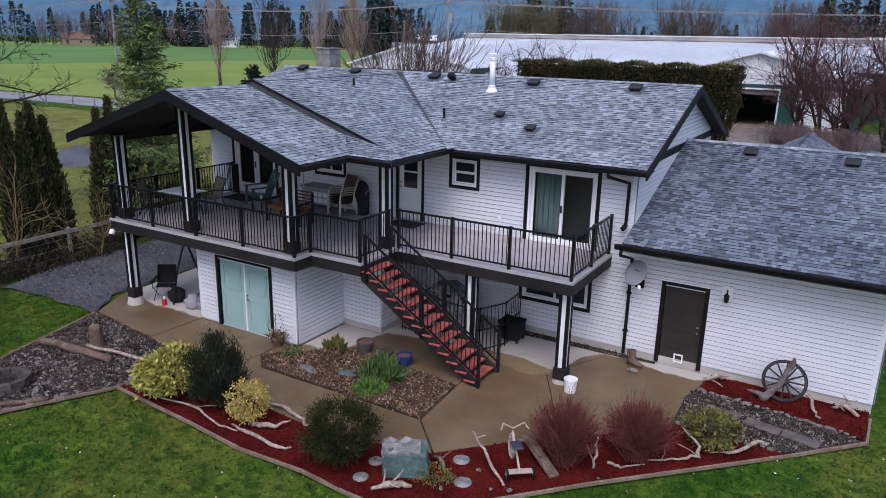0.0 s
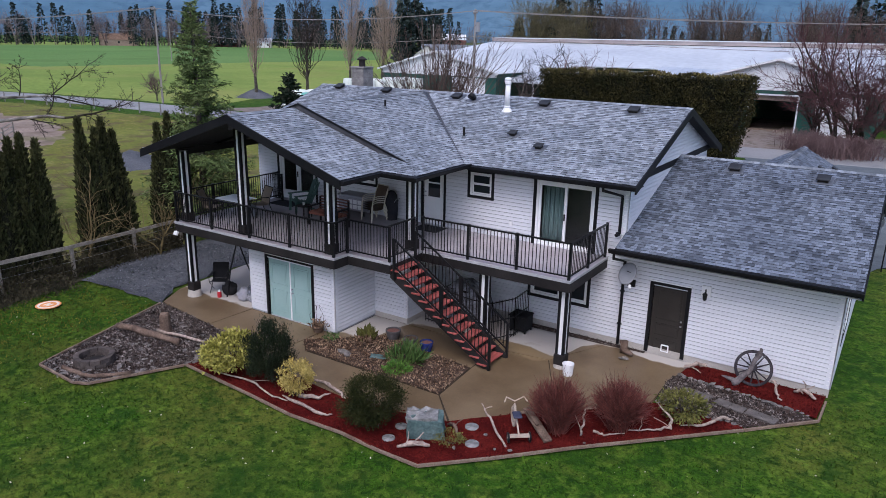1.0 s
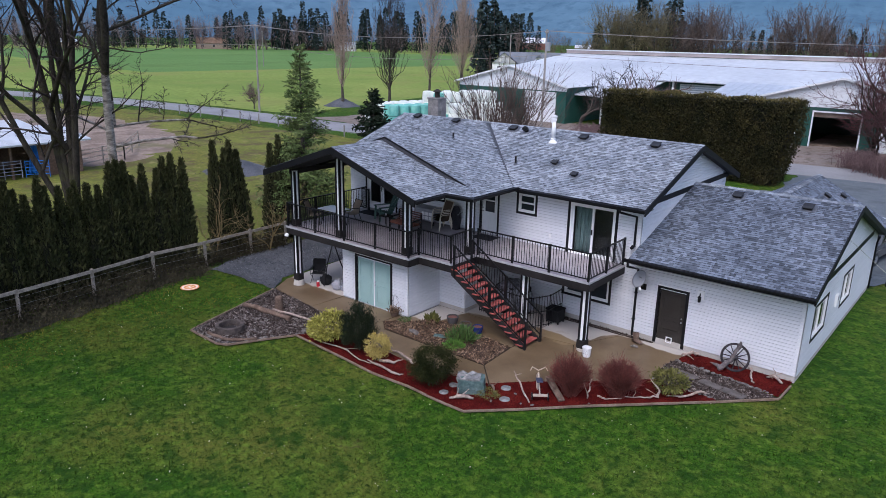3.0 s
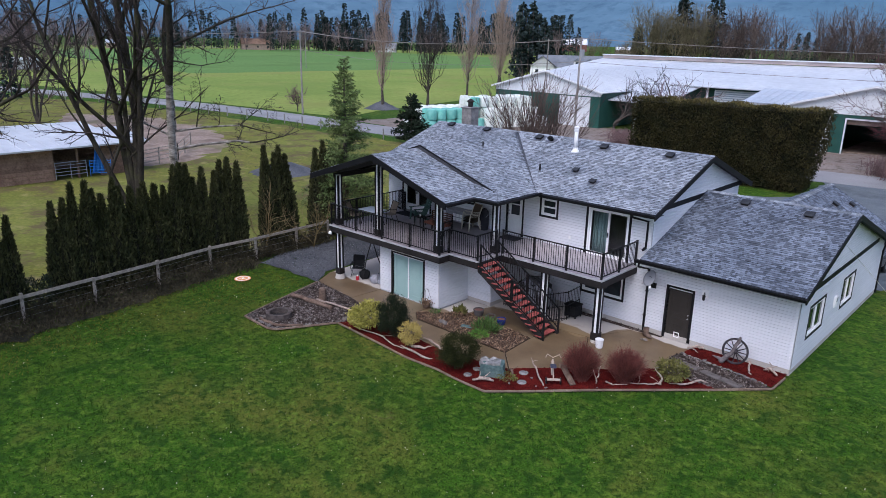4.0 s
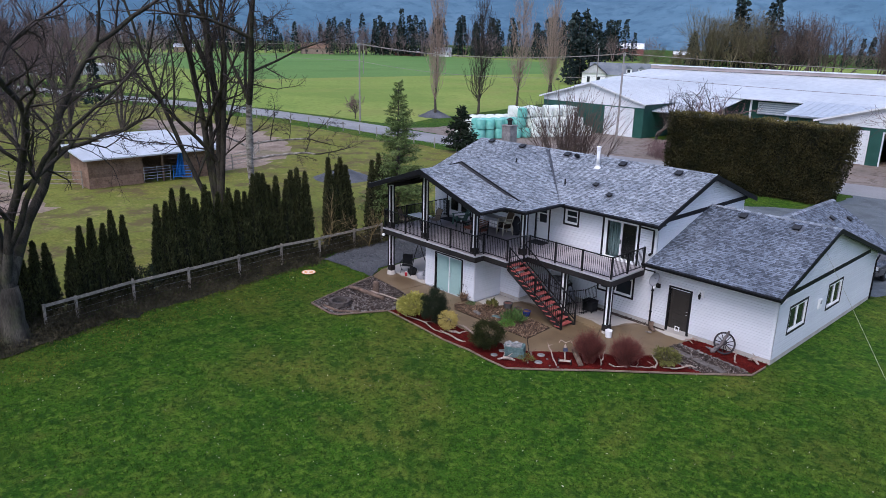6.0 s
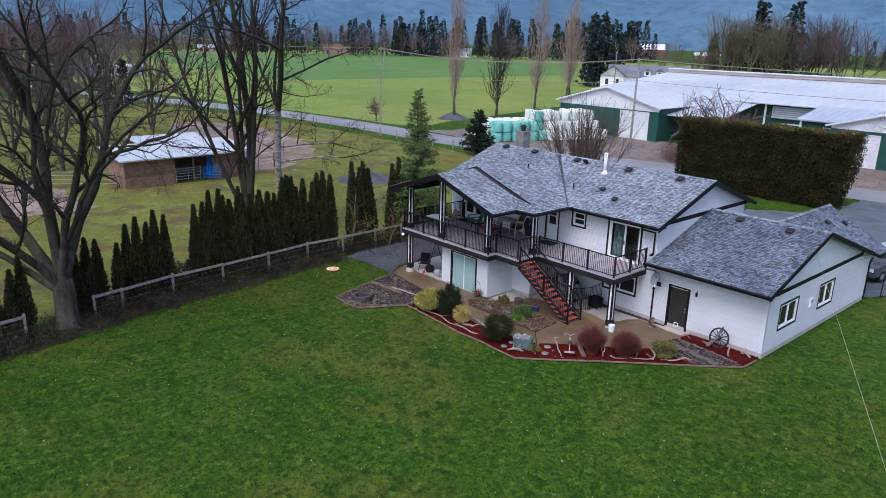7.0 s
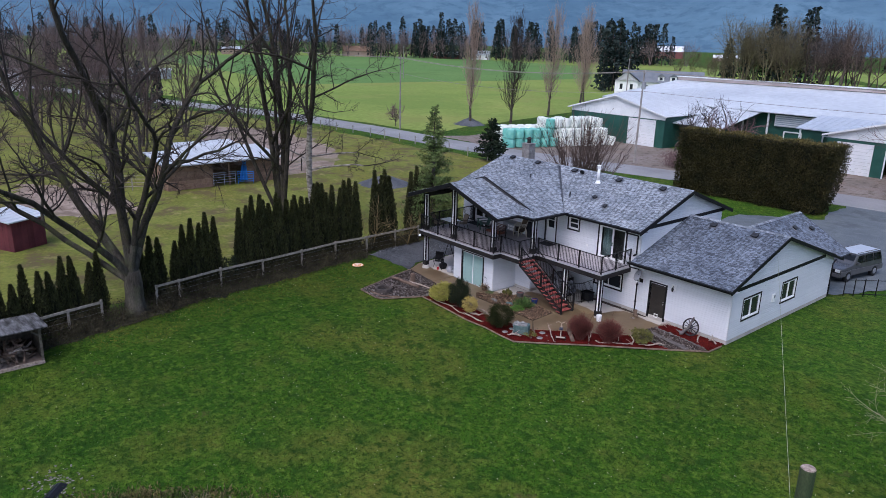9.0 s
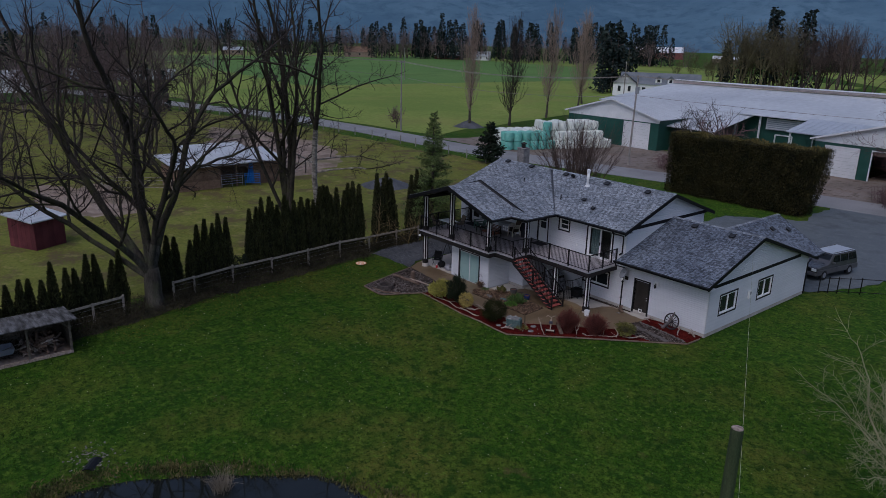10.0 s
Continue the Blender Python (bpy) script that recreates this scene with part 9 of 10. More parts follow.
ribbed_roof(lean, (-24.5, 80.5, 4.3), (-14.5, 80.5, 4.3), (-14.5, 88, 5.4), (-24.5, 88, 5.6), M["tin_grey"], 0.9, 0.12)
for x in (-24, -19):
    bar("post", (x, 80.8, 0), (x, 80.8, 4.3), 0.2, M["barn_white"], lean)
cp = thing("carport_roof", "low pale metal roof beside the shed", "lean-to")
ribbed_roof(cp, (-40.0, 76.0, 3.6), (-33.0, 77.0, 3.4), (-33.5, 90, 5.3), (-40.0, 90, 5.6), M["tin"], 0.9, 0.1)
for x, y in ((-33.3, 77.3), (-36.5, 76.9)):
    bar("post", (x, y, 0), (x, y, 3.4), 0.2, M["barn_white"], cp)
sbn = thing("far_barn", "pale roofed barn beyond the long barn", "barn")
bm = bmesh.new()
box(bm, -2, 24, 150, 162, 0, 6)
part("wall", bm, M["barn_white"], sbn)
ribbed_roof(sbn, (-3, 149, 6), (25, 149, 6), (25, 156, 9.5), (-3, 156, 9.5), M["tin"], 0, 0.12)
ribbed_roof(sbn, (-3, 163, 6), (25, 163, 6), (25, 156, 9.5), (-3, 156, 9.5), M["tin"], 0, 0.12)
tote = thing("storage_tank", "white boxed liquid tank in the yard", "tank", at=(-21.5, 74.5, 0.02))
bm = bmesh.new()
box(bm, -1.4, 1.4, -0.9, 0.9, 0.15, 1.9)
part("tank_body", bm, M["barn_white"], tote, bevel=0.08)
bm = bmesh.new()
box(bm, -1.45, 1.45, -0.95, 0.95, 0, 0.15)
part("pallet", bm, M["grey_wood"], tote)

# wrapped silage bales
bale_t = thing("silage_bale", "round silage bale wrapped in pale green plastic", "silage bale", "silage bales", at=(-55, 57, 0))
bm = bmesh.new()
lathe(bm, (0, 0, 0), [(0.5, 0.0), (0.62, 0.06), (0.66, 0.4), (0.66, 0.85), (0.61, 1.18), (0.48, 1.24)], 14)
part("wrap", bm, M["bale_teal"], bale_t, smooth=False)
bale_w = thing("silage_bale", "round silage bale wrapped in white plastic", "silage bale", "silage bales", at=(-52, 62, 0))
bm = bmesh.new()
lathe(bm, (0, 0, 0), [(0.5, 0.0), (0.62, 0.06), (0.66, 0.4), (0.66, 0.85), (0.61, 1.18), (0.48, 1.24)], 14)
part("wrap", bm, M["bale_white"], bale_w, smooth=False)
for b_ in (bale_t, bale_w):
    bm = bmesh.new()
    lathe(bm, (0, 0, 1.235), [(0.46, 0.0), (0.3, 0.03), (0.1, 0.01)], 12)
    part("wrap_end", bm, b_.children[0].data.materials[0], b_)
rb = random.Random(4)
o_, e1, e2 = Vector((-52.2, 55.4, 0)), Vector((0.36, 0.933, 0)), Vector((-0.933, 0.36, 0))
first_t = first_w = True
for j in range(6):
    for i in range(13):
        for k in range(3 if i > 4 and 0 < j < 4 else 2):
            if k and (j == 5 or i == 12):
                continue
            if rb.random() < 0.04 * (k + 1):
                continue
            teal = i < 6 and j < 2
            p = o_ + e1 * (i * 1.34 + rb.gauss(0, 0.05)) + e2 * (j * 1.36 + rb.gauss(0, 0.05)) + Vector((0, 0, 0.02 + k * 1.25))
            m = pose(*p, rb.gauss(0, 1.2), rb.gauss(0, 1.2), rb.uniform(0, 360))
            if teal and first_t:
                bale_t.matrix_basis, first_t = m, False
            elif not teal and first_w:
                bale_w.matrix_basis, first_w = m, False
            else:
                copy_thing(bale_t if teal else bale_w, m)

# gravel heaps
for x, y, r, h in ((-75.5, 68.8, 2.6, 1.3), (-41.2, 26.0, 2.6, 1.0)):
    hp = thing("gravel_heap", "heap of dark crushed gravel", "gravel heap", "gravel heaps", at=(x, y, 0))
    bm = bmesh.new()
    bmesh.ops.create_grid(bm, x_segments=18, y_segments=18, size=1)
    for v in bm.verts:
        q = math.hypot(v.co.x, v.co.y)
        v.co = Vector((v.co.x * r, v.co.y * r, h * max(0, 1 - q) ** 0.9 - 0.03 + 0.08 * noise.noise(v.co * 4) * (q < 1)))
    part("mound", bm, M["gravel_blue"], hp, smooth=True)
    P = rng.normal(size=(160, 3)) * np.array([r * 0.6, r * 0.6, 0.0]) + np.array([0, 0, 0.03])
    tagged(mesh_part("spill", leaves("spill", P, 0.12, M["gravel_blue"], rng, 0.7), None, hp), kind="stuff")


# roadside wire fence
wf = thing("roadside_fence", "thin wire fence with wooden posts along the road", "fence", kind="structure")
line = [(-46, 45.2), (-58, 46.0), (-72, 45.5), (-88, 43.5), (-105, 40.5), (-125, 33), (-150, 24)]
prev = None
for (x0, y0), (x1, y1) in zip(line, line[1:]):
    n = max(1, round(math.hypot(x1 - x0, y1 - y0) / 3.6))
    for i in range(n):
        p = Vector((x0 + (x1 - x0) * i / n, y0 + (y1 - y0) * i / n, 0))
        bar("post", p, p + Vector((0, 0, 1.2)), 0.1, M["pole_wood"], wf)
        if prev:
            for z in (0.5, 0.85, 1.15):
                bar("wire", prev + Vector((0, 0, z)), p + Vector((0, 0, z)), 0.012, M["galv"], wf)
        prev = p

# utility poles and wires
def utility_pole(x, y, h, arm=True, transformer=False, lean_=(0, 0)):
    p = thing("utility_pole", "weathered wooden utility pole with a cross arm", "utility pole", "utility poles", at=(x, y, 0))
    bm = bmesh.new()
    tube(bm, [(0, 0, 0), (lean_[0], lean_[1], h)], [0.14, 0.1], 10)
    part("shaft", bm, M["pole_wood"], p)
    if arm:
        bm = bmesh.new()
        obox(bm, pose(lean_[0], lean_[1], h - 0.35, 0, 0, -50), 2.4, 0.1, 0.12)
        part("cross_arm", bm, M["pole_wood"], p)
        for k in (-1.05, -0.45, 0.45, 1.05):
            bm = bmesh.new()
            lathe(bm, (lean_[0] + k * math.cos(radians(-50)), lean_[1] + k * math.sin(radians(-50)), h - 0.29), [(0.03, 0.0), (0.05, 0.06), (0.03, 0.16)], 8)
            part("insulator", bm, M["dish_grey"], p)
    if transformer:
        bm = bmesh.new()
        tube(bm, [(0.32, -0.1, h - 2.2), (0.32, -0.1, h - 1.3)], 0.26, 12)
        part("transformer", bm, M["dish_grey"], p, "grey transformer can")
    return p


utility_pole(-34.8, 60.0, 11.3, transformer=True, lean_=(-1.2, 2.0))
POLES = [(-260, 100, 11.5), (-76.3, 54.3, 11.45), (-36.0, 62.0, 11.3), (45, 84, 11.8), (180, 120, 12)]
for x, y, h in (POLES[0], POLES[1], POLES[3], (-190, 141, 11), (-80, 120, 11)):
    utility_pole(x, y, h)


def wire(a, b, sag, r=0.018, name="power_line", label="thin overhead power line"):
    a, b = Vector(a), Vector(b)
    pts = []
    for i in range(19):
        k = i / 18
        p = a.lerp(b, k)
        p.z -= sag * 4 * k * (1 - k)
        pts.append(p)
    bm = bmesh.new()
    tube(bm, pts, r, 4)
    return tagged(part(name, bm, M["pole_wood"]), label, "cable")


for (x0, y0, h0), (x1, y1, h1) in zip(POLES, POLES[1:]):
    for k, dz in ((-1.05, -0.15), (-0.45, -0.15), (1.05, -0.15), (0.0, -2.6)):
        dx, dy = k * math.cos(radians(-50)), k * math.sin(radians(-50))
        wire((x0 + dx, y0 + dy, h0 + dz), (x1 + dx, y1 + dy, h1 + dz), 1.1, 0.03)

# service wire from the garage gable to a timber pole by the pond
npole = thing("timber_pole", "stout weathered round timber pole", "pole", at=(13.6, -4.05, 0))
bm = bmesh.new()
tube(bm, [(0, 0, -0.1), (0, 0, 3.5), (0, 0, 7.44), (0, 0, 7.48)], [0.165, 0.15, 0.135, 0.12], 18)
part("shaft", bm, M["pole_mossy"] if "pole_mossy" in M else mat("pole_mossy", (0.03, 0.05, 0.022), (0.06, 0.075, 0.035), 0.9, big=1.5, grain=0.3, stretch=(3, 3, 0.4)), npole)
bm = bmesh.new()
lathe(bm, (0, 0, 7.47), [(0.13, 0.0), (0.11, 0.02)], 16)
part("cut_top", bm, M["driftwood"], npole, "sawn top")
M["rope"] = mat("rope", (0.30, 0.32, 0.22), (0.42, 0.43, 0.32), 0.8)
nw = thing("service_wire", "pale twisted wire running from the gable wall past the pole", "cable")
pts_ = []
for i in range(80):
    k = i / 79 * 36
    pts_.append(Vector((1.8 + 0.437 * k, 20.6 - 0.875 * k, 4.0 - 0.0228 * k)))
for ph in (0, math.pi):
    bm = bmesh.new()
    tube(bm, [p + Vector((0.004 * math.cos(i * 1.7 + ph), 0, 0.004 * math.sin(i * 1.7 + ph))) for i, p in enumerate(pts_)], 0.0045, 4)
    part("strand", bm, M["rope"], nw)

# ---- parked estate car ----
def estate_car(m):
    c = thing("estate_car", "silver and dark grey boxy four-wheel-drive car parked on the gravel", "car")
    M["car_silver"] = mat("car_silver", (0.10, 0.103, 0.11), (0.13, 0.133, 0.14), 0.22, 0.5, grain=0.04, bump=0)
    M["car_grey"] = mat("car_grey", (0.10, 0.10, 0.105), (0.13, 0.13, 0.135), 0.35, 0.4, grain=0.05, bump=0)
    prof = [(-2.35, 0.45), (-2.38, 0.95), (-1.15, 1.12), (-0.55, 1.68), (2.1, 1.7), (2.3, 1.1), (2.35, 0.45)]
    bm = bmesh.new()
    for s in (-0.88, 0.88):
        for x, z in prof:
            k = 0.86 if z > 1.3 else 1.0
            bm.verts.new((x, s * k, z))
    bm.verts.ensure_lookup_table()
    n = len(prof)
    bm.faces.new([bm.verts[i] for i in range(n)])
    bm.faces.new([bm.verts[i] for i in range(2 * n - 1, n - 1, -1)])
    for i in range(n):
        j = (i + 1) % n
        bm.faces.new([bm.verts[q] for q in (j, i, i + n, j + n)])
    bmesh.ops.recalc_face_normals(bm, faces=bm.faces[:])
    part("body", bm, M["car_silver"], c, bevel=0.05)
    for s in (-1, 1):
        bm = bmesh.new()
        box(bm, -2.36, 2.34, s * 0.895 - 0.012, s * 0.895 + 0.012, 0.42, 0.78)
        part("lower_panel", bm, M["car_grey"], c, "dark grey lower panel")
        for x0, x1 in ((-0.75, 0.15), (0.22, 1.1), (1.17, 2.05)):
            bm = bmesh.new()
            v = [bm.verts.new(p) for p in ((x0, s * 0.892, 1.14), (x1, s * 0.892, 1.14), (x1 - 0.02, s * 0.785, 1.6), (max(x0 + 0.05, -0.45), s * 0.785, 1.6))]
            bm.faces.new(v)
            bmesh.ops.solidify(bm, geom=bm.faces[:], thickness=0.02)
            part("side_window", bm, M["glass"], c)
        for x in (-1.5, 1.45):
            bm = bmesh.new()
            tube(bm, [(x, s * 0.7, 0.36), (x, s * 0.72, 0.36), (x, s * 0.9, 0.36), (x, s * 0.92, 0.36)], [0.3, 0.36, 0.36, 0.3], 20)
            w = part("wheel", bm, M["metal_black"], c)
            bm = bmesh.new()
            tube(bm, [(x, s * 0.9, 0.36), (x, s * 0.935, 0.36)], [0.21, 0.17], 14)
            part("rim", bm, M["galv"], w)
        bm = bmesh.new()
        box(bm, -2.42, -2.36, s * 0.66 - 0.16, s * 0.66 + 0.16, 0.72, 0.9)
        part("headlight", bm, M["frost"], c)
        bm = bmesh.new()
        obox(bm, pose(-0.75, s * 1.0, 1.18), 0.1, 0.2, 0.14)
        part("mirror", bm, M["car_grey"], c, bevel=0.02)
    for nm, q in (("windscreen", ((-1.1, -0.8, 1.16), (-1.1, 0.8, 1.16), (-0.62, 0.7, 1.63), (-0.62, -0.7, 1.63))), ("rear_window", ((2.3, -0.75, 1.2), (2.3, 0.75, 1.2), (2.16, 0.68, 1.6), (2.16, -0.68, 1.6)))):
        bm = bmesh.new()
        bm.faces.new([bm.verts.new(p) for p in q])
        bmesh.ops.solidify(bm, geom=bm.faces[:], thickness=0.03)
        part(nm, bm, M["glass"], c)
    for x in (-2.4, 2.38):
        bm = bmesh.new()
        box(bm, x - 0.06, x + 0.06, -0.88, 0.88, 0.4, 0.62)
        part("bumper", bm, M["car_grey"], c, bevel=0.02)
    bm = bmesh.new()
    box(bm, -2.43, -2.37, -0.45, 0.45, 0.7, 0.9)
    part("grille", bm, M["metal_black"], c)
    bm = bmesh.new()
    box(bm, -0.5, 2.08, -0.72, 0.72, 1.69, 1.725)
    part("roof_panel", bm, M["tin_grey"], c, "pale silver roof", bevel=0.02)
    for y in (-0.65, 0.65):
        bar("roof_rail", (-0.4, y, 1.74), (1.95, y, 1.76), 0.04, M["car_grey"], c)
    c.matrix_world = m
    return c


estate_car(pose(0.75, 34.0, 0.02, 0, 0, 80))
gatef = thing("garden_gate", "black metal garden gate beside the garage", "gate")
for (x0, y0), (x1, y1) in zip([(2.3, 29.4), (3.1, 30.3), (4.1, 31.4), (7.5, 34.5)], [(3.1, 30.3), (4.1, 31.4), (7.5, 34.5), (12, 38)]):
    for z in (0.15, 1.05):
        bar("rail", (x0, y0, z), (x1, y1, z), 0.035, M["metal_black"], gatef)
    n = 2
    for i in range(n + 1):
        k = i / n
        bar("upright", (x0 + (x1 - x0) * k, y0 + (y1 - y0) * k, 0), (x0 + (x1 - x0) * k, y0 + (y1 - y0) * k, 1.15), 0.05, M["metal_black"], gatef)
cv = thing("culvert_pipe", "black culvert pipe end with a pale stone in it", "culvert", at=(-5.75, -12.75, -0.36))
bm = bmesh.new()
ring = [(r * math.cos(a), r * math.sin(a)) for r in (0.27, 0.31) for a in np.linspace(0, math.tau, 16, endpoint=False)]
va_ = [[bm.verts.new((x, d, y + 0.12)) for x, y in ring] for d in (-0.4, 0.4)]
for i in range(16):
    j = (i + 1) % 16
    bm.faces.new((va_[0][i], va_[0][j], va_[1][j], va_[1][i]))
    bm.faces.new((va_[0][16 + j], va_[0][16 + i], va_[1][16 + i], va_[1][16 + j]))
    for k in (0, 1):
        bm.faces.new((va_[k][i], va_[k][j], va_[k][16 + j], va_[k][16 + i]))
bmesh.ops.recalc_face_normals(bm, faces=bm.faces[:])
bmesh.ops.rotate(bm, matrix=Matrix.Rotation(radians(-130), 3, "Z"), verts=bm.verts[:])
part("pipe", bm, M["metal_black"], cv)
bm = pebble(rk, 0.12)
bmesh.ops.translate(bm, vec=(0.05, -0.05, 0.1), verts=bm.verts[:])
part("stone", bm, M["white_trim"], cv, "pale stone")
stones("bank_stones", "mossy stones on the pond bank", [(-6.2 + rk.gauss(0, 0.5), -12.6 + rk.gauss(0, 0.4), -0.02) for i in range(90)], 0.6)

# ---- trees ----
M["bark_moss"] = mat("bark_moss", (0.022, 0.019, 0.015), (0.052, 0.045, 0.035), 0.95, big=1.5, fine=9, grain=0.45, bump=0.9, bump_dist=0.03, stretch=(3, 3, 0.8))
mottle(M["bark_moss"], 1.1, (0.055, 0.06, 0.018), 0.5, 0.68, 0.7)
M["bark_pale"] = mat("bark_pale", (0.034, 0.03, 0.024), (0.088, 0.079, 0.062), 0.95, big=1.2, fine=9, grain=0.45, bump=0.9, bump_dist=0.03, stretch=(3, 3, 0.6))
mottle(M["bark_pale"], 0.8, (0.075, 0.085, 0.035), 0.5, 0.66, 0.7)
M["bark_birch"] = mat("bark_birch", (0.12, 0.105, 0.09), (0.42, 0.38, 0.34), 0.9, big=2.2, fine=9, grain=0.35, stretch=(1, 1, 3))
M["twig"] = mat("twig", (0.03, 0.024, 0.021), (0.055, 0.043, 0.038), 0.9, big=1, bump=0, grain=0.2)
M["twig_pale"] = mat("twig_pale", (0.25, 0.235, 0.14), (0.36, 0.33, 0.21), 0.8, big=1, bump=0, grain=0.2)
M["twig_poplar"] = mat("twig_poplar", (0.25, 0.18, 0.14), (0.35, 0.265, 0.21), 0.9, big=1, bump=0, grain=0.2)
M["twig_plum"] = mat("twig_plum", (0.14, 0.09, 0.088), (0.2, 0.135, 0.13), 0.9, big=1, bump=0, grain=0.2)
M["twig_brown"] = mat("twig_brown", (0.085, 0.06, 0.055), (0.13, 0.095, 0.088), 0.9, big=1, bump=0, grain=0.2)
M["twig_bush"] = mat("twig_bush", (0.085, 0.06, 0.05), (0.13, 0.095, 0.08), 0.9, big=1, bump=0, grain=0.2)
M["twig_thorn"] = mat("twig_thorn", (0.075, 0.035, 0.036), (0.12, 0.06, 0.06), 0.9, big=1, bump=0, grain=0.2)
M["twig_yellow"] = mat("twig_yellow", (0.15, 0.115, 0.05), (0.22, 0.17, 0.08), 0.9, big=1, bump=0, grain=0.2)
M["needle"] = mat("needle", (0.08, 0.125, 0.038), (0.145, 0.185, 0.064), 0.8, big=1, bump=0, island=0.45, spec=0.2)
M["needle_dark"] = mat("needle_dark", (0.012, 0.022, 0.014), (0.026, 0.036, 0.022), 0.9, big=1, bump=0, island=0.4, spec=0.1)


def chains(segs):
    """Runs of rods that go on from one another, one limb each."""
    runs = []
    for q in segs:
        if runs and max(abs(a - b) for a, b in zip(runs[-1][-1][3:6], q[:3])) < 1e-6:
            runs[-1].append(q)
        else:
            runs.append([q])
    return runs


def tree_parts(t, out, bark, twig, sides=(8, 5), pale_to=0.0):
    """Stems and limbs one by one, and the mass of fine twigs."""
    top = max(out)
    for run in chains(out[top]):
        low = [q for q in run if q[2] < pale_to]
        if low:
            mesh_part("bole", rods("bole", low, bark, sides[0]), None, t, "pale peeling lower bark")
        if run[len(low):]:
            mesh_part("stem", rods("stem", run[len(low):], M["bark_moss"] if pale_to else bark, sides[0]), None, t)
    for run in chains(out.get(top - 1, [])):
        mesh_part("limb", rods("limb", run, M["bark_moss"] if pale_to else bark, sides[1]), None, t)
    fine = [q for dpt in out if dpt < top - 1 for q in out[dpt]]
    if fine:
        tagged(mesh_part("twig_mass", rods("twig_mass", fine, twig, 3), None, t), kind="stuff")


def broad_tree(name, label, x, y, stems, depth, seed, bark, twig, spread=0.7, up=0.1, kids=(3, 5), shrink=0.6, wob=0.13, group="", rmin=0.008, taper=0.55, pale_to=0.0):
    """A bare broadleaved tree; stems: direction, length and radius of each main stem from the root."""
    rnd = random.Random(seed)
    t = thing(name, label, "tree", group, at=(x, y, 0))
    out = {}
    for (dx, dy, dz), L, r, z0 in stems:
        grow(rnd, Vector((0, 0, z0)), Vector((dx, dy, dz)).normalized(), L, r, depth, out, spread, up, wob, kids, taper, shrink, 6, 0.25, rmin)
    tree_parts(t, out, bark, twig, pale_to=pale_to)
    return t


# the big maple at the fence
t1 = broad_tree("maple_tree", "large bare many-stemmed maple with mossy bark", -20.05, -5.55,
                [((-0.62, -0.36, 1), 10.0, 0.27, 1.6), ((0.0, 0.02, 1), 11.0, 0.28, 2.0), ((0.3, 0.2, 1), 8.0, 0.2, 2.6), ((0.48, 0.34, 1), 6.0, 0.14, 3.4), ((0.25, -0.15, 1), 6.5, 0.15, 4.2),
                 ((-0.95, -0.6, 0.55), 8.0, 0.18, 1.7), ((-0.4, 0.3, 1), 9.5, 0.25, 2.1), ((-0.1, -0.5, 1), 8.0, 0.2, 2.0)],
                4, 7, M["bark_pale"], M["twig"], 0.85, 0.045, (2.4, 3.1), 0.52, 0.13, rmin=0.0065, taper=0.56, pale_to=3.2)
bm = bmesh.new()
tube(bm, [(0.02, 0, -0.1), (0, 0, 0.25), (0, 0, 0.9), (0.0, 0.02, 1.7), (0.05, 0.05, 2.4)], [0.78, 0.56, 0.47, 0.46, 0.34], 14)
for v in bm.verts:
    a = math.atan2(v.co.y, v.co.x)
    k = 1 + 0.13 * math.sin(a * 5) * max(0.25, 1 - v.co.z)
    v.co.x *= k
    v.co.y *= k
part("bole", bm, M["bark_pale"], t1, "thick fluted pale lower trunk", smooth=True)
# stand of tall trees behind the cedars
broad_tree("alder_tree", "tall bare tree with four upright stems", -31.3, 9.2,
           [((-0.05, -0.04, 1), 13, 0.25, 0), ((0.01, 0.03, 1), 13, 0.28, 0), ((0.07, 0.08, 1), 12, 0.2, 0), ((-0.17, -0.2, 1), 11, 0.17, 0), ((-0.12, 0.02, 1), 11, 0.16, 0.5)], 4, 17, M["bark_moss"], M["twig"], 0.78, 0.04, (2.3, 3.0), 0.42, 0.05, rmin=0.008, taper=0.6)
broad_tree("birch_tree", "tall bare birch with pale lower bark", -30.3, 11.2, [((0.0, 0.0, 1), 13, 0.25, 0), ((0.16, 0.16, 1), 8, 0.13, 5.6), ((0.7, 0.6, 0.25), 4.2, 0.085, 4.6), ((0.5, 0.75, 0.1), 3.6, 0.07, 5.6), ((-0.6, -0.5, 0.4), 3.6, 0.075, 5.2)], 4, 23, M["bark_birch"], M["twig"], 1.05, 0.0, (2.3, 3.1), 0.46, 0.09, rmin=0.008, taper=0.6, pale_to=6.5)
# more bare trees behind on the pasture side
for i, (x, y, h, sd) in enumerate(((-61, 5, 11, 5), (-66, 10, 12, 6), (-72, 3, 12, 8), (-78, 14, 13, 9), (-88, 4, 13, 10), (-63, -6, 10, 12), (-98, 12, 13, 14), (-84, 22, 11, 15))):
    broad_tree("willow_tree", "bare reddish thicket tree beyond the shelter", x, y, [((-0.1, 0.1, 1), h * 0.75, 0.2, 0), ((0.25, 0.1, 1), h * 0.65, 0.15, 0), ((-0.2, -0.25, 1), h * 0.65, 0.15, 0)], 3, sd, M["bark"], M["twig_brown"], 0.6, 0.1, (3.2, 4.4), 0.6, 0.13, "pasture trees")
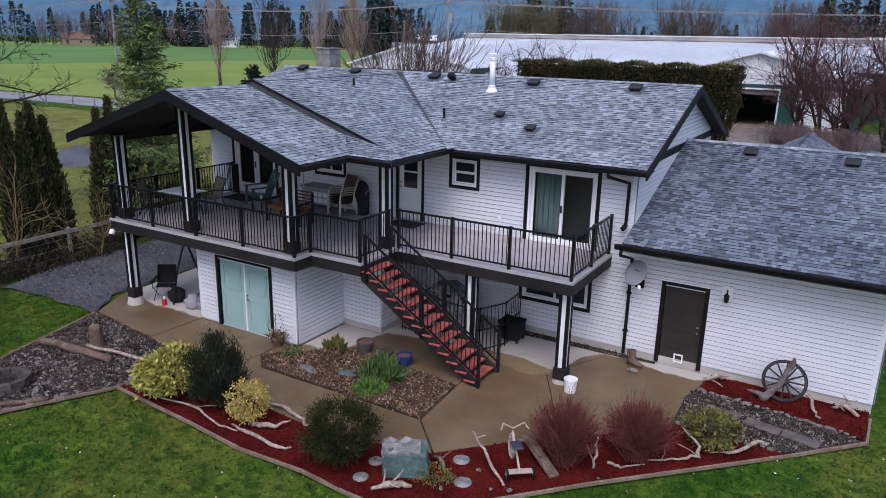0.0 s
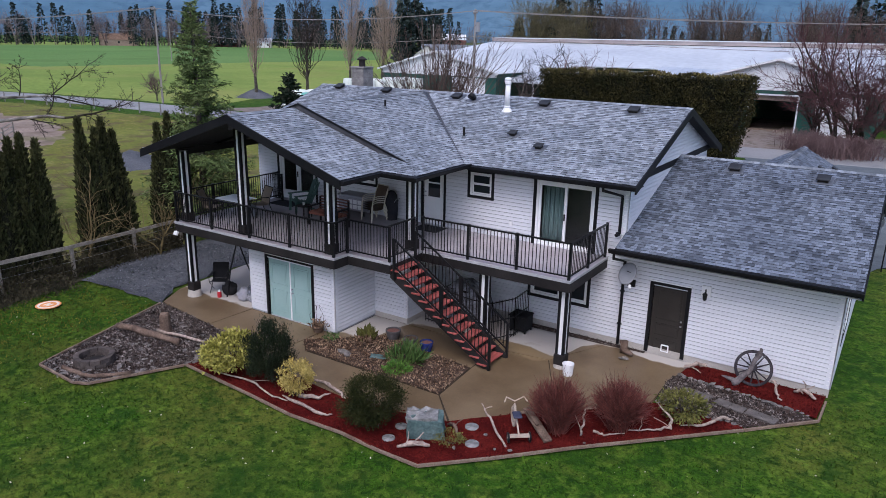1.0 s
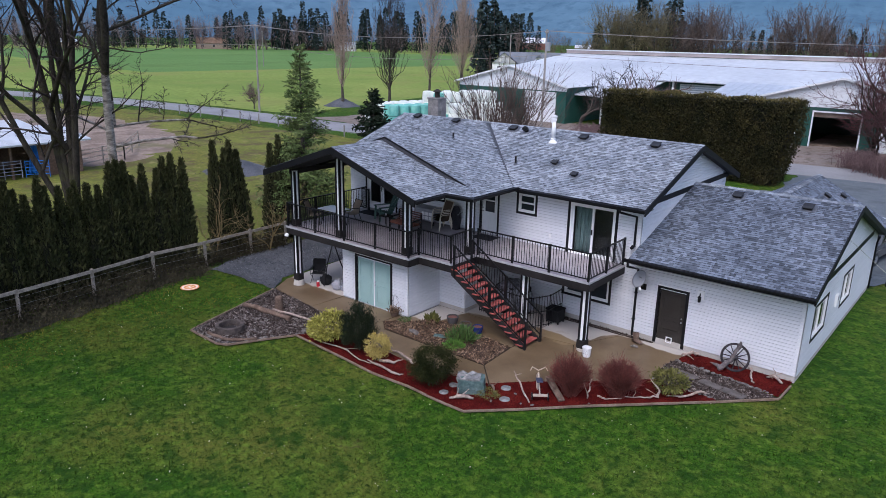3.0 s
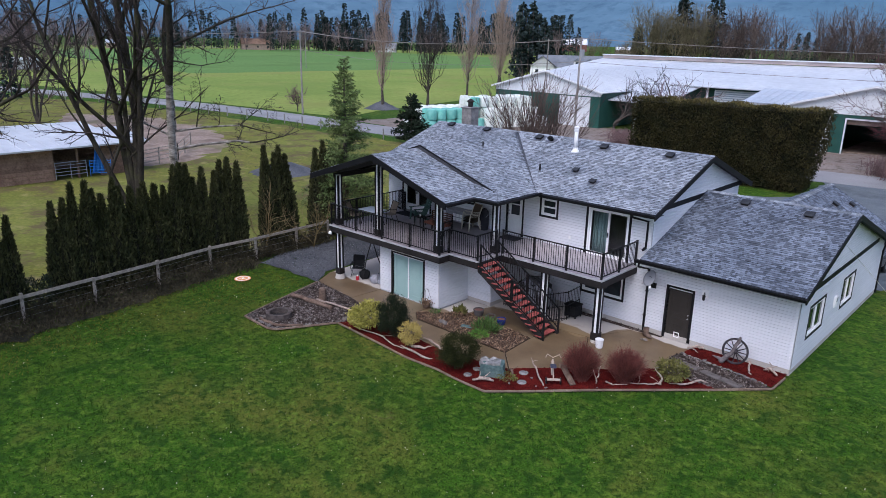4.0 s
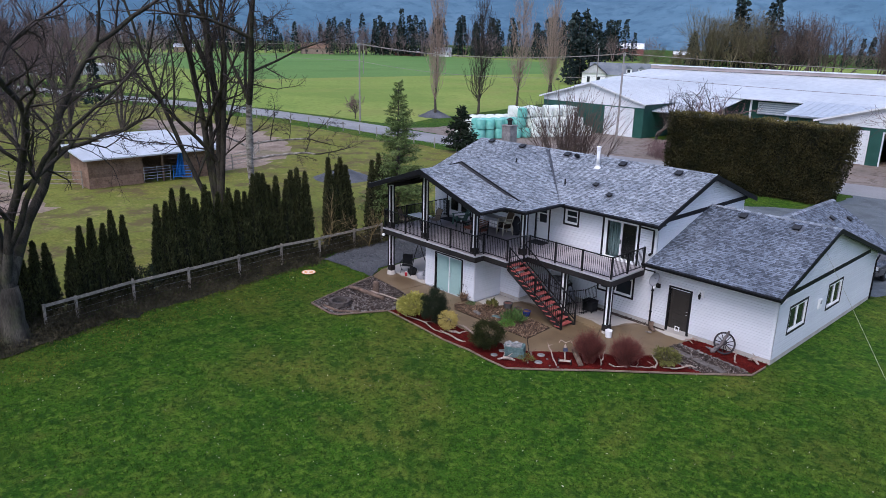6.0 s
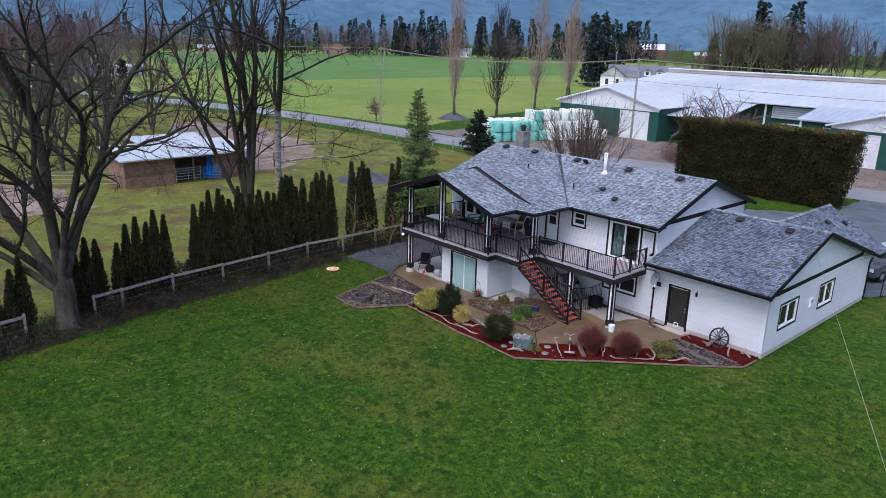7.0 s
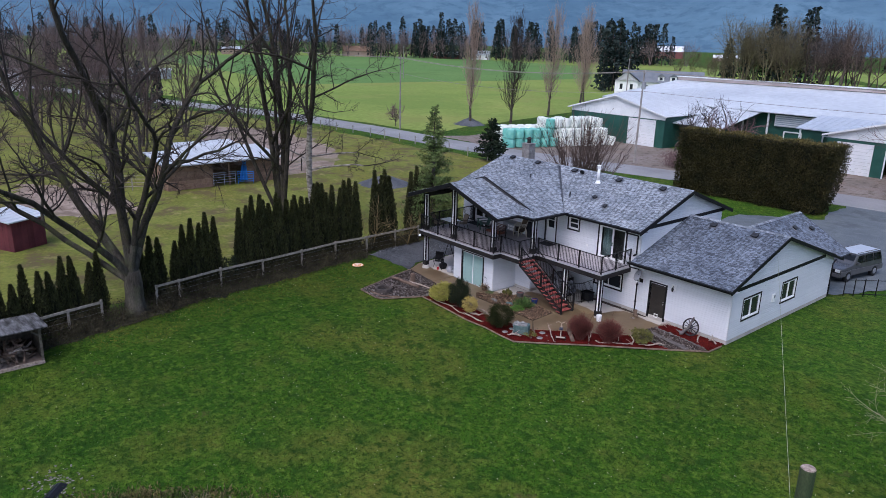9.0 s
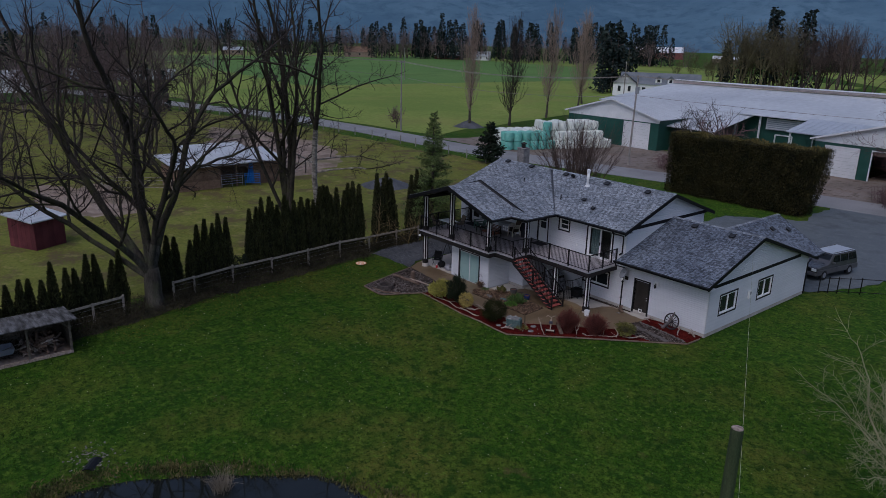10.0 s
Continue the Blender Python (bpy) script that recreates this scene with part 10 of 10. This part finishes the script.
# young pale-twigged tree near the timber pole
broad_tree("young_tree", "young leafless tree with pale lichened twigs", 15.3, 6.9, [((-0.24, 0.05, 1), 4.6, 0.045, 0.3), ((-0.5, -0.1, 1), 3.0, 0.035, 0.8), ((-0.6, -0.3, 0.9), 2.6, 0.03, 1.2), ((-0.35, -0.5, 1), 2.8, 0.03, 0.6), ((0.3, 0.2, 1), 4.5, 0.07, 0), ((-0.55, 0.3, 0.9), 3.0, 0.03, 0.8), ((-0.1, -0.1, 1), 4.2, 0.04, 0.5), ((-0.3, -0.3, 1), 3.6, 0.035, 0.4)], 3, 33, M["twig_pale"], M["twig_pale"], 0.85, 0.03, (3.0, 4.2), 0.5, 0.13, rmin=0.005)


def poplar(x, y, h, seed, wide, twig, lean_=0.0):
    """A poplar: a trunk that breaks into a narrow fan of many upright branches."""
    rnd = random.Random(seed)
    t = thing("poplar_tree", "tall bare columnar poplar with fine upright branches", "tree", "poplars at the field", at=(x, y, 0))
    trunk, limb, fine = [], [], []
    p, r, n = Vector((0, 0, 0)), 0.28, 18
    for i in range(n):
        k = i / n
        q = p + Vector((rnd.gauss(0, 0.07) + lean_ * h / n, rnd.gauss(0, 0.07), h / n))
        trunk.append((*p, *q, r, r * 0.87))
        if k > 0.1:
            for _ in range(10):
                a = rnd.uniform(0, math.tau)
                L = h * rnd.uniform(0.16, 0.36) * (1.15 - 0.75 * k)
                w = 1.8 * wide * rnd.uniform(0.2, 1.0) * min(1, 0.35 + k * 1.6) * (1.25 - 0.95 * k)
                s0 = p.lerp(q, rnd.random())
                e = s0 + Vector((w * math.cos(a), w * math.sin(a), L))
                m = s0.lerp(e, 0.35) + Vector((math.cos(a), math.sin(a), 0)) * w * 0.3
                rr = 0.018 + 0.024 * (1 - k)
                limb += [(*s0, *m, rr * 1.4, rr), (*m, *e, rr, 0.014)]
                for _ in range(4):
                    s = m.lerp(e, rnd.random())
                    f = s + Vector((rnd.gauss(0, 0.3), rnd.gauss(0, 0.3), rnd.uniform(0.7, 2.0)))
                    fine.append((*s, *f, 0.018, 0.009))
        p, r = q, r * 0.87
    mesh_part("trunk", rods("trunk", trunk, M["bark"], 7), None, t)
    tagged(mesh_part("branch_mass", rods("branch_mass", limb + fine, twig, 3), None, t), kind="stuff")


poplar(-74.8, 68.2, 18.0, 1, 1.5, M["twig_poplar"])
poplar(-73.1, 76.6, 16.5, 2, 2.6, M["twig"])
poplar(-79.2, 93.4, 18.5, 3, 2.5, M["twig_poplar"], 0.05)
poplar(-93.1, 120.3, 19.5, 4, 2.8, M["twig_poplar"], 0.06)
poplar(-97.5, 127, 17.5, 5, 2.4, M["twig_poplar"])


def conifer(name, label, x, y, h, r, seed, needle, n_br=26, group="", base=0.08, fine=70, size=0.32, shape=0.8, slim=0.3):
    """A conifer: trunk, drooping whorled boughs and needle sprays along them."""
    rng = np.random.default_rng(seed)
    t = thing(name, label, "conifer", group, at=(x, y, 0))
    segs, P, D = [], [], []
    for i in range(n_br):
        k = i / n_br
        z = h * (base + (1 - base) * k)
        rad = r * (1 - k) ** shape
        for j in range(6):
            a = rng.uniform(0, math.tau)
            L = rad * rng.uniform(0.55, 1.1) + 0.1
            d = np.array([math.cos(a), math.sin(a), -0.1 + 0.35 * k])
            p0, p1 = np.array([0, 0, z]), np.array([0, 0, z]) + d * L * 0.6
            p2 = p1 + np.array([d[0] * L * 0.4, d[1] * L * 0.4, 0.12 * L])
            segs += [(*p0, *p1, 0.02 + 0.02 * (1 - k), 0.015), (*p1, *p2, 0.015, 0.006)]
            m = max(6, int(fine * L / r * 0.45))
            s = rng.uniform(0.15, 1, m)
            q = p0[None] * (1 - s[:, None]) + p2[None] * s[:, None] + rng.normal(size=(m, 3)) * 0.05 * L + np.array([0, 0, 0.03])
            side = np.array([-d[1], d[0], 0])
            P.append(q)
            D.append(np.array([d * 0.7 + side * w for w in rng.choice([-0.8, 0.8], m)]) + np.array([0, 0, -0.25]))
    mesh_part("trunk", rods("trunk", [(0, 0, -0.05, 0, 0, h * 0.98, 0.02 * h * 0.9 + 0.03, 0.015)], M["bark"], 8), None, t)
    tagged(mesh_part("bough_mass", rods("bough_mass", segs, M["bark"], 3), None, t), kind="stuff")
    tagged(mesh_part("needle_mass", leaves("needle_mass", np.concatenate(P), size, needle, rng, slim, lean=np.concatenate(D)), None, t), kind="stuff")
    return t


conifer("spruce_tree", "tall slender spruce with open drooping boughs", -23.2, 17.6, 9.9, 2.6, 3, M["needle"], 40, fine=520, size=0.23, shape=0.95, slim=0.19)
conifer("young_spruce", "dense young spruce beyond the house", -45.7, 45.5, 5.2, 2.1, 4, M["needle_dark"], 20, fine=190, size=0.42)
# spreading bush behind the house, orchard trees, hedgerow
bsh = thing("lilac_bush", "large bare fan-shaped bush behind the roof", "bush", at=(-19.5, 30.5, 0))
rnd = random.Random(61)
out = {}
for i in range(40):
    a, b = rnd.uniform(0, math.tau), rnd.uniform(0.08, 0.5)
    grow(rnd, Vector((rnd.gauss(0, 0.3), rnd.gauss(0, 0.3), 0)), Vector((b * math.cos(a), b * math.sin(a), 1)).normalized(), rnd.uniform(4.6, 6.0), 0.055, 2, out, 0.4, 0.02, 0.05, (3.2, 4.6), 0.55, 0.45, 5, 0.3, 0.012)
tagged(mesh_part("branch_mass", rods("branch_mass", [s for d in out for s in out[d]], M["twig_bush"], 3), None, bsh), kind="stuff")
mesh_part("stool", rods("stool", [(0, 0, -0.05, 0, 0, 0.3, 0.5, 0.3)], M["bark"], 8), None, bsh)
for x, y, sd, mt in ((-37.2, 72.9, 71, "twig"), (-24.1, 61.2, 72, "twig_plum"), (-31.0, 72.0, 73, "twig")):
    broad_tree("orchard_tree", "pruned bare fruit tree in front of the barns", x, y, [((0.15, 0.1, 1), 4.2, 0.18, 0), ((-0.35, 0.1, 1), 3.6, 0.13, 0.8), ((0.4, -0.2, 1), 3.6, 0.13, 0.8)], 3, sd, M["bark"], M[mt], 0.85, 0.10, (2.5, 4.2), 0.62, 0.24, "orchard trees")
for x, y, h, sd in ((-2.8, 66.0, 10.5, 81), (-0.6, 65.0, 10.0, 82), (-4.6, 68.5, 7.5, 83), (1.8, 63.5, 9.5, 84), (-1.6, 62.8, 6.5, 85), (3.2, 66.0, 11.0, 86)):
    broad_tree("thorn_tree", "bare dark reddish thorn tree beside the yard", x, y, [((0.1, 0.1, 1), h * 0.6, 0.17, 0), ((-0.3, 0.1, 1), h * 0.55, 0.12, 0.3), ((0.3, -0.2, 1), h * 0.55, 0.12, 0.3), ((-0.1, -0.35, 1), h * 0.5, 0.1, 0.3)], 3, sd, M["bark_moss"], M["twig_thorn"], 0.8, 0.08, (3.4, 4.8), 0.6, 0.16, "thorn trees", rmin=0.012)
for i, (x, y) in enumerate(((-27.5, 60.5), (-29.0, 61.5), (-30.5, 62.5), (-26.0, 60.2), (-3.8, 62.5), (-2.2, 60.8), (-0.6, 61.6), (-5.2, 64.0))):
    bb = thing("bramble_heap", "low tangled reddish bramble thicket", "bramble", "brambles", at=(x, y, 0))
    rng = np.random.default_rng(90 + i)
    segs = []
    for k in range(170):
        a, b = rng.uniform(0, math.tau), rng.uniform(0.4, 1.6)
        p = np.array([rng.normal(0, 0.6), rng.normal(0, 0.6), 0])
        m = p + np.array([b * 0.5 * math.cos(a), b * 0.5 * math.sin(a), rng.uniform(0.8, 1.9)])
        e = m + np.array([b * math.cos(a), b * math.sin(a), -rng.uniform(0.1, 0.9)])
        segs += [(*p, *m, 0.02, 0.016), (*m, *e, 0.016, 0.008)]
    tagged(mesh_part("cane_mass", rods("cane_mass", segs, M["twig_plum"], 3), None, bb), kind="stuff")
    mesh_part("root", rods("root", [(0, 0, -0.03, 0, 0, 0.25, 0.3, 0.2)], M["bark"], 6), None, bb)
broad_tree("field_tree", "small round bare tree at the roadside", -79.5, 55.8, [((0.05, 0, 1), 1.7, 0.09, 0), ((0.3, 0.2, 1), 1.5, 0.06, 0.7), ((-0.3, 0.1, 1), 1.5, 0.06, 0.7), ((0, -0.3, 1), 1.5, 0.06, 0.7)], 3, 44, M["bark"], M["twig_plum"], 0.7, 0.06, (4, 5), 0.6, 0.12)
# scrub by the side yard
for x, y, sd in ((-22.6, 11.5, 3), (-22.0, 14.3, 4)):
    broad_tree("sapling", "thin bare yellowish sapling by the fence", x, y, [((0.1, 0, 1), 2.2, 0.035, 0), ((-0.25, 0.1, 1), 1.8, 0.025, 0), ((0.3, 0.2, 1), 1.8, 0.025, 0)], 2, sd, M["twig_yellow"], M["twig_yellow"], 0.7, 0.06, (3.5, 5), 0.6, 0.18, "saplings")

# ---- the far side of the valley ----
# distance haze mixed into the colours: greyer conifers, paler bare trees
M["far_conifer"] = mat("far_conifer", (0.022, 0.034, 0.032), (0.042, 0.056, 0.05), 1.0, big=0.3, bump=0, island=0.5, spec=0)
M["far_bare"] = mat("far_bare", (0.15, 0.115, 0.11), (0.21, 0.165, 0.155), 1.0, big=0.05, bump=0, island=0.4, spec=0)
M["far_brown"] = mat("far_brown", (0.085, 0.068, 0.06), (0.13, 0.10, 0.088), 1.0, big=0.05, bump=0, island=0.4, spec=0)
M["far_olive"] = mat("far_olive", (0.11, 0.10, 0.06), (0.16, 0.14, 0.09), 1.0, big=0.05, bump=0, island=0.4, spec=0)


def far_conifers(name, label, spots, material, seed):
    rng = np.random.default_rng(seed)
    P, D, S = [], [], []
    for x, y, h in spots:
        n = 300
        z = rng.uniform(0.06, 1, n)
        a = rng.uniform(0, math.tau, n)
        rad = h * 0.15 * (1 - z) ** 0.85 * rng.uniform(0.35, 1.1, n)
        P.append(np.column_stack([x + rad * np.cos(a), y + rad * np.sin(a), z * h]))
        D.append(np.column_stack([np.cos(a), np.sin(a), np.full(n, -0.25)]) * 1.2)
        S.append(np.full(n, 0.35 + h * 0.045))
    P, D, S = np.concatenate(P), np.concatenate(D), np.concatenate(S)
    me = leaves(name, P, S, material, rng, 0.7, lean=D)
    segs = [(x, y, -0.2, x, y, h * 0.97, h * 0.018, h * 0.004) for x, y, h in spots]
    ob = mesh_part(name, me, None)
    mesh_part("trunk", rods("trunk", segs, M["bark"], 4), None, ob)
    return tagged(ob, label, "trees", kind="stuff")


def far_bare_trees(name, label, spots, material, seed, dense=1.0):
    rnd = random.Random(seed)
    protos = []
    for k in range(4):
        out = {}
        for s in range(3):
            grow(rnd, Vector((0, 0, 0)), Vector((rnd.gauss(0, 0.2), rnd.gauss(0, 0.2), 1)).normalized(), 0.5, 0.012, 3, out, 0.75, 0.1, 0.13, (2.5 * dense, 3.8 * dense), 0.5, 0.56, 4, 0.3, 0.0005)
        protos.append(np.array([s for d in out for s in out[d]]))
    allseg = []
    for x, y, h in spots:
        q = rnd.choice(protos).copy()
        a = rnd.uniform(0, math.tau)
        c, s = math.cos(a), math.sin(a)
        for o in (0, 3):
            px, py = q[:, o].copy(), q[:, o + 1].copy()
            q[:, o], q[:, o + 1], q[:, o + 2] = (px * c - py * s) * h * 0.9 + x, (px * s + py * c) * h * 0.9 + y, q[:, o + 2] * h
        q[:, 6:] = np.maximum(q[:, 6:] * h, 0.015)
        allseg.append(q)
    ob = mesh_part(name, rods(name, np.concatenate(allseg), material, 3), None)
    return tagged(ob, label, "trees", kind="stuff")


rf = random.Random(15)


def along(a, b, n, jit, h0, h1):
    return [(a[0] + (b[0] - a[0]) * k + rf.gauss(0, jit), a[1] + (b[1] - a[1]) * k + rf.gauss(0, jit), rf.uniform(h0, h1)) for k in (rf.random() for _ in range(n))]


far_conifers("far_conifers", "dark conifers along the far edge of the fields", along((-560, 40), (-430, 250), 60, 12, 10, 24) + along((-420, 262), (-365, 320), 34, 8, 12, 27) + along((-365, 330), (-250, 400), 70, 9, 16, 27) + along((-240, 470), (60, 520), 60, 14, 10, 22) + [(-366, 306, 30), (-371, 309, 22)], M["far_conifer"], 1)
far_bare_trees("far_bare_trees", "bare trees along the far edge of the fields", along((-540, 20), (-425, 250), 90, 14, 12, 22) + along((-425, 255), (-360, 315), 46, 9, 12, 22) + along((-360, 322), (-250, 400), 50, 10, 12, 20) + along((-250, 470), (40, 500), 50, 16, 9, 17), M["far_bare"], 2, 0.9)
far_conifers("conifer_clump", "clump of tall dark conifers by the farmhouse", [(-122, 166, 18), (-124, 170, 21), (-120, 170, 21), (-122, 173, 20), (-117.5, 161, 7), (-117, 172, 16), (-121, 168, 19), (-123, 177, 18), (-116, 173, 13), (-120, 163, 13), (-119, 167, 15)], M["far_conifer"], 3)
far_conifers("barn_conifers", "tall conifers behind the long barn", along((-118, 262), (-98, 258), 5, 4, 26, 31) + along((-140, 268), (-126, 262), 7, 4, 12, 18) + along((-20, 250), (75, 200), 40, 7, 18, 27), M["far_conifer"], 4)
far_bare_trees("barn_trees", "bare olive trees behind the long barn", along((-126, 256), (-98, 256), 16, 4, 19, 27) + along((-145, 250), (-128, 256), 6, 4, 10, 15), M["far_olive"], 5, 1.25)
far_bare_trees("barn_trees", "bare grey trees behind the long barn", along((-104, 254), (-50, 250), 26, 6, 17, 25) + along((-50, 245), (90, 190), 64, 7, 14, 23), M["far_brown"], 6, 1.1)
far_bare_trees("pasture_thicket", "bare thicket on the far side of the pasture", along((-150, -40), (-135, 15), 24, 8, 9, 15) + along((-240, -20), (-210, 70), 50, 12, 10, 17) + along((-180, 34), (-150, 42), 8, 5, 8, 12), M["far_bare"], 7, 1.0)
far_conifers("pasture_conifers", "dark conifers beyond the pasture", along((-210, -35), (-225, 60), 16, 8, 10, 18) + [(-118, 27, 9), (-121, 31, 8)], M["far_conifer"], 8)


# houses in the distance
def far_house(x, y, w, d, hw, hr, turn, wall, roof, label, wins=3):
    h = thing("farmhouse", label, "house", "distant houses")
    bm = bmesh.new()
    box(bm, -w / 2, w / 2, -d / 2, d / 2, 0, hw)
    part("wall", bm, wall, h)
    bm = bmesh.new()
    v = [bm.verts.new(p) for p in ((-w / 2 - 0.4, -d / 2 - 0.4, hw), (w / 2 + 0.4, -d / 2 - 0.4, hw), (w / 2 + 0.4, d / 2 + 0.4, hw), (-w / 2 - 0.4, d / 2 + 0.4, hw), (-w / 2 - 0.4, 0, hr), (w / 2 + 0.4, 0, hr))]
    for f in ((0, 1, 5, 4), (2, 3, 4, 5), (3, 2, 1, 0)):
        bm.faces.new([v[i] for i in f])
    part("roof", bm, roof, h)
    for s in (-1, 1):
        bm = bmesh.new()
        v = [bm.verts.new(p) for p in ((s * w / 2, -d / 2, hw), (s * w / 2, d / 2, hw), (s * w / 2, 0, hr - 0.15))]
        bm.faces.new(v)
        bmesh.ops.solidify(bm, geom=bm.faces[:], thickness=0.1)
        part("gable", bm, wall, h)
    for i in range(wins):
        xx = -w / 2 + w * (i + 0.5) / wins
        bm = bmesh.new()
        box(bm, xx - 0.5, xx + 0.5, -d / 2 - 0.05, -d / 2 + 0.02, hw * 0.4, hw * 0.75)
        part("window", bm, M["glass"], h)
    for k in (-0.22, 0.22):
        bm = bmesh.new()
        box(bm, -w / 2 - 0.06, -w / 2 + 0.02, d * k - 0.4, d * k + 0.4, hw * 0.35, hw * 0.75)
        part("window", bm, M["glass"], h)
    h.matrix_world = pose(x, y, 0, 0, 0, turn)
    return h


M["slate_roof"] = mat("slate_roof", (0.12, 0.135, 0.155), (0.17, 0.185, 0.205), 0.8, big=0.4)
fh = far_house(-104.6, 171.3, 22, 9, 3.4, 6.6, 33, M["white_trim"], M["slate_roof"], "white farmhouse with a grey roof beyond the barns", 5)
far_house(-111.2, 163.4, 7, 6.5, 3.8, 6.5, 123, M["white_trim"], M["slate_roof"], "white gabled front wing of the farmhouse", 2)
for k in (-0.4, 3.0):
    dm_ = thing("dormer", "small white dormer on the farmhouse roof", "dormer", "dormers")
    bm = bmesh.new()
    box(bm, -0.9, 0.9, -1.2, 1.5, 0, 1.5)
    part("wall", bm, M["white_trim"], dm_)
    bm = bmesh.new()
    v = [bm.verts.new(p) for p in ((-1.1, -1.4, 1.4), (1.1, -1.4, 1.4), (0, -1.4, 2.3), (-1.1, 1.8, 1.4), (1.1, 1.8, 1.4), (0, 1.8, 2.3))]
    for f in ((0, 2, 5, 3), (1, 4, 5, 2), (0, 1, 2)):
        bm.faces.new([v[i] for i in f])
    bmesh.ops.recalc_face_normals(bm, faces=bm.faces[:])
    part("roof", bm, M["slate_roof"], dm_)
    bm = bmesh.new()
    box(bm, -0.4, 0.4, -1.26, -1.2, 0.4, 1.2)
    part("window", bm, M["glass"], dm_)
    dm_.matrix_world = pose(-104.6, 171.3, 3.7, 0, 0, 33) @ pose(k, -2.9, 0)
M["far_red"] = mat("far_red", (0.16, 0.06, 0.055), (0.22, 0.09, 0.08), 0.8, big=0.5)
M["far_tan"] = mat("far_tan", (0.26, 0.19, 0.15), (0.32, 0.24, 0.19), 0.8, big=0.5)
for x, y, w, d, hw, hr, tn, wl, rf_, lb_ in ((-385, 588, 46, 20, 6, 11, 35, "far_red", "barn_white", "distant red barn with a white roof"), (-371, 316, 17, 8, 2.8, 4.8, 40, "far_red", "barn_white", "distant low red house with a pale roof"),
                                             (-405, 265, 20, 9, 3.5, 7, 60, "far_tan", "hut_wood", "distant brown house at the field's edge"), (-440, 190, 12, 8, 3, 5, 60, "far_tan", "tin_grey", "distant white house among trees"),
                                             (-180, 12, 16, 8, 3, 5, 75, "barn_white", "tin", "white roofed building beyond the pasture"), (-300, 560, 20, 9, 3, 5.5, 35, "far_tan", "barn_white", "distant tan farm building in the valley"), (-352, 330, 12, 8, 3, 6, 40, "barn_white", "tin_grey", "distant white house among trees"),
                                             (-215, 52, 30, 5, 2.6, 3.2, 70, "tin_grey", "tin", "long pale greenhouse across the pasture")):
    far_house(x, y, w, d, hw, hr, tn, M[wl], M[rf_], lb_)

# forested mountain across the valley, the blue haze mixed into its colours
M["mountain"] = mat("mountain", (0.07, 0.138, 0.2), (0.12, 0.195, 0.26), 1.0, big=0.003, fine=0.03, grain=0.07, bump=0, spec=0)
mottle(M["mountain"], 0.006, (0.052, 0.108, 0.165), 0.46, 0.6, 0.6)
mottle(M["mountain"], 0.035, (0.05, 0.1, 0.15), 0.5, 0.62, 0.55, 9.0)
vs, fs = [], []
na, nr = 150, 22
for i in range(na):
    a = math.radians(-25 + 165 * i / (na - 1))
    for j in range(nr):
        k = j / (nr - 1)
        r = 1250 + 1500 * k
        x, y = -r * math.sin(a), r * math.cos(a)
        ridge = 520 + 160 * noise.noise(Vector((a * 2.2, 0.3, 0))) + 60 * noise.noise(Vector((a * 9, 1.3, 0)))
        z = ridge * k ** 0.9 * (1 + 0.25 * noise.noise(Vector((x * 0.004, y * 0.004, 2)))) + 14 * noise.noise(Vector((x * 0.02, y * 0.02, 5))) * min(1, k * 4)
        vs.append((x, y, z - 4))
for i in range(na - 1):
    for j in range(nr - 1):
        fs.append((i * nr + j, (i + 1) * nr + j, (i + 1) * nr + j + 1, i * nr + j + 1))
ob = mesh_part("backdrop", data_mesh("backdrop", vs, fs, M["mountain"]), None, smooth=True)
tagged(ob, "forested mountainside across the valley, haze painted into its blue", "mountain", kind="structure")
